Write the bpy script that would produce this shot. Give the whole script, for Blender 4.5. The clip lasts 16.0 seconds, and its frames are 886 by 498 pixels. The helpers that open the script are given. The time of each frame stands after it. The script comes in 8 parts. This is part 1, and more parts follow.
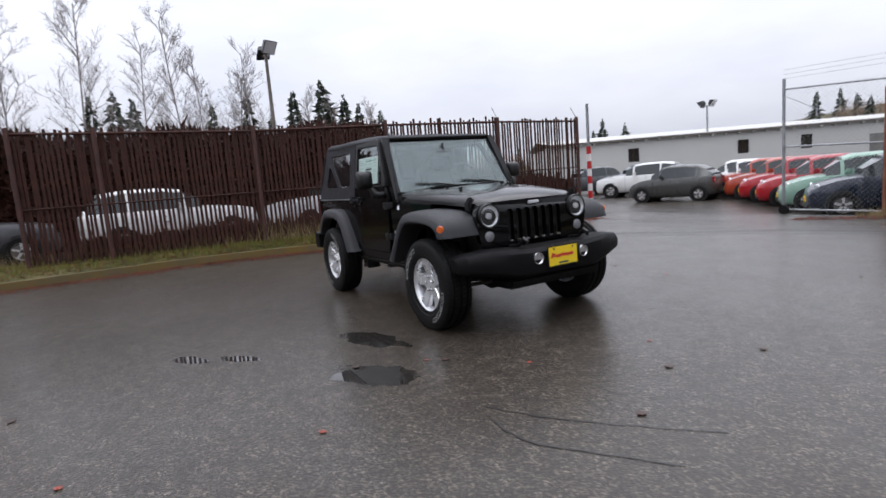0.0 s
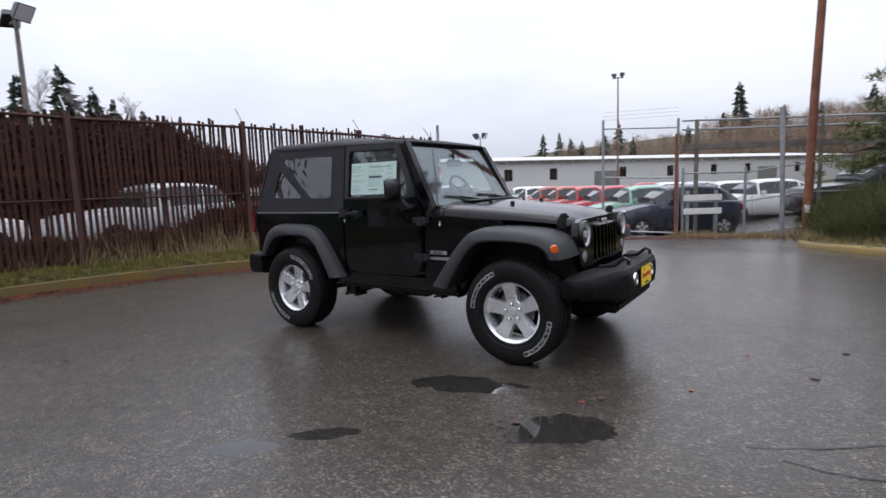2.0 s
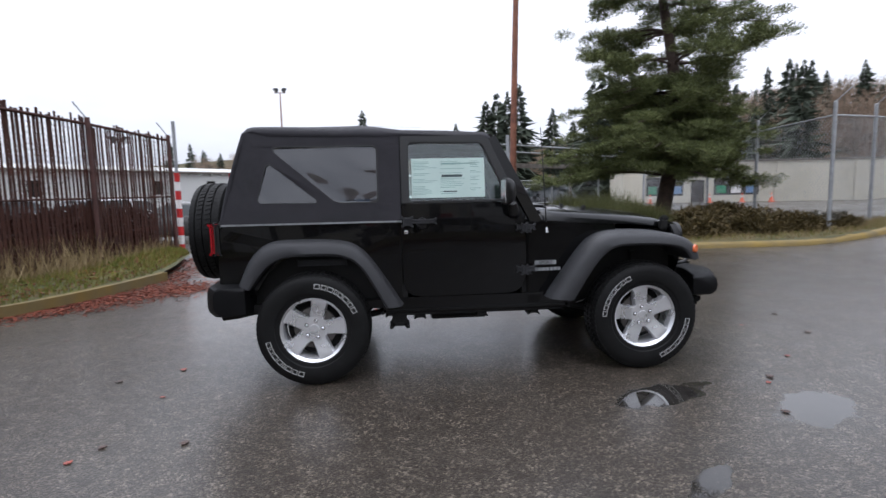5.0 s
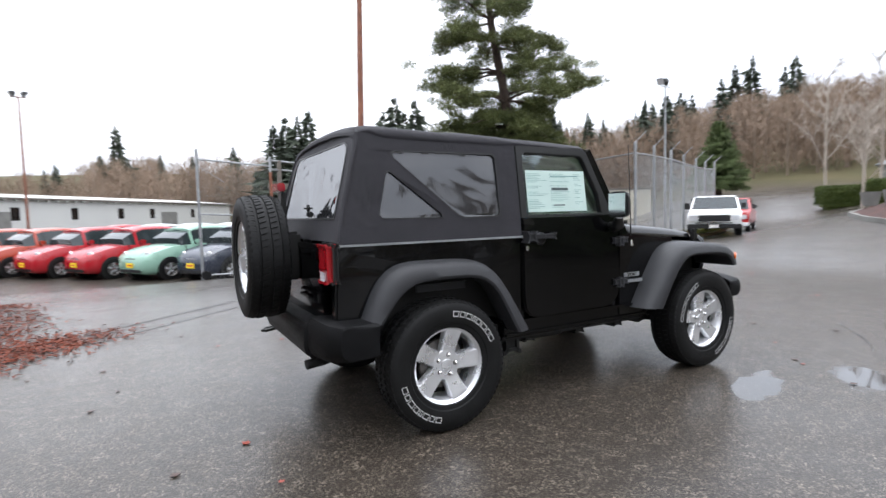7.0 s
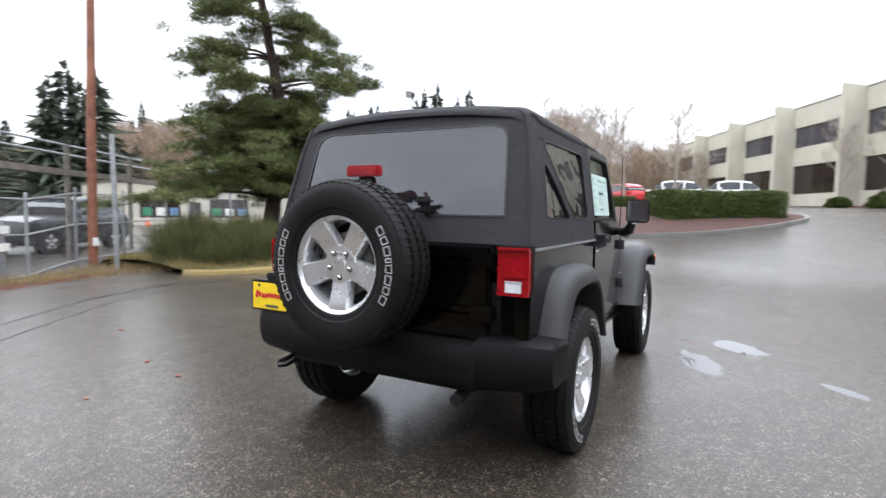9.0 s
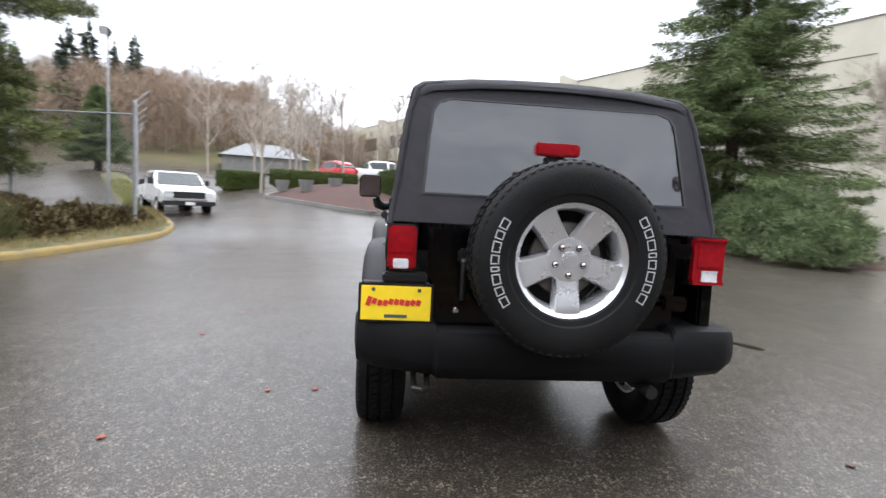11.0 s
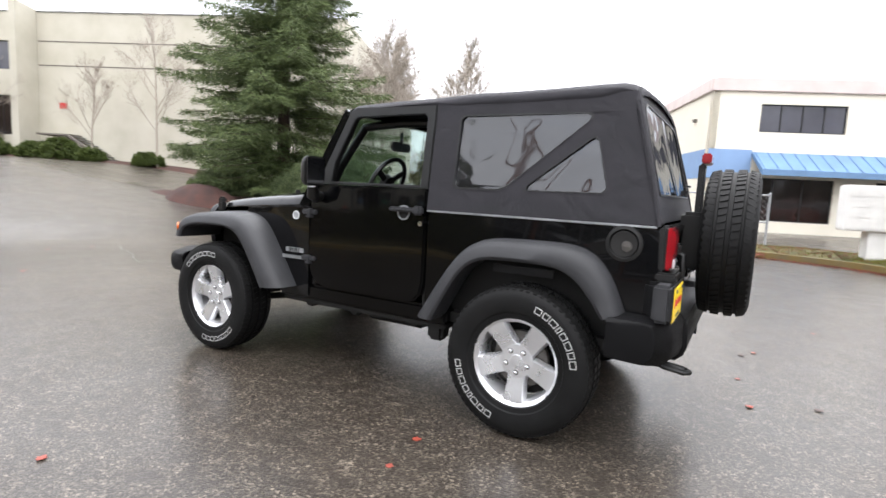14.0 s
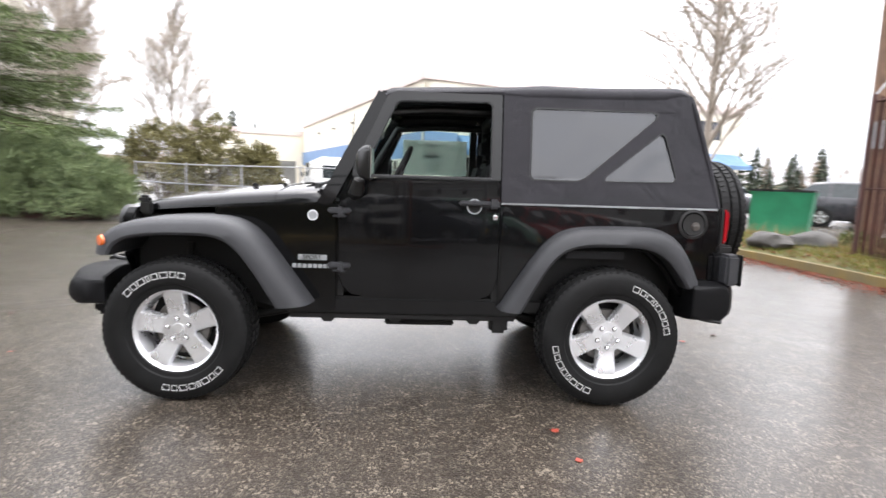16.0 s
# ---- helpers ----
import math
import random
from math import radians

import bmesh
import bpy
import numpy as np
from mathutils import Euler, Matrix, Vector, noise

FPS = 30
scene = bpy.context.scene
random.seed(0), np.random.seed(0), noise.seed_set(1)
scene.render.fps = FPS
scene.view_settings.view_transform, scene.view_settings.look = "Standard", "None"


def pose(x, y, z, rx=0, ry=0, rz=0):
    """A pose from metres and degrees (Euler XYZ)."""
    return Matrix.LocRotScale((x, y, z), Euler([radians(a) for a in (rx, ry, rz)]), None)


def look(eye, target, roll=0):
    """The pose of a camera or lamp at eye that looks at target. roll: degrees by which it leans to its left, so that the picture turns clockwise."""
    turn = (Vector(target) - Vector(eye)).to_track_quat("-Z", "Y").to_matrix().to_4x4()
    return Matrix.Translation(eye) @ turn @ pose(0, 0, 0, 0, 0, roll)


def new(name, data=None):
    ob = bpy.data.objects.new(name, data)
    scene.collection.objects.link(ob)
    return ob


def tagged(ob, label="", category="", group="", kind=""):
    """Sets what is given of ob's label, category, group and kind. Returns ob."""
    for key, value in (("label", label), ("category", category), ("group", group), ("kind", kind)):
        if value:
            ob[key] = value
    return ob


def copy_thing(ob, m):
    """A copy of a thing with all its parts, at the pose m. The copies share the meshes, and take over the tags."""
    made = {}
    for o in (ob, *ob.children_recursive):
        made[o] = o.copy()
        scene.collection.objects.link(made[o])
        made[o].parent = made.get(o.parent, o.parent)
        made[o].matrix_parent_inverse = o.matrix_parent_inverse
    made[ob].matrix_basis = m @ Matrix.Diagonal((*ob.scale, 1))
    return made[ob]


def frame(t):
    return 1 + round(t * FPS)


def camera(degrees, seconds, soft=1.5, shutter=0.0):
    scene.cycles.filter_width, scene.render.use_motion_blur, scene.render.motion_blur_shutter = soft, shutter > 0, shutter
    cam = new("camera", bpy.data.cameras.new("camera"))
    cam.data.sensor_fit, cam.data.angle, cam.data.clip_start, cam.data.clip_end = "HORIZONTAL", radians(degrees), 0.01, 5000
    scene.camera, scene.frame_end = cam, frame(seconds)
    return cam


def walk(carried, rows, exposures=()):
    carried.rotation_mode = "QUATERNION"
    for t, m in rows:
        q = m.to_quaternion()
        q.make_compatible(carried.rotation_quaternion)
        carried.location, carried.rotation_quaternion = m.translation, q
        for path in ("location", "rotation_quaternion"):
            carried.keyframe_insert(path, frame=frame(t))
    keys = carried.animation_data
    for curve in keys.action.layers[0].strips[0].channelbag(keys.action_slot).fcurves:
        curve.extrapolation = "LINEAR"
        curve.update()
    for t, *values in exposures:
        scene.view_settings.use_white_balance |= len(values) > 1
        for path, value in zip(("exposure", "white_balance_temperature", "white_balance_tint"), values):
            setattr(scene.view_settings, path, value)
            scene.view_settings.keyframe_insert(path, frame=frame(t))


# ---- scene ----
cam = camera(80.0, 16.0, shutter=0.4)
PATH = [
    (0, (5.204, -2.986, 1.288), (3.484, -1.999, 1.03), -4.6),
    (0.5, (4.707, -3.451, 1.299), (3.092, -2.297, 1.057), -2.0),
    (1, (4.149, -3.8, 1.319), (2.701, -2.449, 1.035), -3.9),
    (1.5, (3.565, -4.091, 1.341), (2.238, -2.609, 1.136), -1.5),
    (2, (2.988, -4.355, 1.368), (1.867, -2.716, 1.129), -2.1),
    (2.5, (2.393, -4.517, 1.359), (1.433, -2.773, 1.161), -0.7),
    (3, (1.815, -4.639, 1.374), (1.193, -2.749, 1.175), -1.4),
    (3.5, (1.208, -4.647, 1.415), (0.749, -2.709, 1.227), -0.5),
    (4, (0.627, -4.699, 1.366), (0.482, -2.715, 1.154), -1.4),
    (4.2, (0.368, -4.684, 1.365), (0.264, -2.697, 1.156), -1.9),
    (6.3, (-2.014, -4.115, 1.327), (-1.299, -2.261, 1.099), -1.8),
    (6.5, (-2.224, -3.974, 1.315), (-1.476, -2.128, 1.132), -3.5),
    (7, (-2.746, -3.596, 1.32), (-1.773, -1.853, 1.183), -1.4),
    (7.5, (-3.205, -3.155, 1.323), (-1.999, -1.568, 1.148), -1.0),
    (8, (-3.605, -2.662, 1.33), (-2.19, -1.254, 1.196), 0.4),
    (8.5, (-3.936, -2.162, 1.324), (-2.312, -1.006, 1.16), -0.3),
    (9, (-4.134, -1.556, 1.316), (-2.377, -0.612, 1.176), 1.0),
    (9.5, (-4.345, -0.876, 1.315), (-2.427, -0.336, 1.139), -0.1),
    (10, (-4.364, -0.256, 1.289), (-2.397, 0.056, 1.108), 1.8),
    (12.3, (-3.643, 2.032, 1.273), (-2.005, 0.904, 1.066), 1.4),
    (12.5, (-3.511, 2.236, 1.266), (-1.968, 0.98, 1.066), 1.2),
    (13, (-3.107, 2.675, 1.256), (-1.703, 1.266, 1.046), 1.3),
    (13.5, (-2.643, 3.058, 1.256), (-1.42, 1.485, 1.086), 3.4),
    (14, (-2.191, 3.39, 1.274), (-1.201, 1.667, 1.051), 2.9),
    (14.5, (-1.666, 3.622, 1.268), (-0.856, 1.806, 1.054), 3.6),
    (15, (-1.153, 3.803, 1.269), (-0.635, 1.89, 1.002), 1.7),
    (15.5, (-0.629, 3.815, 1.277), (-0.312, 1.857, 1.02), 1.7),
    (16, (-0.124, 3.767, 1.268), (-0.208, 1.785, 1.011), 1.8),
]
walk(cam, [(t, look(eye, target, roll)) for t, eye, target, roll in PATH], [(0.0, 0.62, 6150, 14), (4.0, 0.70, 5950, 14), (6.5, 1.28, 6150, 11), (9.0, 1.6, 6200, 10), (13.0, 1.72, 6350, 10), (15.0, 2.12, 6500, 12), (16.0, 2.15, 6500, 12)])
from mathutils import geometry


# ---- light ----
world = bpy.data.worlds.new("overcast_sky")
scene.world = world
world.use_nodes = True
wn, wl = world.node_tree.nodes, world.node_tree.links
wn.clear()
sky = wn.new("ShaderNodeTexSky")
sky.sky_type = "NISHITA"
sky.sun_disc = False
sky.sun_elevation, sky.sun_rotation = radians(70), radians(160)
sky.air_density, sky.dust_density = 1.0, 6.0
grey_sky = wn.new("ShaderNodeHueSaturation")
grey_sky.inputs["Saturation"].default_value = 0.15
grey_sky.inputs["Value"].default_value = 0.12
cloud = wn.new("ShaderNodeTexNoise")
cloud.inputs["Scale"].default_value = 1.6
cloud.inputs["Detail"].default_value = 5
cloud.inputs["Roughness"].default_value = 0.55
coord = wn.new("ShaderNodeTexCoord")
stretch = wn.new("ShaderNodeMapping")
stretch.inputs["Scale"].default_value = (1, 1, 3.2)
ramp = wn.new("ShaderNodeValToRGB")
ramp.color_ramp.elements[0].position, ramp.color_ramp.elements[0].color = 0.36, (0.76, 0.79, 0.86, 1)
ramp.color_ramp.elements[1].position, ramp.color_ramp.elements[1].color = 0.64, (0.95, 0.96, 0.99, 1)
mix_sky = wn.new("ShaderNodeMixRGB")
mix_sky.inputs[0].default_value = 0.72
bg = wn.new("ShaderNodeBackground")
bg.inputs["Strength"].default_value = 1.0
wout = wn.new("ShaderNodeOutputWorld")
wl.new(coord.outputs["Generated"], stretch.inputs[0])
wl.new(stretch.outputs[0], cloud.inputs["Vector"])
wl.new(cloud.outputs["Fac"], ramp.inputs[0])
wl.new(sky.outputs[0], grey_sky.inputs["Color"])
wl.new(grey_sky.outputs[0], mix_sky.inputs[1])
wl.new(ramp.outputs[0], mix_sky.inputs[2])
split = wn.new("ShaderNodeSeparateXYZ")
rise = wn.new("ShaderNodeMapRange")
rise.inputs[1].default_value, rise.inputs[2].default_value = 0.0, 0.9
rise.inputs[3].default_value, rise.inputs[4].default_value = 0.68, 1.45
overcast = wn.new("ShaderNodeMixRGB")
overcast.blend_type = "MULTIPLY"
overcast.inputs[0].default_value = 1.0
wl.new(coord.outputs["Generated"], split.inputs[0])
wl.new(split.outputs["Z"], rise.inputs[0])
wl.new(mix_sky.outputs[0], overcast.inputs[1])
wl.new(rise.outputs[0], overcast.inputs[2])
wl.new(overcast.outputs[0], bg.inputs["Color"])
wl.new(bg.outputs[0], wout.inputs[0])
sun = new("sun", bpy.data.lights.new("sun", "SUN"))
sun.data.energy, sun.data.angle, sun.data.color = 0.5, radians(50), (1.0, 0.97, 0.93)
sun.matrix_world = look((-5, 9, 20), (0, 0, 0))


# ---- materials ----
def material(name, colour, rough=0.5, metal=0.0, vary=0.2, scale=6.0, bump=0.0, bump_scale=80.0, coat=0.0, spec=0.5, tint=None, by_object=False, rough_vary=0.15):
    """Principled surface with stains at one scale and grain at another."""
    m = bpy.data.materials.new(name)
    m.use_nodes = True
    n, l = m.node_tree.nodes, m.node_tree.links
    p = n["Principled BSDF"]
    tc = n.new("ShaderNodeTexCoord")
    big, fine = n.new("ShaderNodeTexNoise"), n.new("ShaderNodeTexNoise")
    big.inputs["Scale"].default_value, big.inputs["Detail"].default_value = scale, 6
    fine.inputs["Scale"].default_value, fine.inputs["Detail"].default_value = bump_scale, 3
    l.new(tc.outputs["Object"], big.inputs["Vector"])
    l.new(tc.outputs["Object"], fine.inputs["Vector"])
    mx = n.new("ShaderNodeMixRGB")
    lo = tuple(max(0.0, c * (1 - vary)) for c in colour)
    hi = tuple(min(1.0, c * (1 + vary)) for c in colour) if tint is None else tint
    mx.inputs[1].default_value, mx.inputs[2].default_value = (*lo, 1), (*hi, 1)
    rr = n.new("ShaderNodeMapRange")
    rr.inputs[1].default_value, rr.inputs[2].default_value = 0.3, 0.7
    l.new(big.outputs["Fac"], rr.inputs[0])
    l.new(rr.outputs[0], mx.inputs[0])
    colour_out = mx.outputs[0]
    if by_object:
        oi = n.new("ShaderNodeObjectInfo")
        mul = n.new("ShaderNodeMixRGB")
        mul.blend_type = "MULTIPLY"
        mul.inputs[0].default_value = 1.0
        l.new(oi.outputs["Color"], mul.inputs[1])
        l.new(colour_out, mul.inputs[2])
        colour_out = mul.outputs[0]
    g = n.new("ShaderNodeMixRGB")
    g.blend_type = "MULTIPLY"
    g.inputs[0].default_value = min(1.0, vary)
    l.new(colour_out, g.inputs[1])
    l.new(fine.outputs["Fac"], g.inputs[2])
    gm = n.new("ShaderNodeMixRGB")
    gm.inputs[0].default_value = 0.5
    l.new(colour_out, gm.inputs[1])
    l.new(g.outputs[0], gm.inputs[2])
    l.new(gm.outputs[0], p.inputs["Base Color"])
    ro = n.new("ShaderNodeMapRange")
    ro.inputs[3].default_value, ro.inputs[4].default_value = max(0.02, rough - rough_vary * rough), min(1, rough + rough_vary * rough)
    l.new(big.outputs["Fac"], ro.inputs[0])
    l.new(ro.outputs[0], p.inputs["Roughness"])
    p.inputs["Metallic"].default_value = metal
    p.inputs["Specular IOR Level"].default_value = spec
    p.inputs["Coat Weight"].default_value = coat
    p.inputs["Coat Roughness"].default_value = 0.03
    if bump:
        b = n.new("ShaderNodeBump")
        b.inputs["Strength"].default_value = bump
        b.inputs["Distance"].default_value = 0.01
        l.new(fine.outputs["Fac"], b.inputs["Height"])
        l.new(b.outputs[0], p.inputs["Normal"])
    return m


def clear(name, colour, see, rough=0.02, body=0.05, gloss=1.8, wrinkle=0.0, cap=0.22):
    """Tinted pane: see-through, with a share of its own colour, and gloss by angle."""
    m = bpy.data.materials.new(name)
    m.use_nodes = True
    n, l = m.node_tree.nodes, m.node_tree.links
    p = n["Principled BSDF"]
    out = n["Material Output"]
    p.inputs["Base Color"].default_value = (*colour, 1)
    p.inputs["Roughness"].default_value = 0.5
    p.inputs["Specular IOR Level"].default_value = 0.0
    t = n.new("ShaderNodeBsdfTransparent")
    t.inputs[0].default_value = (*see, 1)
    inner = n.new("ShaderNodeMixShader")
    inner.inputs[0].default_value = body
    l.new(t.outputs[0], inner.inputs[1])
    l.new(p.outputs[0], inner.inputs[2])
    fr = n.new("ShaderNodeFresnel")
    fr.inputs[0].default_value = 1.5
    mul = n.new("ShaderNodeMath")
    mul.operation = "MULTIPLY"
    mul.use_clamp = True
    mul.inputs[1].default_value = gloss
    l.new(fr.outputs[0], mul.inputs[0])
    gl = n.new("ShaderNodeBsdfGlossy")
    gl.inputs["Color"].default_value = (0.9, 0.91, 0.93, 1)
    gl.inputs["Roughness"].default_value = rough
    if wrinkle:
        tc = n.new("ShaderNodeTexCoord")
        ripple = n.new("ShaderNodeTexNoise")
        ripple.inputs["Scale"].default_value, ripple.inputs["Detail"].default_value, ripple.inputs["Distortion"].default_value = 2.3, 1.5, 1.0
        b = n.new("ShaderNodeBump")
        b.inputs["Strength"].default_value, b.inputs["Distance"].default_value = wrinkle, 0.06
        l.new(tc.outputs["Object"], ripple.inputs["Vector"])
        l.new(ripple.outputs["Fac"], b.inputs["Height"])
        l.new(b.outputs[0], gl.inputs["Normal"])
    most = n.new("ShaderNodeMath")
    most.operation = "MINIMUM"
    most.inputs[1].default_value = cap
    l.new(mul.outputs[0], most.inputs[0])
    outer = n.new("ShaderNodeMixShader")
    l.new(most.outputs[0], outer.inputs[0])
    l.new(inner.outputs[0], outer.inputs[1])
    l.new(gl.outputs[0], outer.inputs[2])
    l.new(outer.outputs[0], out.inputs[0])
    return m


def leafy(name, dark, light, rough=0.6, trans=0.2):
    """Foliage or litter whose pieces differ from one another."""
    m = bpy.data.materials.new(name)
    m.use_nodes = True
    n, l = m.node_tree.nodes, m.node_tree.links
    p = n["Principled BSDF"]
    geo = n.new("ShaderNodeNewGeometry")
    tc = n.new("ShaderNodeTexCoord")
    noi = n.new("ShaderNodeTexNoise")
    noi.inputs["Scale"].default_value = 1.2
    l.new(tc.outputs["Object"], noi.inputs["Vector"])
    av = n.new("ShaderNodeMath")
    av.operation = "MULTIPLY_ADD"
    av.inputs[1].default_value = 0.6
    l.new(geo.outputs["Random Per Island"], av.inputs[0])
    sc = n.new("ShaderNodeMath")
    sc.operation = "MULTIPLY"
    sc.inputs[1].default_value = 0.45
    l.new(noi.outputs["Fac"], sc.inputs[0])
    l.new(sc.outputs[0], av.inputs[2])
    mx = n.new("ShaderNodeMixRGB")
    mx.inputs[1].default_value, mx.inputs[2].default_value = (*dark, 1), (*light, 1)
    l.new(av.outputs[0], mx.inputs[0])
    l.new(mx.outputs[0], p.inputs["Base Color"])
    p.inputs["Roughness"].default_value = rough
    p.inputs["Specular IOR Level"].default_value = 0.18
    return m


def asphalt_material():
    """Wet asphalt: stone speckle with painted glints, damp patches, shallow puddles; scrub soil far away."""
    m = bpy.data.materials.new("wet_asphalt")
    m.use_nodes = True
    n, l = m.node_tree.nodes, m.node_tree.links
    p = n["Principled BSDF"]
    tc = n.new("ShaderNodeTexCoord")
    ob = tc.outputs["Object"]

    def node(kind, **k):
        x = n.new(kind)
        for key, v in k.items():
            x.inputs[key].default_value = v
        return x

    def noise_of(scale, detail=4.0, rough=0.55):
        x = node("ShaderNodeTexNoise", Scale=scale, Detail=detail, Roughness=rough)
        l.new(ob, x.inputs["Vector"])
        return x.outputs["Fac"]

    def ranged(src, a, b, c, d):
        x = n.new("ShaderNodeMapRange")
        for i, v in enumerate((a, b, c, d)):
            x.inputs[i + 1].default_value = v
        l.new(src, x.inputs[0])
        return x.outputs[0]

    def calc(op, a, b):
        x = n.new("ShaderNodeMath")
        x.operation = op
        for i, v in enumerate((a, b)):
            if isinstance(v, (int, float)):
                x.inputs[i].default_value = v
            else:
                l.new(v, x.inputs[i])
        return x.outputs[0]

    def blend(fac, a, b, mode="MIX"):
        x = n.new("ShaderNodeMixRGB")
        x.blend_type = mode
        for i, v in enumerate((fac, a, b)):
            if isinstance(v, tuple):
                x.inputs[i].default_value = (*v, 1)
            elif isinstance(v, (int, float)):
                x.inputs[i].default_value = v if i == 0 else (v, v, v, 1)
            else:
                l.new(v, x.inputs[i])
        return x.outputs[0]

    grit = node("ShaderNodeTexVoronoi", Scale=190.0, Randomness=1.0)
    l.new(ob, grit.inputs["Vector"])
    gs = n.new("ShaderNodeSeparateColor")
    l.new(grit.outputs["Color"], gs.inputs[0])
    stones = node("ShaderNodeTexVoronoi", Scale=92.0, Randomness=1.0)
    l.new(ob, stones.inputs["Vector"])
    bw = n.new("ShaderNodeSeparateColor")
    l.new(stones.outputs["Color"], bw.inputs[0])
    pick = calc("MAXIMUM", ranged(bw.outputs[0], 0.74, 0.99, 0, 1), ranged(gs.outputs[1], 0.70, 1.0, 0, 0.8))
    cover = ranged(noise_of(9.0, 5, 0.7), 0.34, 0.66, 0.1, 1.0)
    speck = calc("MULTIPLY", pick, cover)
    large = ranged(noise_of(0.35, 6, 0.6), 0.35, 0.68, 0, 1)
    mid = ranged(noise_of(2.2, 6, 0.6), 0.3, 0.7, 0, 1)
    tone = blend(large, (0.0165, 0.0134, 0.0108), (0.0300, 0.0255, 0.0210))
    tone = blend(calc("MULTIPLY", mid, 0.5), tone, (0.028, 0.0205, 0.0148))
    # pale stones, with the glints of their wet facets put into the colour
    tone = blend(calc("MULTIPLY", speck, 0.88), tone, (0.225, 0.192, 0.150))
    # puddles: centre x, y, half length, half width, turn
    wet = None
    for x, y, a, b, turn in ((1.90, -1.72, 0.34, 0.17, 35), (1.10, -1.40, 0.36, 0.14, 20), (0.53, -2.75, 0.20, 0.07, 30), (0.80, -2.40, 0.20, 0.065, 40)):
        mp = n.new("ShaderNodeMapping")
        mp.vector_type = "TEXTURE"
        mp.inputs["Location"].default_value = (x, y, 0)
        mp.inputs["Rotation"].default_value = (0, 0, radians(turn))
        mp.inputs["Scale"].default_value = (a, b, 50)
        l.new(ob, mp.inputs[0])
        ln = n.new("ShaderNodeVectorMath")
        ln.operation = "LENGTH"
        l.new(mp.outputs[0], ln.inputs[0])
        d = calc("ADD", ln.outputs["Value"], calc("MULTIPLY", calc("SUBTRACT", noise_of(5.0, 4), 0.5), 1.5))
        k = ranged(d, 1.12, 0.92, 0, 1)
        wet = k if wet is None else calc("MAXIMUM", wet, k)
    tone = blend(calc("MULTIPLY", wet, 0.75), tone, (0.012, 0.012, 0.012))
    # scrub soil past the yards
    ln = n.new("ShaderNodeVectorMath")
    ln.operation = "LENGTH"
    l.new(ob, ln.inputs[0])
    far = ranged(calc("ADD", ln.outputs["Value"], calc("MULTIPLY", noise_of(0.05, 3), 14.0)), 62, 70, 0, 1)
    soil = blend(noise_of(0.3, 5), (0.05, 0.055, 0.025), (0.11, 0.085, 0.05))
    tone = blend(far, tone, soil)
    l.new(tone, p.inputs["Base Color"])
    rough = ranged(calc("ADD", calc("MULTIPLY", large, 0.6), calc("MULTIPLY", mid, 0.4)), 0.1, 0.9, 0.36, 0.55)
    rough = blend(wet, rough, 0.03)
    rough = blend(far, rough, 0.9)
    l.new(rough, p.inputs["Roughness"])
    p.inputs["Specular IOR Level"].default_value = 0.12
    height = calc("ADD", calc("MULTIPLY", stones.outputs["Distance"], -0.7), calc("MULTIPLY", noise_of(160.0, 2), 0.5))
    bm = node("ShaderNodeBump", Distance=0.006)
    l.new(height, bm.inputs["Height"])
    l.new(calc("MULTIPLY", calc("SUBTRACT", 1.0, wet), 0.55), bm.inputs["Strength"])
    l.new(bm.outputs[0], p.inputs["Normal"])
    # thin film of rain water
    film = node("ShaderNodeBump", Distance=0.006)
    l.new(calc("ADD", calc("MULTIPLY", noise_of(60.0, 3), 0.6), calc("MULTIPLY", stones.outputs["Distance"], -0.25)), film.inputs["Height"])
    l.new(calc("MULTIPLY", calc("SUBTRACT", 1.0, wet), 0.34), film.inputs["Strength"])
    l.new(film.outputs[0], p.inputs["Coat Normal"])
    l.new(calc("MAXIMUM", calc("MULTIPLY", wet, 0.45), calc("MULTIPLY", calc("SUBTRACT", 1.0, far), ranged(large, 0.0, 1.0, 0.56, 0.80))), p.inputs["Coat Weight"])
    l.new(blend(wet, ranged(mid, 0.0, 1.0, 0.15, 0.25), 0.02), p.inputs["Coat Roughness"])
    p.inputs["Coat IOR"].default_value = 1.4
    return m


M_ASPHALT = asphalt_material()
M_PAINT = material("black_car_paint", (0.0015, 0.0015, 0.0018), 0.22, vary=0.2, scale=3, coat=0.44, spec=0.12)
M_PLASTIC = material("textured_grey_plastic", (0.030, 0.0304, 0.033), 0.52, spec=0.32, vary=0.2, scale=5, bump=0.25, bump_scale=420)
M_BUMPER = material("black_moulded_plastic", (0.005, 0.005, 0.0055), 0.5, spec=0.12, vary=0.2, scale=5, bump=0.25, bump_scale=420)
M_TRIM = material("black_trim", (0.004, 0.004, 0.004), 0.42, vary=0.25, scale=9)
M_FABRIC = material("black_canvas", (0.0198, 0.0188, 0.0226), 0.66, spec=0.25, vary=0.22, scale=4, bump=0.3, bump_scale=500)
fn, fl = M_FABRIC.node_tree.nodes, M_FABRIC.node_tree.links
fold = fn.new("ShaderNodeTexNoise")
fold.inputs["Scale"].default_value, fold.inputs["Detail"].default_value, fold.inputs["Distortion"].default_value = 5.5, 2.5, 1.2
fc = fn.new("ShaderNodeTexCoord")
fl.new(fc.outputs["Object"], fold.inputs["Vector"])
fb = fn.new("ShaderNodeBump")
fb.inputs["Strength"].default_value, fb.inputs["Distance"].default_value = 0.16, 0.05
fl.new(fold.outputs["Fac"], fb.inputs["Height"])
for link in list(fn["Principled BSDF"].inputs["Normal"].links):
    fl.new(link.from_socket, fb.inputs["Normal"])
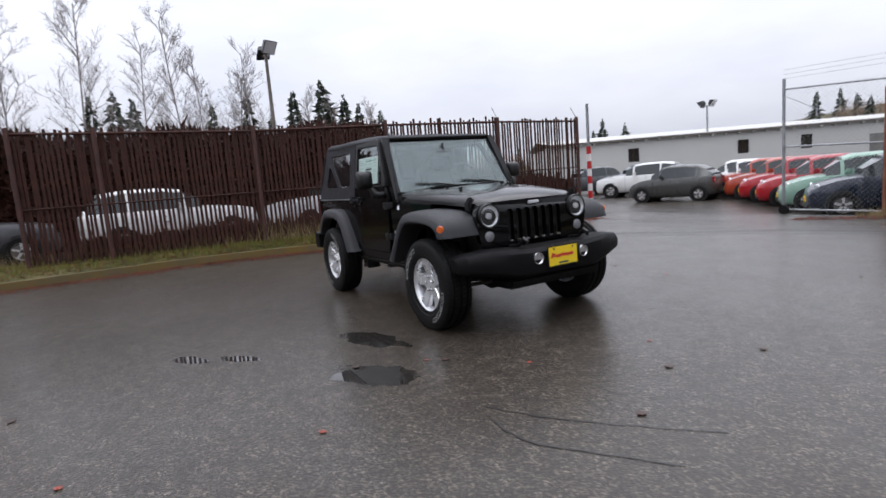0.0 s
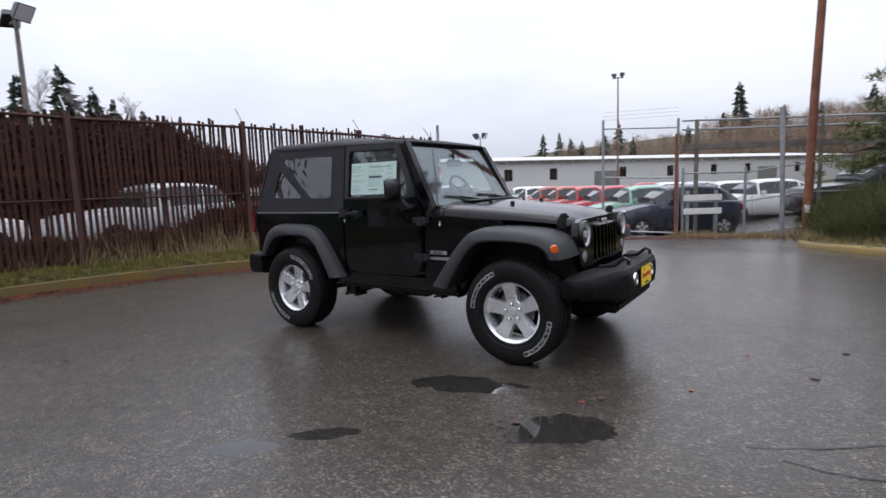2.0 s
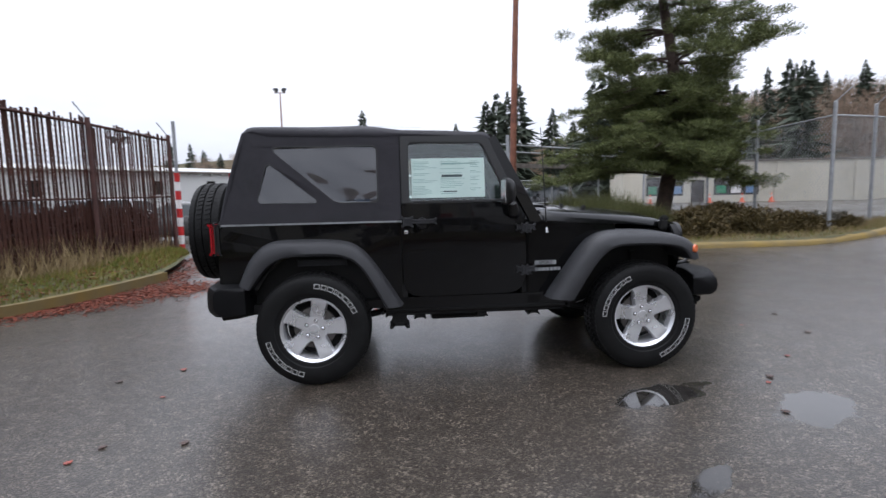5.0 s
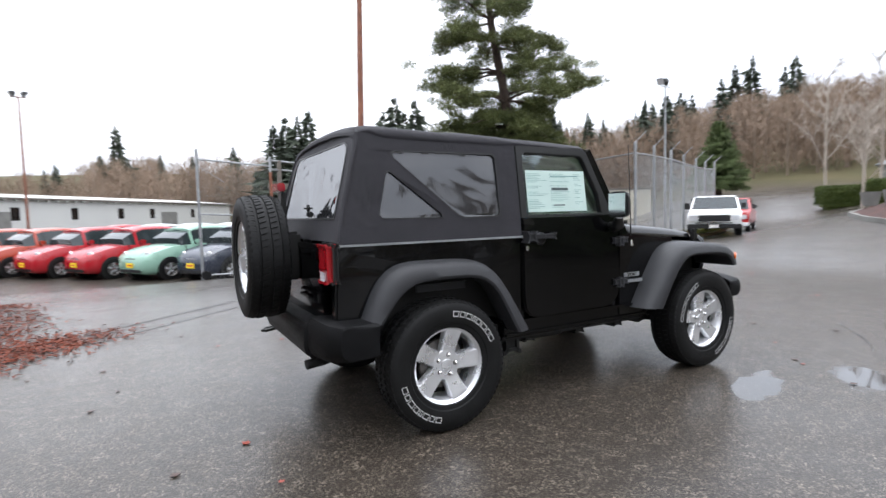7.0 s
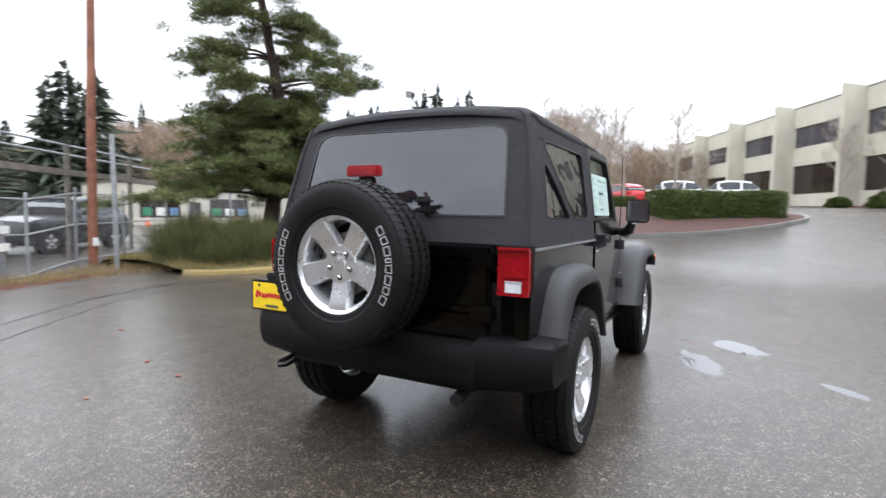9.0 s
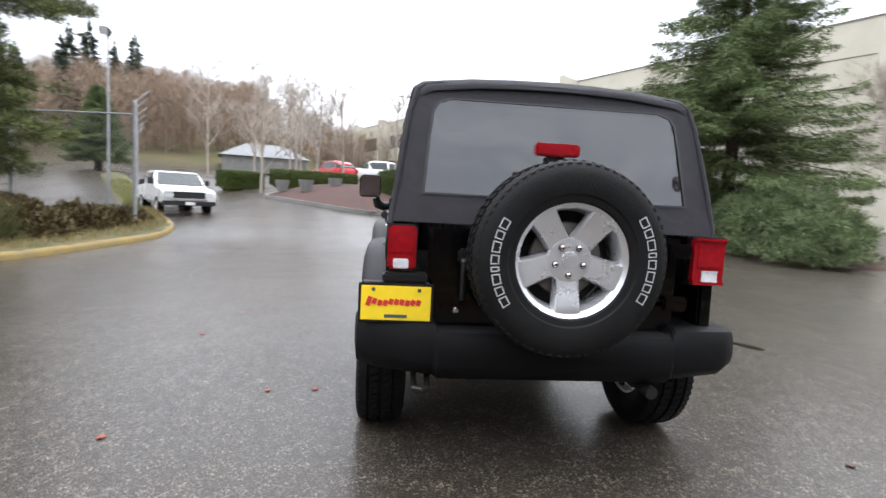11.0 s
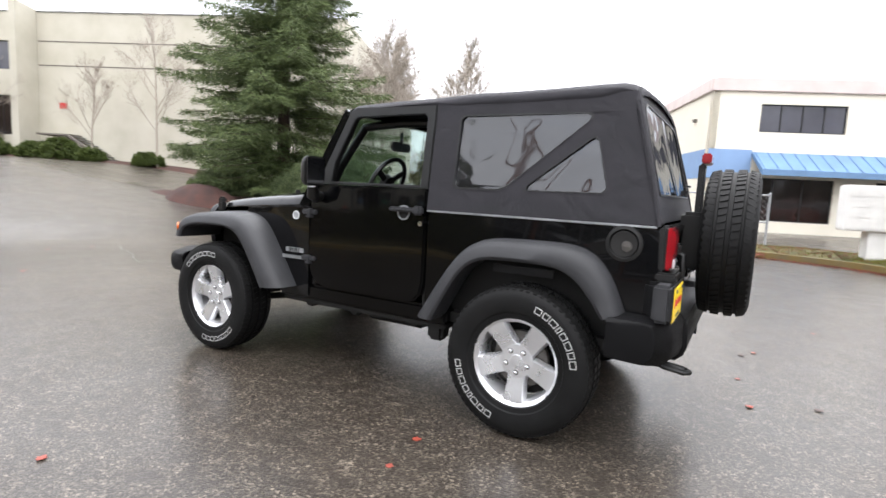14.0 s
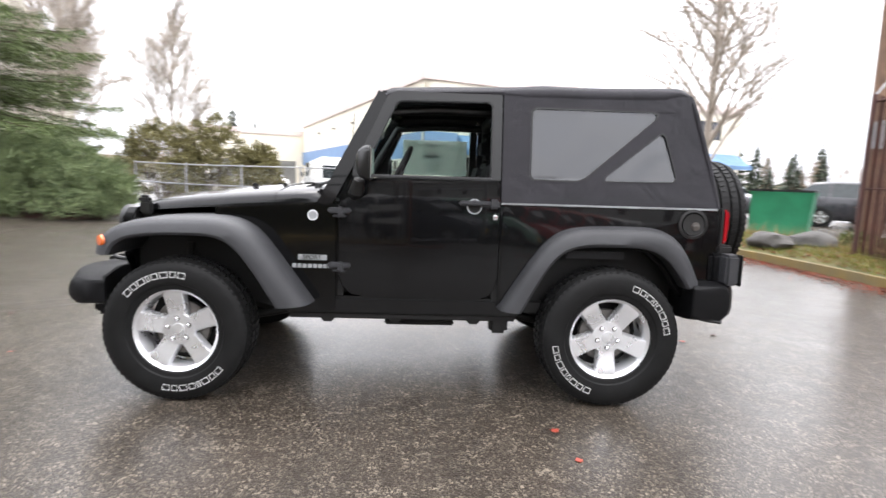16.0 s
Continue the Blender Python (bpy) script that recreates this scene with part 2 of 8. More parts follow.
fl.new(fb.outputs[0], fn["Principled BSDF"].inputs["Normal"])
M_UNDER = material("dark_chassis", (0.005, 0.0045, 0.004), 0.7, vary=0.5, scale=9)
M_RUBBER = material("tyre_rubber", (0.006, 0.006, 0.006), 0.6, spec=0.2, vary=0.3, scale=14, bump=0.2, bump_scale=160)
M_WHITE_RUBBER = material("white_tyre_lettering", (0.52, 0.52, 0.51), 0.6, vary=0.25, scale=40)
M_ALLOY = material("silver_alloy", (0.74, 0.745, 0.76), 0.28, metal=0.74, vary=0.05, scale=10)
M_CHROME = material("bright_chrome", (0.75, 0.75, 0.77), 0.12, metal=1.0, vary=0.05)
M_STEEL = material("galvanised_steel", (0.33, 0.34, 0.35), 0.5, metal=0.5, vary=0.2, scale=7)
M_DISC = material("brake_steel", (0.16, 0.15, 0.14), 0.45, metal=0.8, vary=0.3)
M_GLASS = clear("windscreen_glass", (0.10, 0.115, 0.115), (0.72, 0.80, 0.78), 0.02, 0.04, 1.4, 0.0, 0.22)
M_CLEAR = clear("clear_lamp_glass", (0.5, 0.5, 0.5), (0.95, 0.95, 0.96), 0.02, 0.04, 1.5)
M_REFLECTOR = material("lamp_reflector", (0.90, 0.905, 0.92), 0.35, metal=0.1, vary=0.08, scale=30)
M_GREY_LENS = material("smoked_lamp_lens", (0.20, 0.20, 0.21), 0.12, vary=0.2, scale=40, coat=0.8)
M_VINYL = clear("smoked_vinyl", (0.045, 0.045, 0.05), (0.12, 0.12, 0.13), 0.05, 0.22, 2.0, 0.34, 0.31)
M_DARK_GLASS = material("dark_car_glass", (0.020, 0.027, 0.029), 0.06, vary=0.2, coat=0.25, spec=0.35)
M_RED_LENS = material("red_lamp_lens", (0.26, 0.004, 0.009), 0.16, vary=0.15, scale=30, coat=0.3)
M_WHITE_LENS = material("white_lamp_lens", (0.62, 0.62, 0.64), 0.12, vary=0.15, scale=40, coat=0.8)
M_ORANGE_LENS = material("amber_lamp_lens", (0.58, 0.11, 0.015), 0.15, vary=0.15, scale=40, coat=0.6)
M_YELLOW_PLATE = material("yellow_plate", (0.86, 0.62, 0.02), 0.4, vary=0.06, scale=15)
M_RED_INK = material("red_ink", (0.55, 0.03, 0.03), 0.5, vary=0.1)
M_PAPER = material("window_sticker_paper", (0.64, 0.80, 0.75), 0.6, vary=0.06, scale=10)
pn = M_PAPER.node_tree.nodes
pt = pn.new("ShaderNodeBsdfTranslucent")
pt.inputs["Color"].default_value = (0.88, 0.86, 0.82, 1)
pm = pn.new("ShaderNodeMixShader")
pm.inputs[0].default_value = 0.4
M_PAPER.node_tree.links.new(pn["Principled BSDF"].outputs[0], pm.inputs[1])
M_PAPER.node_tree.links.new(pt.outputs[0], pm.inputs[2])
M_PAPER.node_tree.links.new(pm.outputs[0], pn["Material Output"].inputs[0])
M_INK = material("grey_green_ink", (0.22, 0.36, 0.33), 0.6, vary=0.2)
M_DARK_INK = material("dark_ink", (0.05, 0.07, 0.07), 0.6, vary=0.2)
M_SEAT = material("dark_seat_cloth", (0.022, 0.022, 0.024), 0.85, vary=0.3, scale=12, bump=0.3, bump_scale=300)
M_CAR = material("car_paint", (0.95, 0.95, 0.95), 0.28, vary=0.04, scale=3, coat=0.55, spec=0.35, by_object=True)
M_SLAT = material("brown_fence_slat", (0.042, 0.0135, 0.008), 0.65, spec=0.3, vary=0.35, scale=5, tint=(0.066, 0.0215, 0.0125), bump=0.2, bump_scale=60, by_object=False)
M_RUST = material("rust_brown_steel", (0.20, 0.065, 0.035), 0.65, vary=0.35, scale=4, tint=(0.28, 0.11, 0.06), bump=0.2)
M_KERB = material("faded_yellow_kerb", (0.30, 0.195, 0.035), 0.75, vary=0.45, scale=2.6, tint=(0.12, 0.095, 0.045), bump=0.4, bump_scale=60)
M_KERB_BRIGHT = material("yellow_painted_kerb", (0.31, 0.205, 0.035), 0.7, vary=0.25, scale=2.6, tint=(0.16, 0.12, 0.05), bump=0.3, bump_scale=60)
M_FENCEPOST = material("dark_red_brown_post", (0.060, 0.021, 0.016), 0.65, vary=0.3, scale=4, tint=(0.085, 0.032, 0.024))
M_CONCRETE = material("grey_concrete", (0.185, 0.183, 0.17), 0.8, vary=0.2, scale=1.5, bump=0.3, bump_scale=40)
M_SEAM = material("dark_wet_joint", (0.012, 0.012, 0.012), 0.35, vary=0.3)
M_BED = material("bed_soil_and_turf", (0.060, 0.075, 0.018), 0.9, vary=0.4, scale=2.4, tint=(0.12, 0.095, 0.035), bump=0.6, bump_scale=25)
M_MULCH = material("red_bark_mulch", (0.042, 0.016, 0.011), 0.9, vary=0.4, scale=3, tint=(0.074, 0.027, 0.019), bump=0.9, bump_scale=22)
M_GRASS = leafy("grass_blades", (0.045, 0.085, 0.010), (0.22, 0.20, 0.045))
M_DRY = leafy("dry_grass", (0.14, 0.10, 0.045), (0.30, 0.23, 0.12))
M_LEAF = leafy("fallen_leaves", (0.055, 0.014, 0.010), (0.215, 0.055, 0.026))
M_RED_LEAF = material("wet_red_leaf", (0.24, 0.038, 0.02), 0.45, vary=0.35, scale=40)
M_BROWN_LEAF = material("wet_brown_leaf", (0.05, 0.022, 0.014), 0.45, vary=0.35, scale=40)
M_PINE = leafy("pine_needles", (0.019, 0.031, 0.012), (0.195, 0.215, 0.080))
M_FIR = leafy("fir_needles", (0.014, 0.028, 0.012), (0.15, 0.190, 0.070))
# far conifers have the haze of distance mixed into their colour
M_FARFIR = leafy("far_conifers", (0.032, 0.042, 0.032), (0.085, 0.100, 0.070))
M_JUNIPER = leafy("juniper_sprays", (0.036, 0.060, 0.028), (0.27, 0.325, 0.165))
M_HEDGE = leafy("clipped_hedge_leaves", (0.024, 0.040, 0.010), (0.100, 0.128, 0.032))
M_BROOM = leafy("broom_stems", (0.028, 0.035, 0.012), (0.115, 0.118, 0.040))
M_BUSH = leafy("brown_green_bush", (0.030, 0.026, 0.012), (0.125, 0.090, 0.036))
M_OLIVE = leafy("olive_shrub_leaves", (0.055, 0.050, 0.020), (0.215, 0.195, 0.085))
M_BARK = material("grey_brown_bark", (0.085, 0.062, 0.048), 0.9, vary=0.35, scale=9, bump=0.8, bump_scale=30)
M_PINEBARK = material("pine_bark", (0.055, 0.036, 0.026), 0.9, vary=0.4, scale=8, bump=0.8, bump_scale=25)
M_TWIG = leafy("bare_twigs", (0.10, 0.075, 0.055), (0.24, 0.19, 0.15))
M_BIRCH = leafy("birch_twigs", (0.17, 0.15, 0.14), (0.31, 0.28, 0.27))
M_FARWOOD = leafy("far_brown_woods", (0.14, 0.10, 0.072), (0.30, 0.22, 0.16))
M_PALETWIG = leafy("pale_bare_twigs", (0.25, 0.21, 0.175), (0.44, 0.39, 0.335))
M_BRUSH = leafy("brown_brush", (0.022, 0.0078, 0.005), (0.050, 0.018, 0.011))
M_BRUSHBANK = material("brown_brushy_bank", (0.024, 0.0085, 0.0055), 0.95, spec=0.1, vary=0.5, scale=2.5, tint=(0.042, 0.0145, 0.009), bump=1.0, bump_scale=9)
M_STUCCO = material("cream_stucco", (0.48, 0.45, 0.36), 0.85, vary=0.08, scale=0.6, tint=(0.53, 0.50, 0.42), bump=0.15, bump_scale=40)
M_CREAM = material("pale_cream_wall", (0.74, 0.69, 0.58), 0.8, vary=0.06, scale=0.4, bump=0.1, bump_scale=30)
M_PINKTRIM = material("pinkish_cornice", (0.62, 0.53, 0.50), 0.8, vary=0.08, scale=1)
M_BLUE = material("blue_awning_cloth", (0.12, 0.215, 0.36), 0.7, vary=0.12, scale=1.2)
M_BLUEBAND = material("faded_blue_wall_paint", (0.20, 0.31, 0.50), 0.8, vary=0.08, scale=0.7)
M_WAREHOUSE = material("grey_white_block_wall", (0.64, 0.64, 0.61), 0.85, vary=0.16, scale=0.5, tint=(0.52, 0.52, 0.50), bump=0.2, bump_scale=20)
M_ROOFTRIM = material("dark_roof_edge", (0.16, 0.14, 0.12), 0.8, vary=0.3)
M_OFFICE_GLASS = material("tinted_office_glass", (0.05, 0.05, 0.065), 0.12, vary=0.25, scale=0.8, coat=0.5)
M_ENTRY_GLASS = material("dark_ground_floor_glass", (0.022, 0.016, 0.014), 0.1, vary=0.5, scale=0.7, coat=0.4)
M_SHINGLE = material("grey_roof_shingles", (0.17, 0.175, 0.18), 0.8, vary=0.25, scale=3, bump=0.3, bump_scale=12)
M_WHITE = material("white_painted_metal", (0.72, 0.71, 0.68), 0.5, vary=0.08, scale=3)
M_GREEN = material("green_dumpster_steel", (0.02, 0.20, 0.10), 0.5, vary=0.2, scale=2)
M_ROCK = material("dark_boulder", (0.065, 0.061, 0.056), 0.85, vary=0.35, scale=4, bump=0.9, bump_scale=14)
M_REDBAND = material("red_reflective_band", (0.50, 0.02, 0.02), 0.5, vary=0.15)
M_WHITEBAND = material("white_reflective_band", (0.72, 0.70, 0.68), 0.5, vary=0.1)
M_HYDRANT = material("yellow_hydrant_paint", (0.75, 0.50, 0.02), 0.5, vary=0.12)
M_CONE = material("orange_cone_plastic", (0.72, 0.13, 0.05), 0.5, vary=0.1)
M_WOOD = material("weathered_pole_wood", (0.17, 0.105, 0.07), 0.85, vary=0.3, scale=5, bump=0.6, bump_scale=30)


# ---- mesh helpers ----
def part(name, bm, mat, parent=None, label="", smooth=35, m=None):
    """Links a bmesh as one mesh object under a thing or a part."""
    me = bpy.data.meshes.new(name)
    bm.to_mesh(me)
    bm.free()
    me.materials.append(mat)
    if smooth:
        me.shade_smooth()
        me.set_sharp_from_angle(angle=radians(smooth))
    ob = new(name, me)
    if parent is not None:
        ob.parent = parent
    if m is not None:
        ob.matrix_local = m
    if label:
        ob["label"] = label
    return ob


def soup(name, verts, faces, mat, parent=None, label="", m=None, smooth=0):
    """Links many small loose faces as one mesh object."""
    me = bpy.data.meshes.new(name)
    me.from_pydata(verts if isinstance(verts, list) else verts.tolist(), [], faces if isinstance(faces, list) else faces.tolist())
    me.materials.append(mat)
    if smooth:
        me.shade_smooth()
    ob = new(name, me)
    if parent is not None:
        ob.parent = parent
    if m is not None:
        ob.matrix_local = m
    if label:
        ob["label"] = label
    return ob


def thing(name, label, category, m=None, group="", kind=""):
    ob = new(name)
    ob.empty_display_size = 0.2
    if m is not None:
        ob.matrix_world = m
    return tagged(ob, label, category, group, kind)


def soften(bm, width=0.01, angle=30, segments=2):
    edges = [e for e in bm.edges if len(e.link_faces) == 2 and e.calc_face_angle(0) > radians(angle)]
    if edges and width:
        bmesh.ops.bevel(bm, geom=edges, offset=width, segments=segments, affect="EDGES", clamp_overlap=True)
    return bm


def box(x0, x1, y0, y1, z0, z1, bevel=0.0, bm=None, m=None, segments=2):
    b = bmesh.new()
    bmesh.ops.create_cube(b, size=1)
    for v in b.verts:
        v.co = Vector(((x0 + x1) / 2 + v.co.x * (x1 - x0), (y0 + y1) / 2 + v.co.y * (y1 - y0), (z0 + z1) / 2 + v.co.z * (z1 - z0)))
    if bevel:
        soften(b, bevel, 30, segments)
    if m is not None:
        b.transform(m)
    return joined(bm, b)


def joined(bm, b):
    """Adds bmesh b to bm, and gives the sum."""
    if bm is None:
        return b
    me = bpy.data.meshes.new("join")
    b.to_mesh(me)
    b.free()
    bm.from_mesh(me)
    bpy.data.meshes.remove(me)
    return bm


def plate(outer, holes, front, back, bevel=0.0, bm=None):
    """A sheet with holes: (u, v) outlines, and the two maps of (u, v) to its faces."""
    b = bmesh.new()
    loops = [outer, *holes]
    flat = [p for lp in loops for p in lp]
    tri = geometry.tessellate_polygon([[Vector((p[0], p[1], 0)) for p in lp] for lp in loops])
    a = [b.verts.new(front(*p)) for p in flat]
    c = [b.verts.new(back(*p)) for p in flat]
    for t in tri:
        try:
            b.faces.new([a[i] for i in t])
            b.faces.new([c[i] for i in reversed(t)])
        except ValueError:
            pass
    k = 0
    for lp in loops:
        q = len(lp)
        for i in range(q):
            j = (i + 1) % q
            try:
                b.faces.new((a[k + i], a[k + j], c[k + j], c[k + i]))
            except ValueError:
                pass
        k += q
    bmesh.ops.recalc_face_normals(b, faces=b.faces)
    if bevel:
        soften(b, bevel, 40, 2)
    return joined(bm, b)


def loft(rings, closed=True, caps=True, bm=None):
    """Skin over rings of points."""
    b = bmesh.new()
    vs = [[b.verts.new(p) for p in r] for r in rings]
    q = len(rings[0])
    for r0, r1 in zip(vs, vs[1:]):
        for i in range(q if closed else q - 1):
            j = (i + 1) % q
            try:
                b.faces.new((r0[i], r0[j], r1[j], r1[i]))
            except ValueError:
                pass
    if caps and closed:
        b.faces.new(vs[0])
        b.faces.new(vs[-1])
    bmesh.ops.remove_doubles(b, verts=b.verts, dist=1e-5)
    bmesh.ops.recalc_face_normals(b, faces=b.faces)
    return joined(bm, b)


def turned(profile, segments=48, bm=None, m=None, closed=False):
    """Turns (distance along y, radius) round the y axis."""
    b = bmesh.new()
    rings = []
    for i in range(segments):
        a = 2 * math.pi * i / segments
        rings.append([b.verts.new((r * math.sin(a), y, r * math.cos(a))) for y, r in profile])
    for i in range(segments):
        p, q = rings[i], rings[(i + 1) % segments]
        for j in range(len(profile) - (0 if closed else 1)):
            k = (j + 1) % len(profile)
            b.faces.new((p[j], p[k], q[k], q[j]))
    bmesh.ops.remove_doubles(b, verts=b.verts, dist=1e-5)
    bmesh.ops.recalc_face_normals(b, faces=b.faces)
    if m is not None:
        b.transform(m)
    return joined(bm, b)


def tube(points, radii, sides=8, bm=None, caps=True):
    """A round bar along points."""
    pts = [Vector(p) for p in points]
    if isinstance(radii, (int, float)):
        radii = [radii] * len(pts)
    rings = []
    side = None
    for i, p in enumerate(pts):
        d = (pts[min(i + 1, len(pts) - 1)] - pts[max(i - 1, 0)]).normalized()
        if side is None:
            side = d.orthogonal().normalized()
        side = (side - d * side.dot(d)).normalized()
        up = d.cross(side)
        rings.append([p + radii[i] * (side * math.cos(2 * math.pi * k / sides) + up * math.sin(2 * math.pi * k / sides)) for k in range(sides)])
    return loft(rings, True, caps, bm)


def words(text, size, mat, parent, m, name="lettering", label="", depth=0.002):
    """Words in the built-in font, as a mesh."""
    cu = bpy.data.curves.new(name, "FONT")
    cu.body, cu.size, cu.extrude, cu.align_x, cu.align_y = text, size, depth, "CENTER", "CENTER"
    o = bpy.data.objects.new(name, cu)
    scene.collection.objects.link(o)
    me = bpy.data.meshes.new_from_object(o)
    bpy.data.objects.remove(o)
    me.materials.append(mat)
    ob = new(name, me)
    ob.parent = parent
    ob.matrix_local = m
    if label:
        ob["label"] = label
    return ob


def smooth_path(points, n):
    """Points spread evenly along a rounded line."""
    p = np.array(points, float)
    seg = np.r_[0, np.cumsum(np.linalg.norm(np.diff(p, axis=0), axis=1))]
    s = np.linspace(0, seg[-1], n)
    out = np.stack([np.interp(s, seg, p[:, k]) for k in range(p.shape[1])], 1)
    for _ in range(2):
        out[1:-1] = (out[:-2] + 2 * out[1:-1] + out[2:]) / 4
    return out


def step(a, b, v):
    t = min(1, max(0, (v - a) / (b - a)))
    return t * t * (3 - 2 * t)


def ground_z(x, y):
    """Height of the ground: level round the car, rising to the east and into the hills."""
    rise = 0.1 * max(0.0, x - 8.5 + 0.35) if x > 9 else 0.035 * step(7.5, 9, x)
    rise = min(rise, 1.75 + 0.02 * max(0, x - 26))
    w = step(11, 3, y) * 0.9 + 0.1 if y > 0 else 0.25 + 0.75 * step(-13, -6, y)
    w += (1 - w) * step(18, 34, x)
    z = rise * w * (1 - step(0.62, 0.92, y / max(x, 1.0)))
    z -= 0.10 * step(6.5, 8.5, y) * step(9, 4, x)
    z -= 0.25 * step(9.5, 12.0, y) * step(3.2, 1.0, x)
    r = math.hypot(x, y)
    az = math.degrees(math.atan2(y, x))
    hill = step(60, 210, r) * (14 * step(-10, 25, az) * step(150, 90, az) + 3)
    hill += 5.5 * step(48, 95, r) * step(2, 18, az) * step(78, 52, az)
    return z + hill


# ---- ground ----
def build_ground():
    verts, faces = [(0.0, 0.0, ground_z(0, 0))], []
    radii = list(np.r_[np.arange(1.0, 40, 1.0), np.geomspace(41, 900, 40)])
    n = 144
    for r in radii:
        for k in range(n):
            a = 2 * math.pi * k / n
            x, y = r * math.cos(a), r * math.sin(a)
            verts.append((x, y, ground_z(x, y)))
    for k in range(n):
        faces.append((0, 1 + k, 1 + (k + 1) % n))
    for i in range(len(radii) - 1):
        for k in range(n):
            a, b = 1 + i * n + k, 1 + i * n + (k + 1) % n
            faces.append((a, a + n, b + n, b))
    tagged(soup("ground", verts, faces, M_ASPHALT, smooth=1), "wet grey asphalt yard and road with puddles", "ground", "", "structure")


build_ground()


# ---- the parked off-road car ----
def wheel_parts(parent, m, letters=(94, 274)):
    """A wheel about the y axis, its outer face to +y."""
    hub = part("wheel", turned([(-0.02, 0.0), (-0.02, 0.15), (0.0, 0.155), (0.012, 0.15), (0.012, 0.07), (0.03, 0.06), (0.03, 0.0)], 32), M_DISC, parent, "", 30, m)
    tyre = turned([(-0.105, 0.232), (-0.118, 0.262), (-0.127, 0.30), (-0.129, 0.335), (-0.121, 0.372), (-0.106, 0.392), (-0.07, 0.398), (-0.068, 0.389), (-0.056, 0.389), (-0.054, 0.396), (-0.012, 0.397), (-0.01, 0.390), (0.01, 0.390), (0.012, 0.397), (0.054, 0.396), (0.056, 0.389), (0.068, 0.389), (0.07, 0.398), (0.106, 0.392), (0.121, 0.372), (0.1285, 0.345), (0.1285, 0.300), (0.122, 0.268), (0.116, 0.262), (0.112, 0.24), (0.105, 0.232)], 72)
    lug = bmesh.new()
    for i in range(64):
        a = 2 * math.pi * i / 64
        for s in (-1, 1):
            c = bmesh.new()
            bmesh.ops.create_cube(c, size=1)
            skew = 0.25 * s
            for v in c.verts:
                w, h, t = v.co.y, v.co.z, v.co.x
                yy = s * (0.094 + w * 0.042)
                rr = 0.3955 + h * 0.013 - max(0.0, abs(yy) - 0.1) * 0.9
                aa = a + t * 0.052 + skew * w * 0.16
                v.co = Vector((rr * math.sin(aa), yy, rr * math.cos(aa)))
            joined(lug, c)
            c = bmesh.new()
            bmesh.ops.create_cube(c, size=1)
            for v in c.verts:
                w, h, t = v.co.y, v.co.z, v.co.x
                aa = a + 0.049 + t * 0.066 - skew * w * 0.12
                rr = 0.3985 + h * 0.011
                v.co = Vector((rr * math.sin(aa), s * (0.033 + w * 0.040), rr * math.cos(aa)))
            joined(lug, c)
    part("tyre", tyre, M_RUBBER, hub, "black all-terrain tyre", 30)
    tagged(part("tread", lug, M_RUBBER, hub, "", 30), kind="stuff")
    rim = turned([(-0.105, 0.240), (-0.10, 0.222), (0.0, 0.200), (0.06, 0.205), (0.085, 0.214), (0.097, 0.228), (0.108, 0.243), (0.102, 0.249), (0.09, 0.236), (-0.09, 0.240)], 64, closed=True)
    for i in range(5):
        a = 2 * math.pi * i / 5
        rings = []
        for r, hw, y in ((0.080, 0.050, 0.066), (0.11, 0.051, 0.070), (0.15, 0.0535, 0.077), (0.19, 0.057, 0.086), (0.214, 0.062, 0.089), (0.228, 0.068, 0.087)):
            rings.append([Vector((sx * hw, yy, r)) for sx, yy in ((-1.06, y - 0.045), (-1.0, y - 0.012), (-0.86, y), (0.86, y), (1.0, y - 0.012), (1.06, y - 0.045))])
        s = loft(rings)
        s.transform(Matrix.Rotation(a, 4, "Y"))
        joined(rim, s)
    turned([(0.02, 0.0), (0.02, 0.088), (0.060, 0.094), (0.0675, 0.088), (0.0685, 0.036), (0.073, 0.033), (0.077, 0.0)], 40, rim)
    part("rim", rim, M_ALLOY, hub, "silver five-spoke alloy rim", 28)
    for i in range(5):
        a = 2 * math.pi * i / 5
        c = Matrix.Translation((0.0615 * math.sin(a), 0, 0.0615 * math.cos(a)))
        socket = turned([(0.0690, 0.0), (0.0690, 0.0150), (0.0600, 0.0155)], 14, None, c)
        part("lug_socket", socket, M_DISC, hub)
        part("lug_nut", turned([(0.060, 0.0), (0.060, 0.0115), (0.079, 0.0115), (0.083, 0.007), (0.083, 0.0)], 6, None, c), M_CHROME, hub)
    barrel = turned([(-0.06, 0.0), (-0.06, 0.15), (-0.055, 0.205)], 40)
    part("brake_backing", barrel, M_UNDER, hub)
    if letters:
        verts, faces = [], []

        def polar(a0, a1, r0, r1, y=0.1296):
            k = len(verts)
            for a, r in ((a0, r0), (a1, r0), (a1, r1), (a0, r1)):
                verts.append((r * math.sin(a), y - max(0.0, r - 0.345) * 0.25, r * math.cos(a)))
            faces.append((k, k + 1, k + 2, k + 3))

        wide = (3.7, 3.0, 3.9, 3.3, 1.8, 3.8, 3.1, 3.6)
        for centre in (radians(letters[0]), radians(letters[1])):
            a = centre - radians(33)
            for w in map(radians, wide):
                t, r0, r1 = radians(0.72), 0.302, 0.336
                a += w
                polar(a - w, a + w, r1 - 0.0045, r1)
                polar(a - w, a - w + t, r0 + 0.005, r1 - 0.005)
                polar(a + w - t, a + w, r0 + 0.005, r1 - 0.005)
                polar(a - w, a + w, r0, r0 + 0.0045)
                a += w + radians(1.7)
        part_ob = soup("sidewall_mark", verts, faces, M_WHITE_RUBBER, hub, "raised white outlined bars")
        tagged(part_ob, kind="stuff")
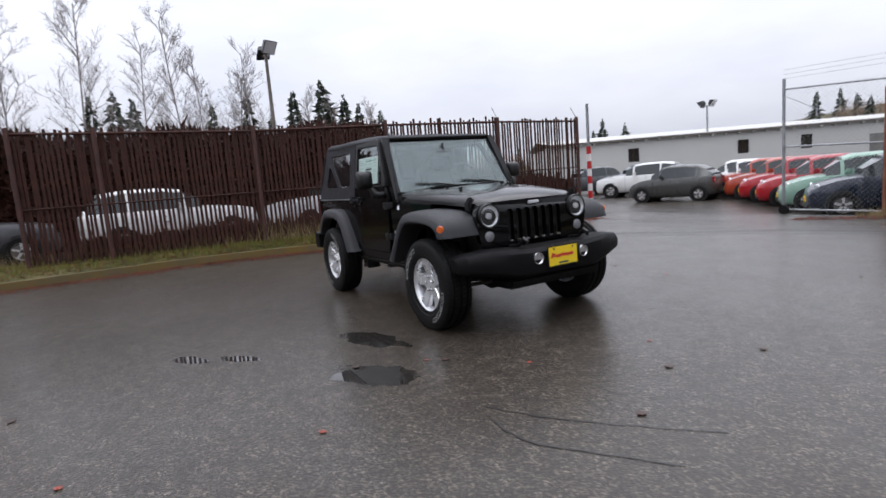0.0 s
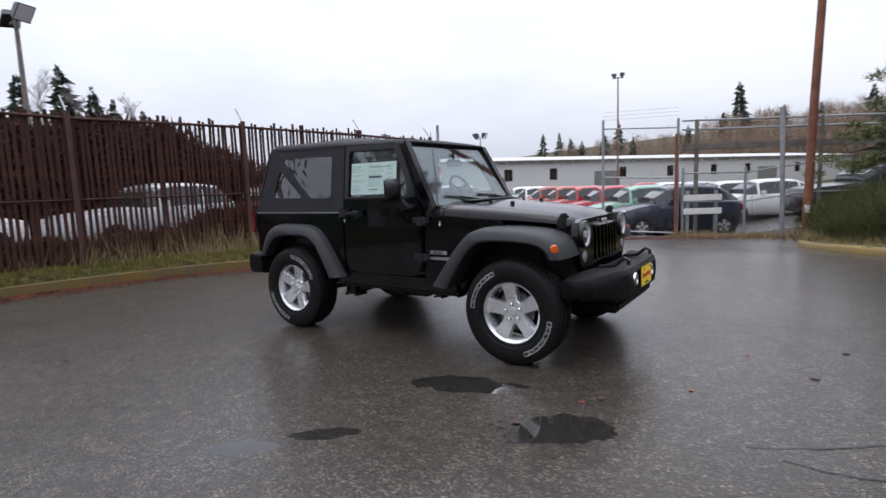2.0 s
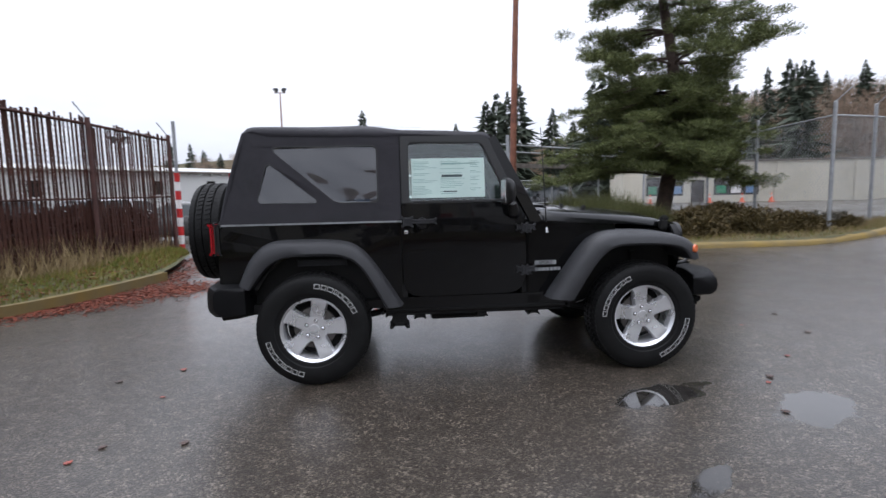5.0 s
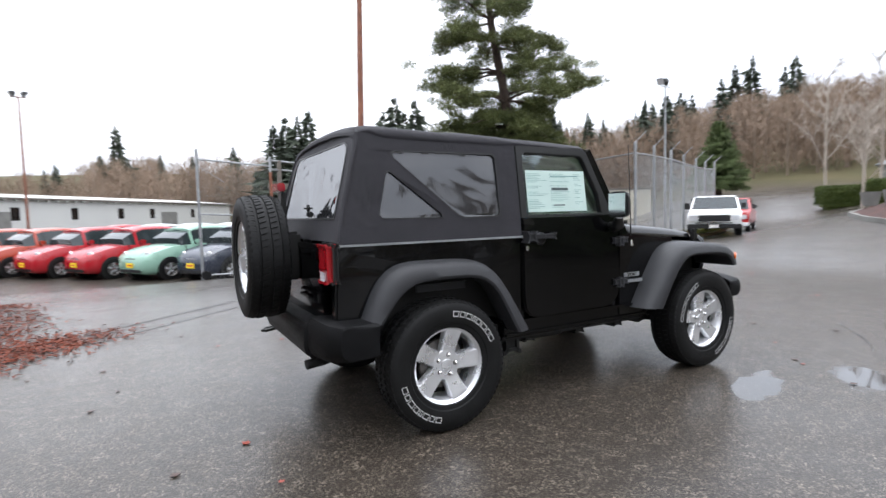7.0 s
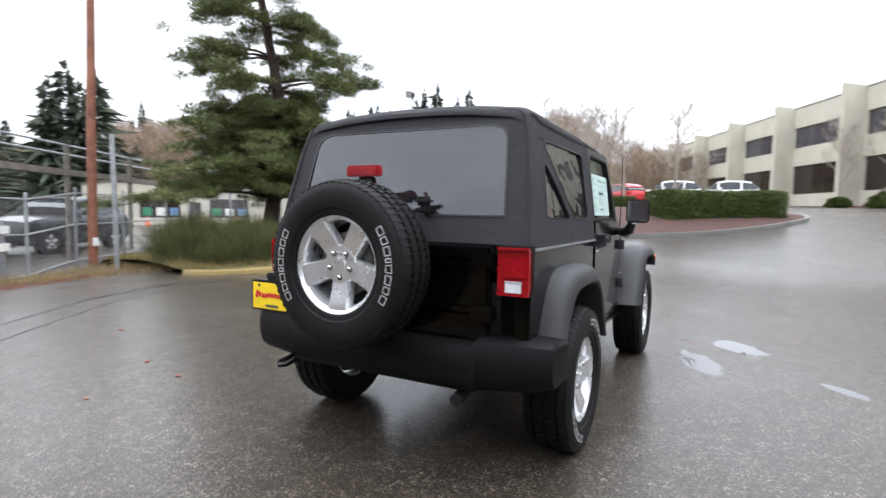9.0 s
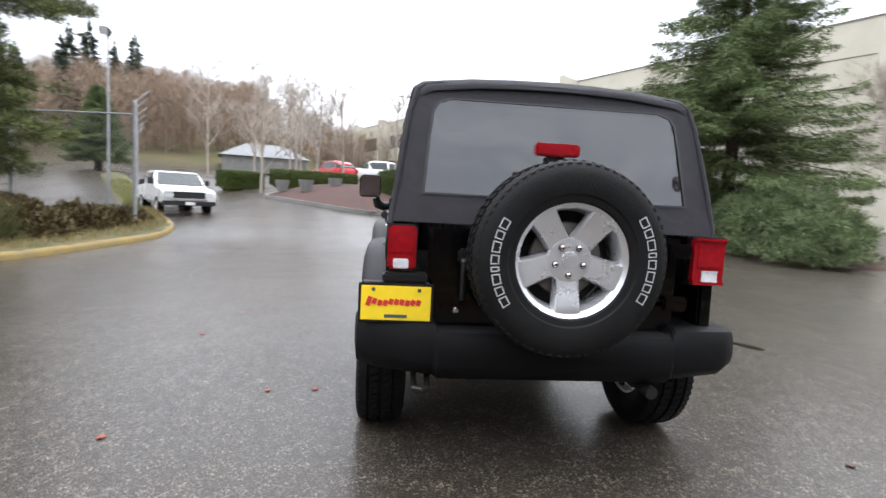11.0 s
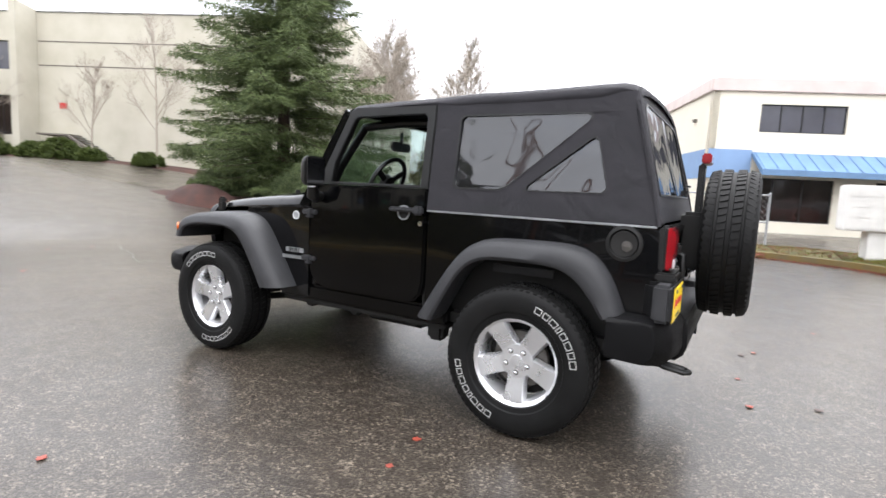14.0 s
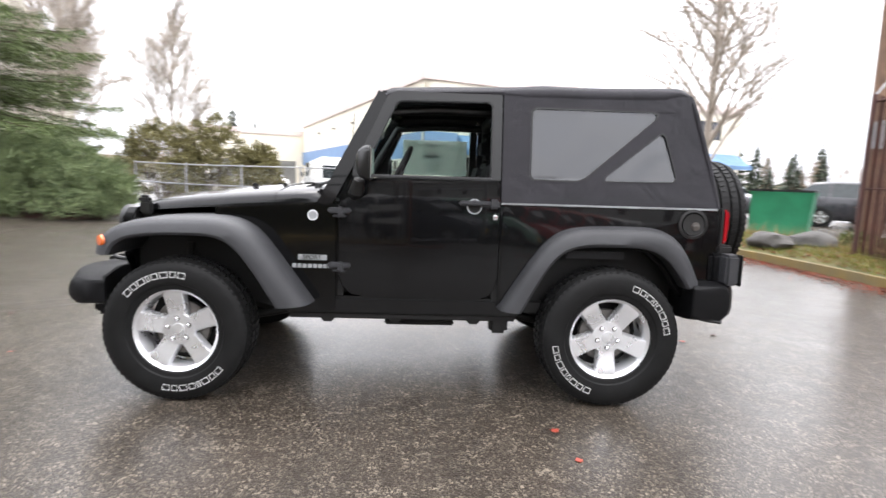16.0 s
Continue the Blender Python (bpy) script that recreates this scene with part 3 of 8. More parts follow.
        part_ob.data.polygons.foreach_set("use_smooth", [False] * len(faces))
    return hub


def flare(outer, inner, s, y_out, y_in):
    """A wheel-arch flare: a rounded moulding swept from one foot to the other."""
    n = 26
    o, i = smooth_path(outer, n), smooth_path(inner, n)
    rings = []
    for (ox, oz), (ix, iz) in zip(o, i):
        def at(f, y):
            return Vector((ix + (ox - ix) * f, s * y, iz + (oz - iz) * f))
        rings.append([at(0.0, y_in), at(0.0, y_out - 0.03), at(0.04, y_out - 0.008), at(0.18, y_out), at(0.62, y_out - 0.012), at(0.86, y_out - 0.035), at(0.97, y_out - 0.075), at(1.03, y_out - 0.15), at(1.05, y_in), at(0.85, y_in), at(0.75, y_out - 0.16), at(0.14, y_out - 0.10)])
    return loft(rings)


def build_car():
    car = thing("off_road_car", "black two-door soft-top off-road car parked on wet asphalt", "car")

    def side_y(z):
        return 0.778 + 0.012 * math.sin(max(0.0, min(1.0, (z - 0.5) / 0.70)) * math.pi)

    def up_y(z):
        return 0.784 - (z - 1.15) * 0.125

    def top_y(x, z):
        # the canvas spreads a little towards the rear bow
        return up_y(z) - max(0.0, z - 1.15) * 0.030 * min(1.0, max(0.0, (-0.60 - x) / 0.8))

    for s in (-1, 1):
        # rear quarter with the wheel arch cut out of it
        quarter = [(-0.575, 0.52), (-0.575, 1.146), (-1.80, 1.152), (-1.845, 1.135), (-1.855, 1.05), (-1.87, 0.62), (-1.66, 0.62), (-1.60, 0.69), (-1.52, 0.81), (-1.42, 0.89), (-1.30, 0.92), (-1.06, 0.92), (-0.93, 0.89), (-0.83, 0.81), (-0.74, 0.68), (-0.70, 0.52)]
        part("quarter_panel", plate(quarter, [], lambda u, v: (u, s * side_y(v), v), lambda u, v: (u, s * 0.715, v), 0.012), M_PAINT, car)
        # cowl side
        cowl = [(0.352, 0.50), (0.352, 1.115), (0.46, 1.128), (0.74, 1.100), (1.06, 1.080), (1.06, 0.92), (0.88, 0.88), (0.80, 0.72), (0.70, 0.50)]
        part("cowl_panel", plate(cowl, [], lambda u, v: (u, s * (side_y(v) - 0.010 - max(0, u - 0.35) * 0.11), v), lambda u, v: (u, s * 0.65, v), 0.010), M_PAINT, car)
        # door
        low = [(0.345, 0.74), (0.318, 0.655), (0.27, 0.608), (0.20, 0.595), (-0.43, 0.590), (-0.51, 0.605), (-0.55, 0.65), (-0.567, 0.73), (-0.567, 1.272), (0.27, 1.272), (0.338, 1.17)]
        door = part("door", plate(low, [], lambda u, v: (u, s * (side_y(v) + 0.006), v), lambda u, v: (u, s * 0.715, v), 0.012), M_PAINT, car)
        top = [(0.272, 1.274), (-0.567, 1.274), (-0.567, 1.768), (0.030, 1.762), (0.080, 1.735), (0.262, 1.34)]
        opening = [(0.172, 1.292), (-0.508, 1.292), (-0.508, 1.690), (-0.488, 1.710), (0.005, 1.702), (0.032, 1.685), (0.155, 1.42)]
        part("window_frame", plate(top, [opening], lambda u, v: (u, s * (up_y(v) + 0.002), v), lambda u, v: (u, s * (up_y(v) - 0.045), v), 0.006), M_TRIM, door)
        if s < 0:
            g = part("window_pane", plate([(0.175, 1.287), (-0.514, 1.287), (-0.514, 1.715), (0.012, 1.708), (0.162, 1.42)], [], lambda u, v: (u, s * (up_y(v) - 0.018), v), lambda u, v: (u, s * (up_y(v) - 0.024), v)), M_GLASS, door, "", 0)
            g.visible_shadow = False
            sheet = part("window_sticker", plate([(0.045, 1.310), (-0.488, 1.310), (-0.488, 1.595), (0.045, 1.595)], [], lambda u, v: (u, s * (up_y(v) - 0.010), v), lambda u, v: (u, s * (up_y(v) - 0.013), v)), M_PAPER, door, "pale green price sheet stuck in the window", 0)
            def stripe(u0, u1, v0, v1, mat, d=0.008):
                part("print_bar", plate([(u0, v0), (u1, v0), (u1, v1), (u0, v1)], [], lambda u, v: (u, s * (up_y(v) - d), v), lambda u, v: (u, s * (up_y(v) - 0.010), v)), mat, sheet, "", 0)
            stripe(-0.27, -0.02, 1.553, 1.559, M_INK)
            stripe(-0.27, -0.12, 1.458, 1.476, M_DARK_INK)
            stripe(-0.26, -0.16, 1.350, 1.358, M_DARK_INK)
            rnd = random.Random(7)
            for c0, c1 in ((-0.48, -0.30), (-0.28, -0.08), (-0.06, 0.02)):
                z = 1.572
                while z > 1.335:
                    stripe(c0, c0 + (c1 - c0) * rnd.uniform(0.45, 1.0), z - 0.0025, z, M_INK, 0.0085)
                    z -= rnd.choice((0.011, 0.011, 0.014, 0.03))
        part("door_jamb", box(-0.60, -0.54, s * 0.690, s * 0.745, 0.50, 1.14, 0.006), M_UNDER, car)
        part("door_jamb", box(0.32, 0.38, s * 0.670, s * 0.735, 0.50, 1.11, 0.006), M_UNDER, car)
        # hinges, handle, lock; grey tone stands for highlights on black hinges and handle
        for z in (1.080, 0.770):
            h = box(0.27, 0.40, s * 0.762, s * 0.806, z - 0.012, z + 0.020, 0.008)
            h = box(0.30, 0.375, s * 0.762, s * 0.800, z - 0.034, z - 0.020, 0.005, h)
            h = box(0.31, 0.345, s * 0.762, s * 0.815, z - 0.032, z + 0.026, 0.008, h)
            part("hinge", h, M_PLASTIC, door)
        handle = box(-0.52, -0.33, s * 0.785, s * 0.834, 1.132, 1.160, 0.010)
        handle = box(-0.560, -0.500, s * 0.785, s * 0.838, 1.118, 1.172, 0.012, handle)
        part("door_handle", handle, M_PLASTIC, door)
        part("handle_recess", turned([(0.0, 0.0), (0.0, 0.044), (0.003, 0.042), (0.002, 0.0)], 24, None, Matrix.Translation((-0.42, s * 0.794 - (0.006 if s < 0 else 0), 1.128))), M_UNDER, door)
        part("recess_rim", turned([(-0.002, 0.036), (-0.002, 0.044), (0.004, 0.044), (0.004, 0.036)], 24, None, Matrix.Translation((-0.42, s * 0.796 - (0.002 if s < 0 else 0), 1.128)), True), M_STEEL, door)
        part("door_lock", turned([(0.0, 0.0), (0.0, 0.016), (0.008, 0.015), (0.010, 0.0)], 20, None, Matrix.Translation((-0.54, s * 0.795, 1.070)) @ Matrix.Rotation(0 if s > 0 else math.pi, 4, "Z")), M_CHROME, door)
        # mirror
        arm = tube([(0.25, s * 0.775, 1.195), (0.245, s * 0.83, 1.185), (0.23, s * 0.875, 1.20), (0.215, s * 0.90, 1.26)], [0.030, 0.038, 0.042, 0.030], 12)
        mirror = part("door_mirror", arm, M_TRIM, door)
        shell = loft([[Vector((x, s * (0.945 + yy * w), 1.348 + zz * h)) for yy, zz in ((-1, -0.8), (-0.8, -1), (0.8, -1), (1, -0.8), (1, 0.75), (0.75, 1), (-0.75, 1), (-1, 0.75))] for x, w, h in ((0.224, 0.030, 0.035), (0.210, 0.062, 0.064), (0.183, 0.082, 0.086), (0.145, 0.088, 0.092))])
        part("mirror_shell", soften(shell, 0.008), M_TRIM, mirror)
        part("mirror_glass", box(0.1405, 0.1445, s * 0.945 - 0.076, s * 0.945 + 0.076, 1.270, 1.426, 0.001), M_CHROME, mirror, "", 0)
        # flares
        f_out = [(1.632, 0.825), (1.622, 0.915), (1.55, 0.975), (1.43, 1.012), (1.22, 1.030), (0.98, 1.036), (0.88, 1.020), (0.79, 0.965), (0.64, 0.77), (0.485, 0.560)]
        f_in = [(1.53, 0.82), (1.525, 0.865), (1.47, 0.905), (1.38, 0.925), (1.25, 0.935), (1.02, 0.935), (0.94, 0.920), (0.875, 0.870), (0.78, 0.74), (0.665, 0.548)]
        fl = part("front_flare", flare(f_out, f_in, s, 0.935, 0.58), M_PLASTIC, car, "dark grey textured plastic flare", 40)
        part("side_marker", turned([(0.0, 0.0), (0.0, 0.032), (0.014, 0.027), (0.019, 0.0)], 20, None, Matrix.Translation((1.570, s * 0.912, 0.898)) @ Matrix.Rotation(radians(-35 if s > 0 else 215), 4, "Z")), M_ORANGE_LENS, fl, "round amber marker lamp")
        r_out = [(-0.575, 0.545), (-0.68, 0.72), (-0.77, 0.86), (-0.86, 0.975), (-0.95, 1.022), (-1.08, 1.035), (-1.40, 1.040), (-1.52, 1.030), (-1.60, 0.97), (-1.655, 0.89), (-1.72, 0.735)]
        r_in = [(-0.70, 0.54), (-0.77, 0.67), (-0.84, 0.80), (-0.90, 0.875), (-0.97, 0.915), (-1.09, 0.926), (-1.36, 0.926), (-1.45, 0.905), (-1.52, 0.85), (-1.575, 0.78), (-1.63, 0.70)]
        part("rear_flare", flare(r_out, r_in, s, 0.905, 0.74), M_PLASTIC, car, "dark grey textured plastic flare", 40)
        # tail lamp
        lamp = part("tail_lamp", box(-1.875, -1.842, s * 0.650, s * 0.788, 0.948, 1.158, 0.010), M_TRIM, car, "square red tail lamp in a black housing")
        part("lens", box(-1.905, -1.866, s * 0.655, s * 0.782, 0.955, 1.150, 0.012), M_RED_LENS, lamp, "red lens")
        part("reverse_lens", box(-1.914, -1.90, s * 0.688, s * 0.756, 0.962, 1.006, 0.004), M_WHITE_LENS, lamp)
        part("lens_rim", box(-1.910, -1.90, s * 0.668, s * 0.772, 1.03, 1.125, 0.004), M_RED_LENS, lamp)
        # sill and rocker
        part("sill", box(-0.72, 0.66, s * 0.64, s * 0.758, 0.485, 0.588, 0.018), M_PAINT, car)
        part("sill_underside", box(-0.70, 0.64, s * 0.60, s * 0.72, 0.445, 0.486, 0.010), M_UNDER, car)
        for x in (-0.45, 0.02, 0.42):
            part("body_mount", box(x - 0.035, x + 0.035, s * 0.60, s * 0.69, 0.415, 0.46, 0.010), M_UNDER, car)
        part("well_plate", box(-1.33, -0.98, s * 0.700, s * 0.712, 0.835, 0.880, 0.004), M_PLASTIC, car)
        # wheels
        for x in (1.212, -1.212):
            wheel_parts(car, Matrix.Translation((x, s * 0.787, 0.402)) @ (Matrix.Rotation(0, 4, "Z") if s > 0 else Matrix.Rotation(math.pi, 4, "Z")) @ Matrix.Rotation(radians({(1, 1): 5, (1, -1): 36, (-1, 1): 8, (-1, -1): -13}[(s, 1 if x > 0 else -1)]), 4, "Y"), {(1, 1): (15, 195), (1, -1): (274, 94), (-1, 1): (48, 226), (-1, -1): (338, 148)}[(s, 1 if x > 0 else -1)])
        # soft top side with two clear panes
        rear_x = lambda z: -1.842 + (z - 1.15) * 0.265
        outline = [(-0.572, 1.150), (rear_x(1.152), 1.156), (rear_x(1.40) + 0.004, 1.40), (rear_x(1.70), 1.70), (-1.668, 1.795), (-0.84, 1.790), (-0.572, 1.772)]
        pane_a = [(-0.738, 1.312), (-0.756, 1.293), (-1.00, 1.291), (-1.05, 1.308), (-1.455, 1.652), (-1.463, 1.676), (-1.44, 1.690), (-0.762, 1.688), (-0.740, 1.670)]
        pane_b = [(-1.165, 1.293), (-1.556, 1.298), (-1.576, 1.320), (-1.515, 1.552), (-1.495, 1.570), (-1.472, 1.556), (-1.172, 1.318)]
        fab = part("soft_top_side", plate(outline, [pane_a, pane_b], lambda u, v: (u, s * (top_y(u, v) + 0.004), v), lambda u, v: (u, s * (top_y(u, v) - 0.012), v), 0.003), M_FABRIC, car, "black canvas side curtain")
        for pane in (pane_a, pane_b):
            g = part("side_window", plate(pane, [], lambda u, v: (u, s * (top_y(u, v) - 0.004 + 0.004 * math.sin(u * 23 + v * 9)), v), lambda u, v: (u, s * (top_y(u, v) - 0.009), v)), M_VINYL, fab, "smoked clear vinyl window", 0)
            g.visible_shadow = False
            c = [sum(q) / len(pane) for q in zip(*pane)]
            grow = [(c[0] + (u - c[0]) * 1.03, c[1] + (v - c[1]) * 1.045) for u, v in pane]
            part("window_seam", plate(grow, [pane], lambda u, v: (u, s * (top_y(u, v) + 0.0065), v), lambda u, v: (u, s * (top_y(u, v) + 0.003), v)), M_TRIM, fab)
        # belt rail under the canvas; steel tone stands for light caught on black
        part("belt_rail", box(-1.83, -0.572, s * 0.770, s * 0.790, 1.143, 1.154, 0.004), M_STEEL, car)
        # fold where side meets back
        part("rear_fold", tube([(rear_x(1.152) + 0.01, s * 0.776, 1.152), (rear_x(1.40), s * 0.745, 1.40), (rear_x(1.66) + 0.01, s * 0.706, 1.68), (-1.668, s * 0.672, 1.79)], 0.014, 8), M_FABRIC, car)
        # windscreen pillar
        part("windscreen_pillar", loft([[Vector((x + a * 0.034, s * (y + b * 0.035), z + a * 0.02)) for a, b in ((-1, -1), (1, -1), (1, 1), (-1, 1))] for x, y, z in ((0.432, 0.722, 1.11), (0.280, 0.697, 1.40), (0.100, 0.662, 1.742))]), M_PAINT, car)
        # headlamp
        head = part("headlamp", turned([(-0.06, 0.0), (-0.06, 0.098), (0.018, 0.104), (0.030, 0.100), (0.030, 0.090), (0.0, 0.089)], 36, None, Matrix.Translation((1.628, s * 0.485, 0.965)) @ Matrix.Rotation(-math.pi / 2, 4, "Z")), M_TRIM, car, "round headlamp")
        part("reflector", turned([(-0.045, 0.0), (-0.04, 0.03), (-0.01, 0.07), (0.012, 0.088)], 32, None, Matrix.Translation((1.640, s * 0.485, 0.965)) @ Matrix.Rotation(-math.pi / 2, 4, "Z")), M_REFLECTOR, head)
        part("bulb_shield", turned([(-0.02, 0.0), (-0.02, 0.028), (0.010, 0.026), (0.014, 0.0)], 20, None, Matrix.Translation((1.640, s * 0.485, 0.965)) @ Matrix.Rotation(-math.pi / 2, 4, "Z")), M_WHITE_LENS, head)
        lens = part("lens", turned([(0.012, 0.090), (0.020, 0.07), (0.028, 0.03), (0.030, 0.0)], 32, None, Matrix.Translation((1.638, s * 0.485, 0.965)) @ Matrix.Rotation(-math.pi / 2, 4, "Z")), M_CLEAR, head)
        lens.visible_shadow = False
        part("turn_lamp", turned([(0.0, 0.0), (0.0, 0.046), (0.014, 0.044), (0.020, 0.032), (0.022, 0.0)], 24, None, Matrix.Translation((1.632, s * 0.49, 0.795)) @ Matrix.Rotation(-math.pi / 2, 4, "Z")), M_GREY_LENS, car)
        # hood catch, bump stop, fog lamp, tow hook
        catch = box(1.46, 1.53, s * 0.585 - 0.018, s * 0.585 + 0.018, 1.02, 1.095, 0.010)
        catch = box(1.475, 1.545, s * 0.570 - 0.022, s * 0.570 + 0.022, 1.08, 1.128, 0.014, catch)
        part("hood_catch", catch, M_TRIM, car)
        part("hood_bumper", box(0.93, 0.965, s * 0.30 - 0.014, s * 0.30 + 0.014, 1.185, 1.215, 0.006), M_TRIM, car)
        part("fog_lamp", turned([(0.0, 0.0), (0.0, 0.050), (0.012, 0.048), (0.012, 0.042), (0.004, 0.036), (0.004, 0.0)], 24, None, Matrix.Translation((1.948, s * 0.245, 0.605)) @ Matrix.Rotation(-math.pi / 2, 4, "Z")), M_CHROME, car)
        part("tow_hook", tube([(1.70, s * 0.33, 0.70), (1.82, s * 0.33, 0.715), (1.86, s * 0.33, 0.75), (1.89, s * 0.33, 0.775), (1.925, s * 0.33, 0.755), (1.92, s * 0.33, 0.725)], 0.014, 8), M_TRIM, car)
        # badges on the cowl
        badge = part("badge", box(0.408, 0.572, s * 0.770 - 0.004, s * 0.770 + 0.004, 0.797, 0.828, 0.002), M_STEEL, car, "silver trim badge")
        words("SPORT", 0.035, M_TRIM, badge, Matrix.Translation((0.490, s * 0.7755, 0.8125)) @ Matrix.Rotation(math.pi if s > 0 else 0, 4, "Z") @ Matrix.Rotation(math.pi / 2, 4, "X"))
        for k in range(8):
            x = 0.378 + k * 0.029
            part("badge_bar", box(x, x + 0.023, s * 0.762, s * 0.774, 0.752, 0.774, 0.001), M_STEEL, car)
        if s > 0:
            part("round_badge", turned([(0.0, 0.0), (0.0, 0.030), (0.004, 0.028), (0.005, 0.0)], 24, None, Matrix.Translation((0.49, 0.760, 1.052))), M_STEEL, car, "round silver badge")
            part("badge_ring", turned([(0.004, 0.022), (0.007, 0.024), (0.007, 0.028), (0.004, 0.030)], 24, None, Matrix.Translation((0.49, 0.760, 1.052))), M_WHITE_LENS, car)
    # hood
    rings = []
    for x, hw, zt, ze, zs in ((1.600, 0.500, 1.058, 1.040, 1.000), (1.560, 0.530, 1.088, 1.066, 1.020), (1.44, 0.565, 1.126, 1.096, 1.048), (1.20, 0.605, 1.158, 1.122, 1.070), (0.95, 0.642, 1.186, 1.146, 1.086), (0.72, 0.680, 1.206, 1.164, 1.100)):
        rings.append([Vector((x, y, z)) for y, z in ((-hw - 0.012, zs), (-hw - 0.005, ze - 0.02), (-hw + 0.025, ze + 0.008), (-hw * 0.72, zt - 0.012), (-hw * 0.45, zt + 0.006), (0, zt + 0.014), (hw * 0.45, zt + 0.006), (hw * 0.72, zt - 0.012), (hw - 0.025, ze + 0.008), (hw + 0.005, ze - 0.02), (hw + 0.012, zs))])
    part("hood", loft(rings), M_PAINT, car, "", 40)
    rings = []
    for x, hw, zt, ze, zs in ((0.716, 0.682, 1.204, 1.164, 1.100), (0.60, 0.702, 1.214, 1.172, 1.108), (0.455, 0.722, 1.226, 1.182, 1.116), (0.40, 0.722, 1.18, 1.15, 1.11)):
        rings.append([Vector((x, y, z)) for y, z in ((-hw - 0.012, zs), (-hw - 0.005, ze - 0.02), (-hw + 0.025, ze + 0.008), (-hw * 0.5, zt), (0, zt + 0.008), (hw * 0.5, zt), (hw - 0.025, ze + 0.008), (hw + 0.005, ze - 0.02), (hw + 0.012, zs))])
    part("cowl", loft(rings), M_PAINT, car, "", 40)
    part("cowl_vent", box(0.50, 0.62, -0.40, 0.40, 1.221, 1.231, 0.004), M_TRIM, car)
    # grille with seven slots
    def gx(u, v):
        return (1.655 - max(0, v - 0.95) * 0.22 - abs(u) * 0.03, u, v)
    rim_line = [(-0.50, 0.66), (0.50, 0.66), (0.575, 0.76), (0.605, 0.90), (0.60, 1.0), (0.56, 1.055), (0.46, 1.075), (-0.46, 1.075), (-0.56, 1.055), (-0.60, 1.0), (-0.605, 0.90), (-0.575, 0.76)]
    slots = []
    for k in range(7):
        c = (k - 3) * 0.088
        slots.append([(c - 0.029, 0.745), (c - 0.018, 0.725), (c + 0.018, 0.725), (c + 0.029, 0.745), (c + 0.029, 0.985), (c + 0.018, 1.005), (c - 0.018, 1.005), (c - 0.029, 0.985)])
    grille = part("grille", plate(rim_line, slots, gx, lambda u, v: (gx(u, v)[0] - 0.05, u, v), 0.006), M_PAINT, car, "black seven-slot grille")
    part("radiator", box(1.555, 1.585, -0.36, 0.36, 0.68, 1.03), M_UNDER, grille)
    for k in range(7):
        c = (k - 3) * 0.088
        part("slot_foot", box(1.625, 1.645, c - 0.024, c + 0.024, 0.728, 0.742, 0.003), M_CHROME, grille)
    part("name_badge", box(1.628, 1.640, -0.062, 0.062, 1.030, 1.058, 0.010), M_WHITE_LENS, car, "small pale name badge")
    # front bumper
    rings = []
    for y, x0, x1, z0, z1 in ((-0.86, 1.60, 1.74, 0.545, 0.665), (-0.82, 1.62, 1.82, 0.53, 0.685), (-0.62, 1.66, 1.91, 0.50, 0.705), (-0.42, 1.68, 1.955, 0.46, 0.70), (-0.30, 1.69, 1.955, 0.455, 0.69), (0.30, 1.69, 1.955, 0.455, 0.69), (0.42, 1.68, 1.955, 0.46, 0.70), (0.62, 1.66, 1.91, 0.50, 0.705), (0.82, 1.62, 1.82, 0.53, 0.685), (0.86, 1.60, 1.74, 0.545, 0.665)):
        rings.append([Vector(p) for p in ((x0, y, z0), (x1 - 0.05, y, z0), (x1 - 0.01, y, z0 + 0.03), (x1, y, (z0 + z1) / 2), (x1 - 0.012, y, z1 - 0.035), (x1 - 0.045, y, z1 - 0.005), (x1 - 0.09, y, z1), (x0, y, z1))])
    bump = part("front_bumper", soften(loft(rings), 0.006, 50), M_BUMPER, car, "black moulded front bumper", 35)
    part("valance", box(1.62, 1.895, -0.50, 0.50, 0.375, 0.47, 0.03), M_BUMPER, bump)

    def number_plate(parent, m, w=0.305, h=0.152):
        """Yellow dealer plate in a dark holder, its writing as bars."""
        pl = part("number_plate", box(-w / 2 - 0.012, w / 2 + 0.012, -0.004, 0.004, -h / 2 - 0.012, h / 2 + 0.012, 0.003), M_TRIM, parent, "yellow dealer plate in a black holder", 35, m)
        part("plate_face", box(-w / 2, w / 2, -0.0075, -0.003, -h / 2, h / 2, 0.001), M_YELLOW_PLATE, pl, "", 0)
        rnd = random.Random(2)
        for k in range(10):
            x = -0.118 + k * 0.024
            hh = 0.026 if k else 0.042
            b = box(-0.010, 0.010, -0.0095, -0.007, -hh / 2, hh / 2, 0.0)
            b.transform(Matrix.Translation((x, 0, 0.004 + rnd.uniform(-0.004, 0.004))) @ Matrix.Rotation(radians(18), 4, "Y"))
            part("print_bar", b, M_RED_INK, pl, "", 0)
        part("print_bar", box(-0.05, 0.05, -0.0095, -0.007, -h / 2 + 0.012, -h / 2 + 0.026), M_DARK_INK, pl, "", 0)
        for x in (-0.10, 0.10):
            part("plate_bolt", turned([(-0.012, 0.0), (-0.012, 0.008), (-0.007, 0.009)], 10, None, Matrix.Translation((x, 0, h / 2 - 0.016))), M_DARK_INK, pl)
        return pl

    number_plate(car, Matrix.Translation((1.968, 0.0, 0.603)) @ Matrix.Rotation(math.pi / 2, 4, "Z"))
    number_plate(car, Matrix.Translation((-1.935, 0.735, 0.812)) @ Matrix.Rotation(-math.pi / 2, 4, "Z"))
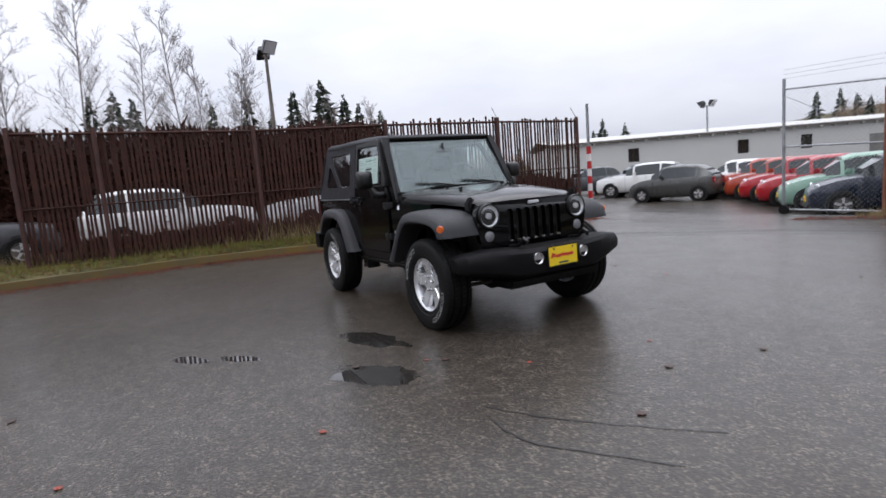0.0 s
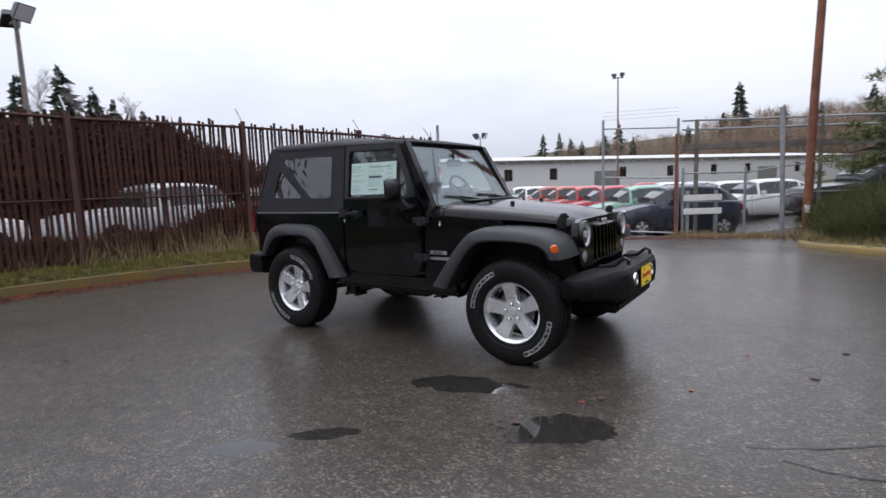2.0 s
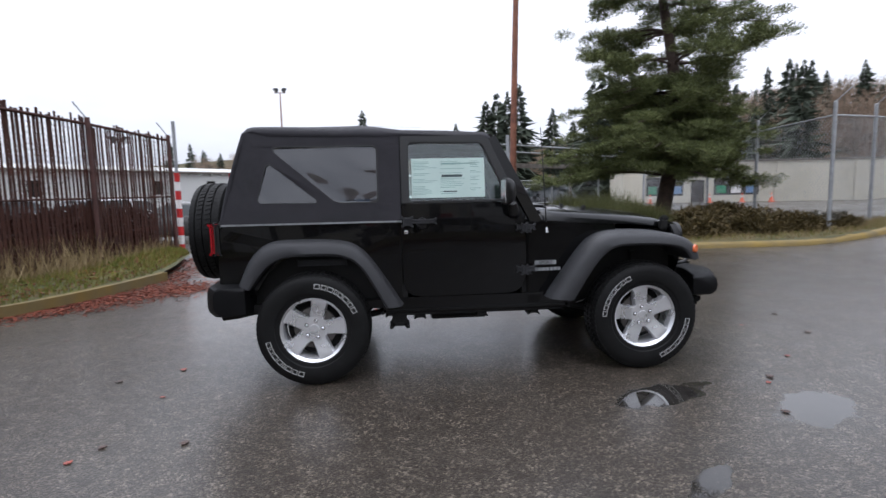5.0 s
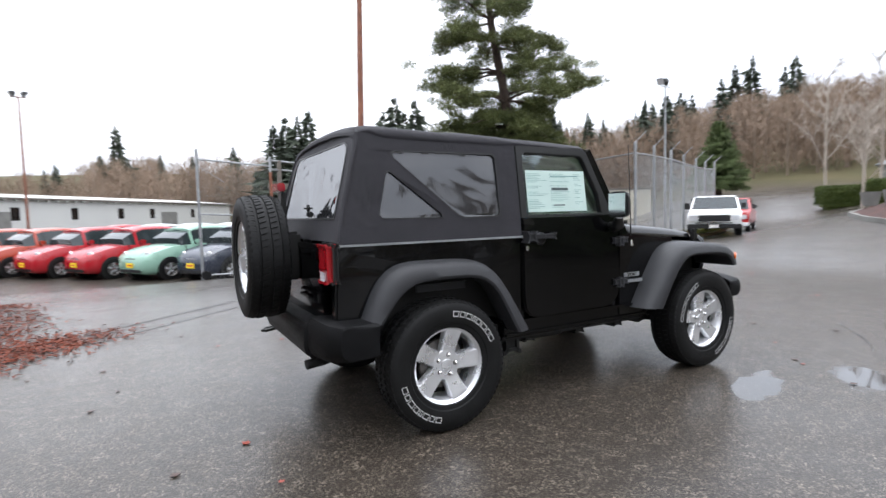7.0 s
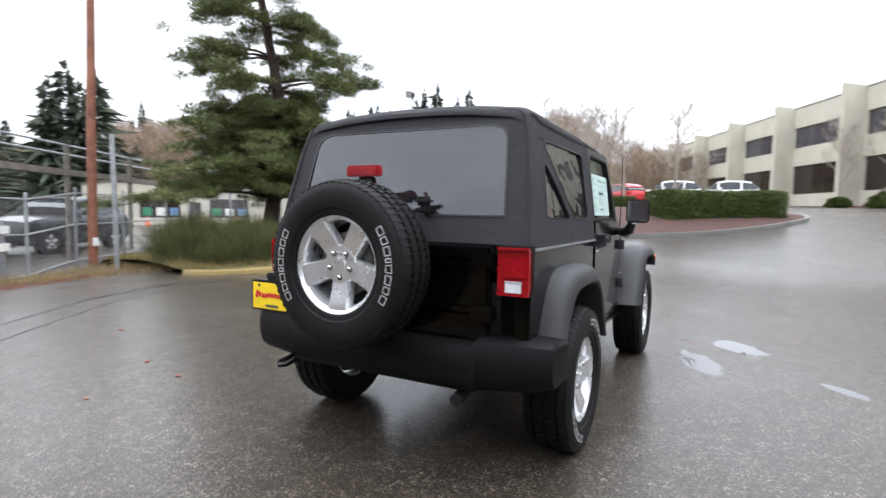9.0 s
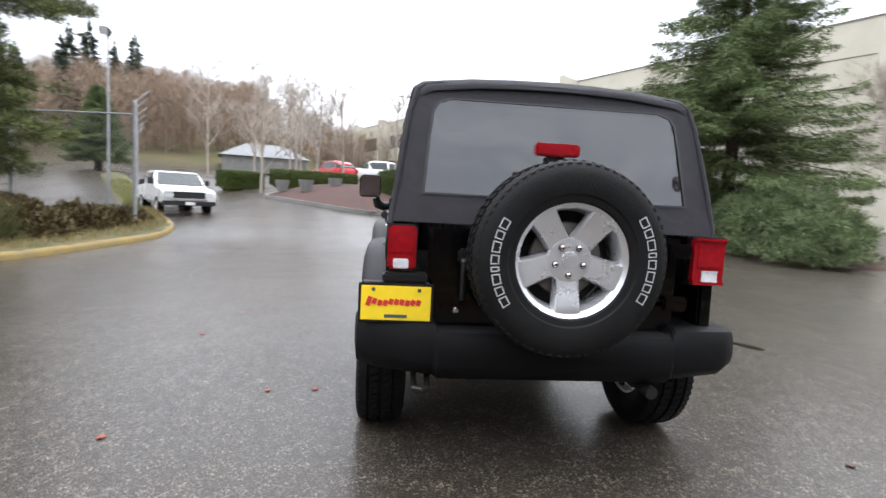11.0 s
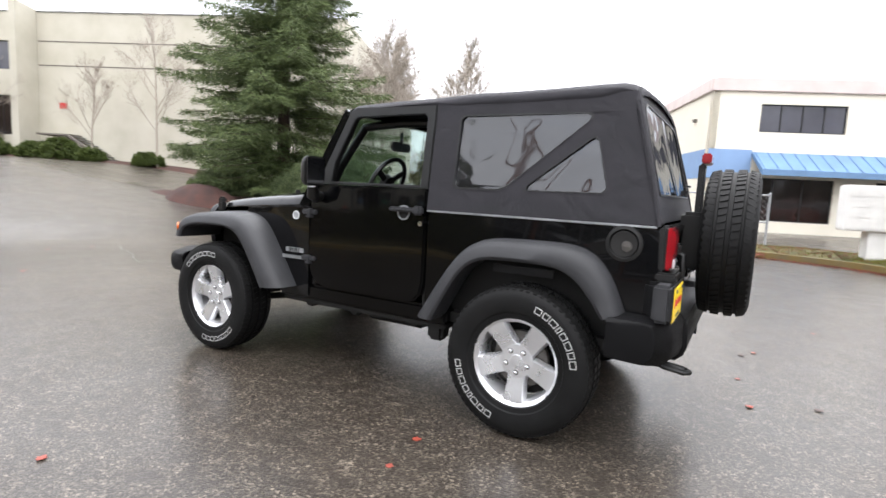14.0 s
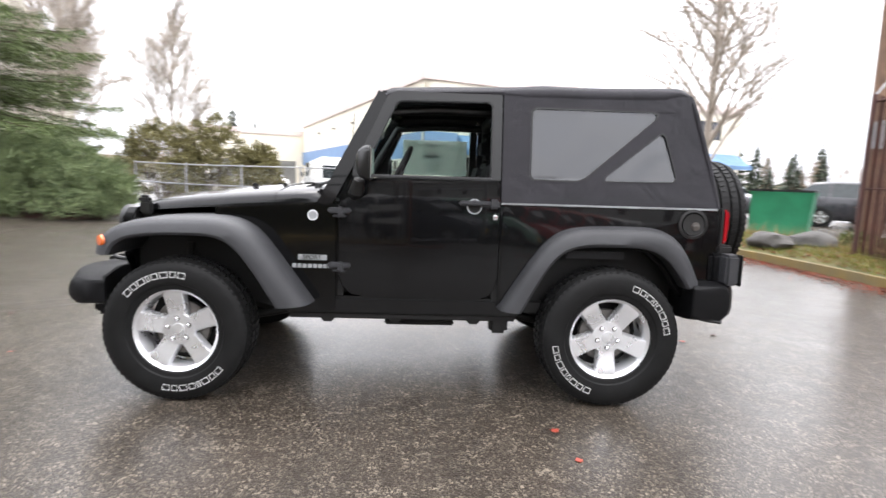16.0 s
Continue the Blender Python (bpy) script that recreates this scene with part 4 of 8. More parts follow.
    part("plate_bracket", box(-1.93, -1.84, 0.60, 0.80, 0.90, 0.945, 0.01), M_TRIM, car)
    part("plate_mount", box(-1.930, -1.85, 0.575, 0.895, 0.725, 0.90, 0.015), M_PLASTIC, car)
    # windscreen
    for (x0, z0, x1, z1, nm) in ((0.095, 1.722, 0.095, 1.768, "windscreen_header"), (0.44, 1.12, 0.44, 1.20, "windscreen_base")):
        hw = 0.67 if nm.endswith("header") else 0.72
        part(nm, box(x0 - 0.05, x0 + 0.035, -hw, hw, z0, z1, 0.012), M_PAINT, car)
    g = part("windscreen", plate([(-0.690, 0.0), (0.690, 0.0), (0.628, 1.0), (-0.628, 1.0)], [], lambda u, v: (0.440 - 0.325 * v, u, 1.165 + 0.570 * v), lambda u, v: (0.433 - 0.325 * v, u, 1.163 + 0.570 * v)), M_GLASS, car, "slightly green windscreen", 0)
    g.visible_shadow = False
    # wipers lying across the foot of the glass
    for y0, y1 in ((0.52, 0.08), (-0.02, -0.48)):
        def on_glass(y, v):
            return (0.448 - 0.325 * v, y, 1.172 + 0.570 * v)
        arm = tube([(0.50, y0, 1.222), (0.475, y0 - 0.05, 1.232), on_glass((y0 + y1) / 2, 0.165)], [0.012, 0.009, 0.006], 6)
        wiper = part("wiper", arm, M_TRIM, car)
        part("blade", tube([on_glass(y0 - 0.02, 0.10), on_glass((y0 + y1) / 2, 0.15), on_glass(y1, 0.185)], 0.0075, 6), M_TRIM, wiper)
        part("pivot", turned([(0.0, 0.0), (0.0, 0.024), (0.03, 0.020), (0.034, 0.0)], 14, None, Matrix.Translation((0.505, y0, 1.20)) @ Matrix.Rotation(math.pi / 2, 4, "X")), M_TRIM, wiper)
    # washer jets and the aerial on the cowl
    for y in (-0.33, 0.33):
        part("washer_jet", box(0.735, 0.765, y - 0.012, y + 0.012, 1.198, 1.222, 0.005), M_TRIM, car)
    aerial = part("aerial", tube([(0.505, -0.748, 1.050), (0.490, -0.760, 1.30), (0.455, -0.768, 1.80)], [0.006, 0.004, 0.0025], 6), M_TRIM, car, "thin whip aerial")
    part("aerial_foot", tube([(0.507, -0.752, 1.035), (0.505, -0.752, 1.075)], [0.016, 0.010], 10), M_CHROME, aerial)
    # soft top roof
    rings = []
    for x, hw, zc, ze in ((0.122, 0.655, 1.768, 1.752), (0.060, 0.690, 1.798, 1.770), (-0.25, 0.700, 1.828, 1.784), (-0.56, 0.704, 1.848, 1.792), (-0.72, 0.702, 1.874, 1.802), (-0.85, 0.700, 1.890, 1.808), (-1.02, 0.698, 1.884, 1.808), (-1.25, 0.694, 1.880, 1.814), (-1.50, 0.690, 1.882, 1.824), (-1.60, 0.684, 1.882, 1.826), (-1.648, 0.672, 1.872, 1.818), (-1.684, 0.652, 1.842, 1.788)):
        skirt = 0.045 if -1.6 < x < -0.56 else 0.022
        top = [(-hw - 0.012, ze - skirt), (-hw - 0.006, ze - 0.012), (-hw + 0.035, ze + 0.014), (-hw * 0.6, ze + (zc - ze) * 0.75), (-hw * 0.3, zc - 0.004), (0, zc), (hw * 0.3, zc - 0.004), (hw * 0.6, ze + (zc - ze) * 0.75), (hw - 0.035, ze + 0.014), (hw + 0.006, ze - 0.012), (hw + 0.012, ze - skirt)]
        rings.append([Vector((x, y, z)) for y, z in top] + [Vector((x, y * 0.985, z - 0.02)) for y, z in reversed(top)])
    part("soft_top_roof", loft(rings), M_FABRIC, car, "black canvas roof, wet", 50)
    # soft top back with its large window
    back = [(-0.786, 0.0), (0.786, 0.0), (0.752, 0.413), (0.718, 0.755), (0.705, 0.86), (0.682, 0.93), (0.640, 0.972), (0.57, 0.99), (-0.57, 0.99), (-0.640, 0.972), (-0.682, 0.93), (-0.705, 0.86), (-0.718, 0.755), (-0.752, 0.413)]
    glass = [(-0.626, 0.210), (0.626, 0.210), (0.606, 0.58), (0.590, 0.78), (0.566, 0.838), (0.51, 0.868), (-0.51, 0.868), (-0.566, 0.838), (-0.590, 0.78), (-0.606, 0.58)]
    bx = lambda u, v: (-1.852 + v * 0.18 + 0.012 * (u / 0.7) ** 2, u, 1.165 + v * 0.672)
    fab = part("soft_top_back", plate(back, [glass], bx, lambda u, v: (bx(u, v)[0] + 0.015, u, bx(u, v)[2]), 0.004), M_FABRIC, car, "black canvas rear curtain")
    g = part("rear_window", plate(glass, [], lambda u, v: (bx(u, v)[0] + 0.003 + 0.003 * math.sin(u * 11 + v * 5), u, bx(u, v)[2]), lambda u, v: (bx(u, v)[0] + 0.009, u, bx(u, v)[2])), M_VINYL, fab, "smoked clear vinyl rear window", 0)
    g.visible_shadow = False
    grow = [(u * 1.02, 0.6 + (v - 0.6) * 1.035) for u, v in glass]
    part("window_seam", plate(grow, [glass], lambda u, v: (bx(u, v)[0] - 0.004, u, bx(u, v)[2]), lambda u, v: (bx(u, v)[0] + 0.001, u, bx(u, v)[2])), M_TRIM, fab)
    # tailgate and what it carries
    gate = part("tailgate", box(-1.872, -1.82, -0.585, 0.600, 0.66, 1.150, 0.012), M_PAINT, car)
    part("gate_ledge", box(-1.884, -1.866, -0.585, 0.600, 1.118, 1.150, 0.005), M_PAINT, gate)
    for z in (1.090, 0.840):
        h = box(-1.900, -1.865, -0.52, -0.16, z + 0.012, z + 0.026, 0.005)
        h = box(-1.915, -1.865, -0.63, -0.51, z - 0.030, z + 0.040, 0.010, h)
        h = box(-1.900, -1.865, -0.52, -0.16, z - 0.026, z - 0.008, 0.005, h)
        part("hinge", h, M_PAINT, gate)
    part("gate_handle", joined(tube([(-1.875, 0.44, 1.02), (-1.915, 0.44, 1.0), (-1.92, 0.44, 0.92), (-1.915, 0.44, 0.84), (-1.875, 0.44, 0.82)], 0.016, 8), box(-1.905, -1.865, 0.415, 0.465, 0.995, 1.06, 0.010)), M_TRIM, gate)
    part("gate_lock", turned([(0.0, 0.0), (0.0, 0.014), (0.006, 0.0)], 14, None, Matrix.Translation((-1.874, 0.46, 0.775)) @ Matrix.Rotation(math.pi / 2, 4, "Z")), M_CHROME, gate)
    part("spare_carrier", box(-2.03, -1.86, -0.08, 0.18, 0.90, 1.22, 0.02), M_UNDER, gate)
    wheel_parts(car, Matrix.Translation((-2.105, 0.05, 1.060)) @ Matrix.Rotation(math.pi / 2, 4, "Z") @ Matrix.Rotation(radians(180), 4, "Y"))
    stop = part("brake_lamp", box(-1.985, -1.935, -0.028, 0.168, 1.486, 1.542, 0.008), M_RED_LENS, car, "red high brake lamp")
    part("lamp_stalk", box(-1.955, -1.92, 0.02, 0.12, 1.20, 1.490, 0.01), M_TRIM, stop)
    wiper = joined(box(-1.858, -1.82, -0.265, -0.155, 1.345, 1.392, 0.018), box(-1.848, -1.81, -0.235, -0.185, 1.310, 1.348, 0.008))
    part("wiper_motor", wiper, M_TRIM, car)
    # rear bumper
    rings = []
    for y, x0, z0, z1 in ((-0.92, -1.74, 0.545, 0.705), (-0.905, -1.88, 0.530, 0.722), (-0.82, -1.945, 0.515, 0.735), (-0.56, -1.965, 0.490, 0.738), (-0.54, -1.985, 0.480, 0.705), (0.54, -1.985, 0.480, 0.705), (0.56, -1.965, 0.490, 0.738), (0.82, -1.945, 0.515, 0.735), (0.905, -1.88, 0.530, 0.722), (0.92, -1.74, 0.545, 0.705)):
        rings.append([Vector(p) for p in ((-1.66, y, z0), (x0 + 0.05, y, z0 - 0.005), (x0 + 0.012, y, z0 + 0.03), (x0, y, z0 + 0.07), (x0 + 0.004, y, z1 - 0.05), (x0 + 0.02, y, z1 - 0.012), (x0 + 0.05, y, z1), (-1.66, y, z1))])
    part("rear_bumper", soften(loft(rings), 0.006, 50), M_BUMPER, car, "black moulded rear bumper", 35)
    part("tow_hook", tube([(-1.80, 0.64, 0.49), (-1.90, 0.64, 0.462), (-1.99, 0.64, 0.450), (-2.012, 0.61, 0.448), (-1.99, 0.58, 0.450), (-1.90, 0.58, 0.462), (-1.80, 0.58, 0.49)], 0.014, 8), M_TRIM, car)
    part("corner_guard", box(-1.90, -1.80, 0.735, 0.815, 0.72, 0.90, 0.02), M_BUMPER, car)
    # fuel filler
    ring = part("fuel_filler", turned([(0.0, 0.058), (0.0, 0.088), (0.014, 0.086), (0.016, 0.070), (0.006, 0.060)], 36, None, Matrix.Translation((-1.688, 0.778, 1.062)), True), M_TRIM, car, "black round fuel filler")
    part("filler_cup", turned([(0.004, 0.062), (0.001, 0.04), (0.0005, 0.0)], 32, None, Matrix.Translation((-1.688, 0.789, 1.062))), M_UNDER, ring)
    part("filler_cap", joined(turned([(0.0, 0.0), (0.0, 0.026), (0.008, 0.024), (0.010, 0.0)], 20, None, Matrix.Translation((-1.702, 0.788, 1.050))), box(-1.722, -1.682, 0.796, 0.808, 1.044, 1.056, 0.004)), M_DISC, ring)
    # cabin
    part("floor_pan", box(-1.84, 0.60, -0.70, 0.70, 0.50, 0.56), M_UNDER, car)
    part("engine_bay", box(0.60, 1.60, -0.50, 0.50, 0.50, 1.02), M_UNDER, car)
    part("inner_well", box(-1.80, -0.62, -0.62, 0.62, 0.52, 0.92), M_UNDER, car)
    part("dashboard", soften(box(0.22, 0.56, -0.66, 0.66, 0.86, 1.13), 0.05, 30, 3), M_TRIM, car)
    part("instrument_hood", box(0.16, 0.34, 0.20, 0.52, 1.10, 1.20, 0.03), M_TRIM, car)
    wheel_m = Matrix.Translation((0.03, 0.36, 1.30)) @ Matrix.Rotation(radians(-25), 4, "Y") @ Matrix.Rotation(math.pi / 2, 4, "Z")
    steer = turned([(0.016 * math.sin(a), 0.180 + 0.016 * math.cos(a)) for a in (0, 1.05, 2.09, 3.14, 4.19, 5.24)], 40, None, wheel_m, True)
    steer = turned([(-0.02, 0.0), (-0.02, 0.06), (0.02, 0.055), (0.03, 0.0)], 20, steer, wheel_m)
    for a in (0, 120, 240):
        steer = box(-0.02, 0.02, -0.01, 0.01, 0.03, 0.17, 0.004, steer, wheel_m @ Matrix.Rotation(radians(a + 180), 4, "Y"))
    part("steering_wheel", steer, M_TRIM, car)
    for y in (-0.36, 0.36):
        seat = part("seat", soften(box(-0.48, 0.02, y - 0.25, y + 0.25, 0.62, 0.84), 0.06, 30, 3), M_SEAT, car)
        part("backrest", soften(box(-0.07, 0.07, y - 0.24, y + 0.24, 0.0, 0.62), 0.05, 30, 3), M_SEAT, seat, "", 35, Matrix.Translation((-0.46, 0, 0.80)) @ Matrix.Rotation(radians(-14), 4, "Y"))
        part("headrest", soften(box(-0.05, 0.05, y - 0.13, y + 0.13, 0.0, 0.17), 0.04, 30, 3), M_SEAT, seat, "", 35, Matrix.Translation((-0.61, 0, 1.43)))
    bench = part("rear_seat", soften(box(-1.35, -0.95, -0.48, 0.48, 0.85, 1.0), 0.05, 30, 3), M_SEAT, car)
    part("backrest", soften(box(-1.46, -1.32, -0.48, 0.48, 0.95, 1.38), 0.05, 30, 3), M_SEAT, bench)
    for s in (-1, 1):
        part("roll_bar", tube([(-0.66, s * 0.62, 0.90), (-0.64, s * 0.60, 1.35), (-0.62, s * 0.55, 1.66), (-0.60, s * 0.40, 1.70), (-0.60, 0, 1.70)], 0.032, 10), M_TRIM, car)
        part("roll_bar", tube([(-0.60, s * 0.52, 1.68), (-0.2, s * 0.53, 1.685), (0.08, s * 0.55, 1.66), (0.24, s * 0.60, 1.40), (0.36, s * 0.62, 1.14)], 0.028, 10), M_TRIM, car)
        part("roll_bar", tube([(-0.62, s * 0.54, 1.67), (-1.2, s * 0.53, 1.64), (-1.52, s * 0.54, 1.45), (-1.66, s * 0.56, 1.10)], 0.030, 10), M_TRIM, car)
    part("inner_mirror", joined(box(0.16, 0.19, -0.12, 0.12, 1.545, 1.615, 0.012), tube([(0.17, 0, 1.60), (0.17, 0, 1.69)], 0.012, 6)), M_TRIM, car)
    # running gear
    for x in (1.212, -1.212):
        ax = tube([(x, -0.72, 0.39), (x, 0.72, 0.39)], 0.042, 10)
        b = turned([(-0.13, 0.0), (-0.11, 0.09), (-0.04, 0.135), (0.04, 0.135), (0.11, 0.09), (0.13, 0.0)], 18, None, Matrix.Translation((x, -0.18 if x > 0 else 0.0, 0.39)))
        part("axle", joined(ax, b), M_UNDER, car)
        for s in (-1, 1):
            part("coil_spring", tube([(x - 0.02 + 0.055 * math.cos(k * 0.7), s * 0.50 + 0.055 * math.sin(k * 0.7), 0.42 + k * 0.006) for k in range(56)], 0.009, 5), M_UNDER, car)
            part("damper", tube([(x + 0.10, s * 0.56, 0.36), (x + 0.06, s * 0.52, 0.85)], 0.026, 8), M_UNDER, car)
    for s in (-1, 1):
        part("frame_rail", tube([(1.75, s * 0.40, 0.58), (1.3, s * 0.40, 0.60), (0.8, s * 0.42, 0.47), (-0.7, s * 0.42, 0.47), (-1.1, s * 0.42, 0.60), (-1.80, s * 0.42, 0.58)], 0.062, 6), M_UNDER, car)
        part("control_arm", tube([(0.62, s * 0.42, 0.44), (1.18, s * 0.46, 0.34)], 0.026, 8), M_UNDER, car)
        part("control_arm", tube([(-0.62, s * 0.42, 0.44), (-1.16, s * 0.50, 0.34)], 0.026, 8), M_UNDER, car)
        part("sill_bracket", box(-0.66, -0.55, s * 0.58, s * 0.69, 0.36, 0.46, 0.02), M_UNDER, car)
    part("gearbox", soften(box(-0.3, 0.75, -0.18, 0.18, 0.36, 0.56), 0.05), M_UNDER, car)
    part("skid_plate", box(-0.35, 0.1, -0.42, 0.42, 0.33, 0.36, 0.01), M_UNDER, car)
    part("tie_rod", tube([(1.36, -0.62, 0.36), (1.36, 0.62, 0.36)], 0.018, 8), M_DISC, car)
    part("silencer", soften(box(-1.78, -1.56, -0.45, 0.40, 0.42, 0.58), 0.05, 30, 3), M_UNDER, car)
    part("tail_pipe", tube([(-1.70, -0.40, 0.46), (-1.84, -0.46, 0.44), (-1.96, -0.47, 0.43)], 0.030, 12), M_UNDER, car)
    return car


build_car()


# ---- kerbs, beds, road seams ----
FENCE_A, FENCE_D = Vector((-5.5, 8.2, 0)), Vector((-0.155, -0.988, 0)).normalized()
KERB_W = [(-5.3, 7.8), (-5.05, 7.0), (-4.72, 5.7), (-4.42, 4.3), (-4.75, 2.7), (-5.50, 1.3), (-6.15, -0.2), (-6.50, -2.0), (-6.45, -4.0), (-6.30, -6.0), (-5.95, -8.0), (-5.35, -9.8), (-4.4, -11.1), (-2.5, -11.9), (-0.1, -12.3), (3.6, -13.4), (8.0, -14.6)]
BACK_W = [(-6.0, 8.3), (-6.1, 7.4), (-6.3, 5.8), (-6.5, 4.4), (-6.8, 2.8), (-7.1, 1.3), (-7.4, -0.3), (-7.8, -2.0), (-8.4, -4.0), (-9.4, -6.0), (-9.8, -8.2), (-9.2, -10.4), (-7.4, -12.6), (-4.0, -13.6), (-0.4, -14.2), (3.2, -15.2), (7.6, -16.6)]
KERB_E = [(3.0, 8.4), (3.25, 7.3), (3.9, 6.5), (5.0, 6.3), (6.6, 6.2), (8.2, 6.1), (9.5, 6.15), (10.6, 6.6), (12.5, 7.6), (16.0, 9.3), (21.5, 11.8), (30.0, 17.0)]
BACK_E = [(3.2, 12.0), (4.0, 12.6), (5.2, 13.2), (6.4, 13.6), (7.8, 13.6), (9.0, 12.8), (9.5, 10.8), (9.7, 9.0), (12.2, 8.7), (15.7, 10.4), (21.1, 12.9), (29.5, 18.1)]


def kerb(name, line, mat, label, n=60, w=0.15, h=0.14):
    p = smooth_path(line, n)
    rings = []
    for i in range(n):
        d = p[min(i + 1, n - 1)] - p[max(i - 1, 0)]
        d /= np.linalg.norm(d)
        nx, ny = d[1], -d[0]
        z = ground_z(*p[i])
        jog = 0.006 * noise.noise(Vector((p[i][0] * 2, p[i][1] * 2, 0)))
        rings.append([Vector((p[i][0] + nx * o, p[i][1] + ny * o, z + k + jog)) for o, k in ((-w / 2, -0.05), (w / 2 + 0.02, -0.05), (w / 2 + 0.012, h * 0.6), (w / 2 - 0.02, h * 0.93), (w / 2 - 0.05, h), (-w / 2, h))])
    return tagged(part(name, loft(rings), mat, None, "", 40), label, "kerb", "", "structure")


def bed(name, line, back, mat, label, crown=0.14, top=0.30, n=90, m=14):
    """Planting bed from a kerb back to another line. Gives its surface points."""
    a, b = smooth_path(line, n), smooth_path(back, n)
    verts, faces = [], []
    for i in range(n):
        for j in range(m):
            f = j / (m - 1)
            x, y = a[i] * (1 - f) + b[i] * f
            z = ground_z(x, y) + crown - 0.02 + (top - crown) * math.sin(math.pi * min(1, f * 1.1)) * 0.8 + 0.035 * noise.noise(Vector((x * 1.7, y * 1.7, 3)))
            if j == m - 1:
                z = ground_z(x, y) - 0.05
            verts.append((x, y, z))
    for i in range(n - 1):
        for j in range(m - 1):
            k = i * m + j
            faces.append((k, k + 1, k + m + 1, k + m))
    ob = soup(name, verts, faces, mat, smooth=1)
    tagged(ob, label, "planting bed", "", "structure")
    return np.array(verts).reshape(n, m, 3)


kerb("kerb_west", [q for q in KERB_W if q[1] < 4.5], M_KERB, "low concrete kerb with faded yellow paint", 90)
kerb("kerb_east", KERB_E, M_KERB_BRIGHT, "yellow painted concrete kerb of a planting island", 70, 0.14, 0.115)
BED_W = bed("bed_west", KERB_W, BACK_W, M_BED, "grass strip between kerb and slatted fence", 0.13, 0.30)
BED_E = bed("bed_east", KERB_E, BACK_E, M_BED, "planting island with rough grass", 0.13, 0.25)


def seam(line, w, n=50):
    p = smooth_path(line, n)
    verts, faces = [], []
    for i in range(n):
        d = p[min(i + 1, n - 1)] - p[max(i - 1, 0)]
        d /= np.linalg.norm(d)
        ww = w * (0.7 + 0.6 * abs(noise.noise(Vector((p[i][0] * 3, p[i][1] * 3, 7)))))
        for s in (-1, 1):
            x, y = p[i][0] + s * ww * d[1] / 2, p[i][1] - s * ww * d[0] / 2
            verts.append((x, y, ground_z(x, y) + 0.004))
    for i in range(n - 1):
        faces.append((2 * i, 2 * i + 1, 2 * i + 3, 2 * i + 2))
    return verts, faces


def seams():
    for line, w in (([(-3.4, 3.1), (-1.6, 4.7), (0.2, 5.95), (2.0, 6.55), (3.4, 7.05), (5.0, 6.4), (9.0, 6.8)], 0.035), ([(-3.6, 3.55), (-1.7, 5.2), (0.1, 6.4), (2.0, 7.0), (3.1, 7.4)], 0.05)):
        v, f = seam(line, w)
        tagged(soup("road_seam", v, f, M_SEAM), "dark wet joint beside the concrete gutter", "road seam", "", "structure")
    rnd = random.Random(3)
    for x, y, turn, length in ((4.0, -2.35, 12, 2.6), (5.4, -1.0, -30, 2.2), (-0.4, -6.4, 20, 3.0), (10.5, 0.6, -70, 3.2), (11.6, -1.0, -65, 2.4), (-3.6, 5.6, 40, 1.5), (2.9, 3.4, 10, 2.6)):
        pts, a = [(x, y)], radians(turn)
        for k in range(12):
            a += rnd.uniform(-0.55, 0.55) * 0.6 + (radians(turn) - a) * 0.3
            pts.append((pts[-1][0] + math.cos(a) * length / 12, pts[-1][1] + math.sin(a) * length / 12))
        v, f = seam(pts, 0.012, 40)
        tagged(soup("asphalt_crack", v, f, M_SEAM), "thin dark crack in the asphalt", "crack", "", "structure")
    for line in ([(2.79, -1.42), (2.98, -1.36), (3.26, -1.17), (3.54, -0.94), (3.81, -0.71)], [(2.95, -1.48), (3.09, -1.51), (3.21, -1.5), (3.3, -1.49), (3.58, -1.3), (3.86, -1.11)]):
        pts = [(x + rnd.uniform(-0.012, 0.012), y + rnd.uniform(-0.012, 0.012)) for x, y in smooth_path(line, 24)]
        v, f = seam(pts, 0.010, 60)
        tagged(soup("asphalt_crack", v, f, M_SEAM), "thin dark crack in the asphalt", "crack", "", "structure")


seams()


# ---- buildings ----
def rect(u0, u1, v0, v1):
    return [(u0, v0), (u1, v0), (u1, v1), (u0, v1)]


def window(parent, m, u0, u1, v0, v1, mat, mullions=1, depth=0.10):
    """A window in a wall's plane: frame, mullions and one pane each."""
    inner = rect(u0 + 0.05, u1 - 0.05, v0 + 0.05, v1 - 0.05)
    w = part("window", plate(rect(u0, u1, v0, v1), [inner], lambda u, v: (u, depth - 0.04, v), lambda u, v: (u, depth + 0.03, v)), M_TRIM, parent, "", 0, m)
    step_u = (u1 - u0) / (mullions + 1)
    for k in range(mullions + 1):
        part("pane", box(u0 + step_u * k + 0.01, u0 + step_u * (k + 1) - 0.01, depth, depth + 0.015, v0 + 0.03, v1 - 0.03), mat, w, "", 0)
        if k:
            part("mullion", box(u0 + step_u * k - 0.025, u0 + step_u * k + 0.025, depth - 0.035, depth + 0.02, v0 + 0.05, v1 - 0.05), M_TRIM, w, "", 0)
    return w


def wall_pose(x, y, z, dx, dy):
    """u runs along (dx, dy); the wall's inside lies to the left of it."""
    return Matrix.Translation((x, y, z)) @ Matrix.Rotation(math.atan2(dy, dx), 4, "Z")


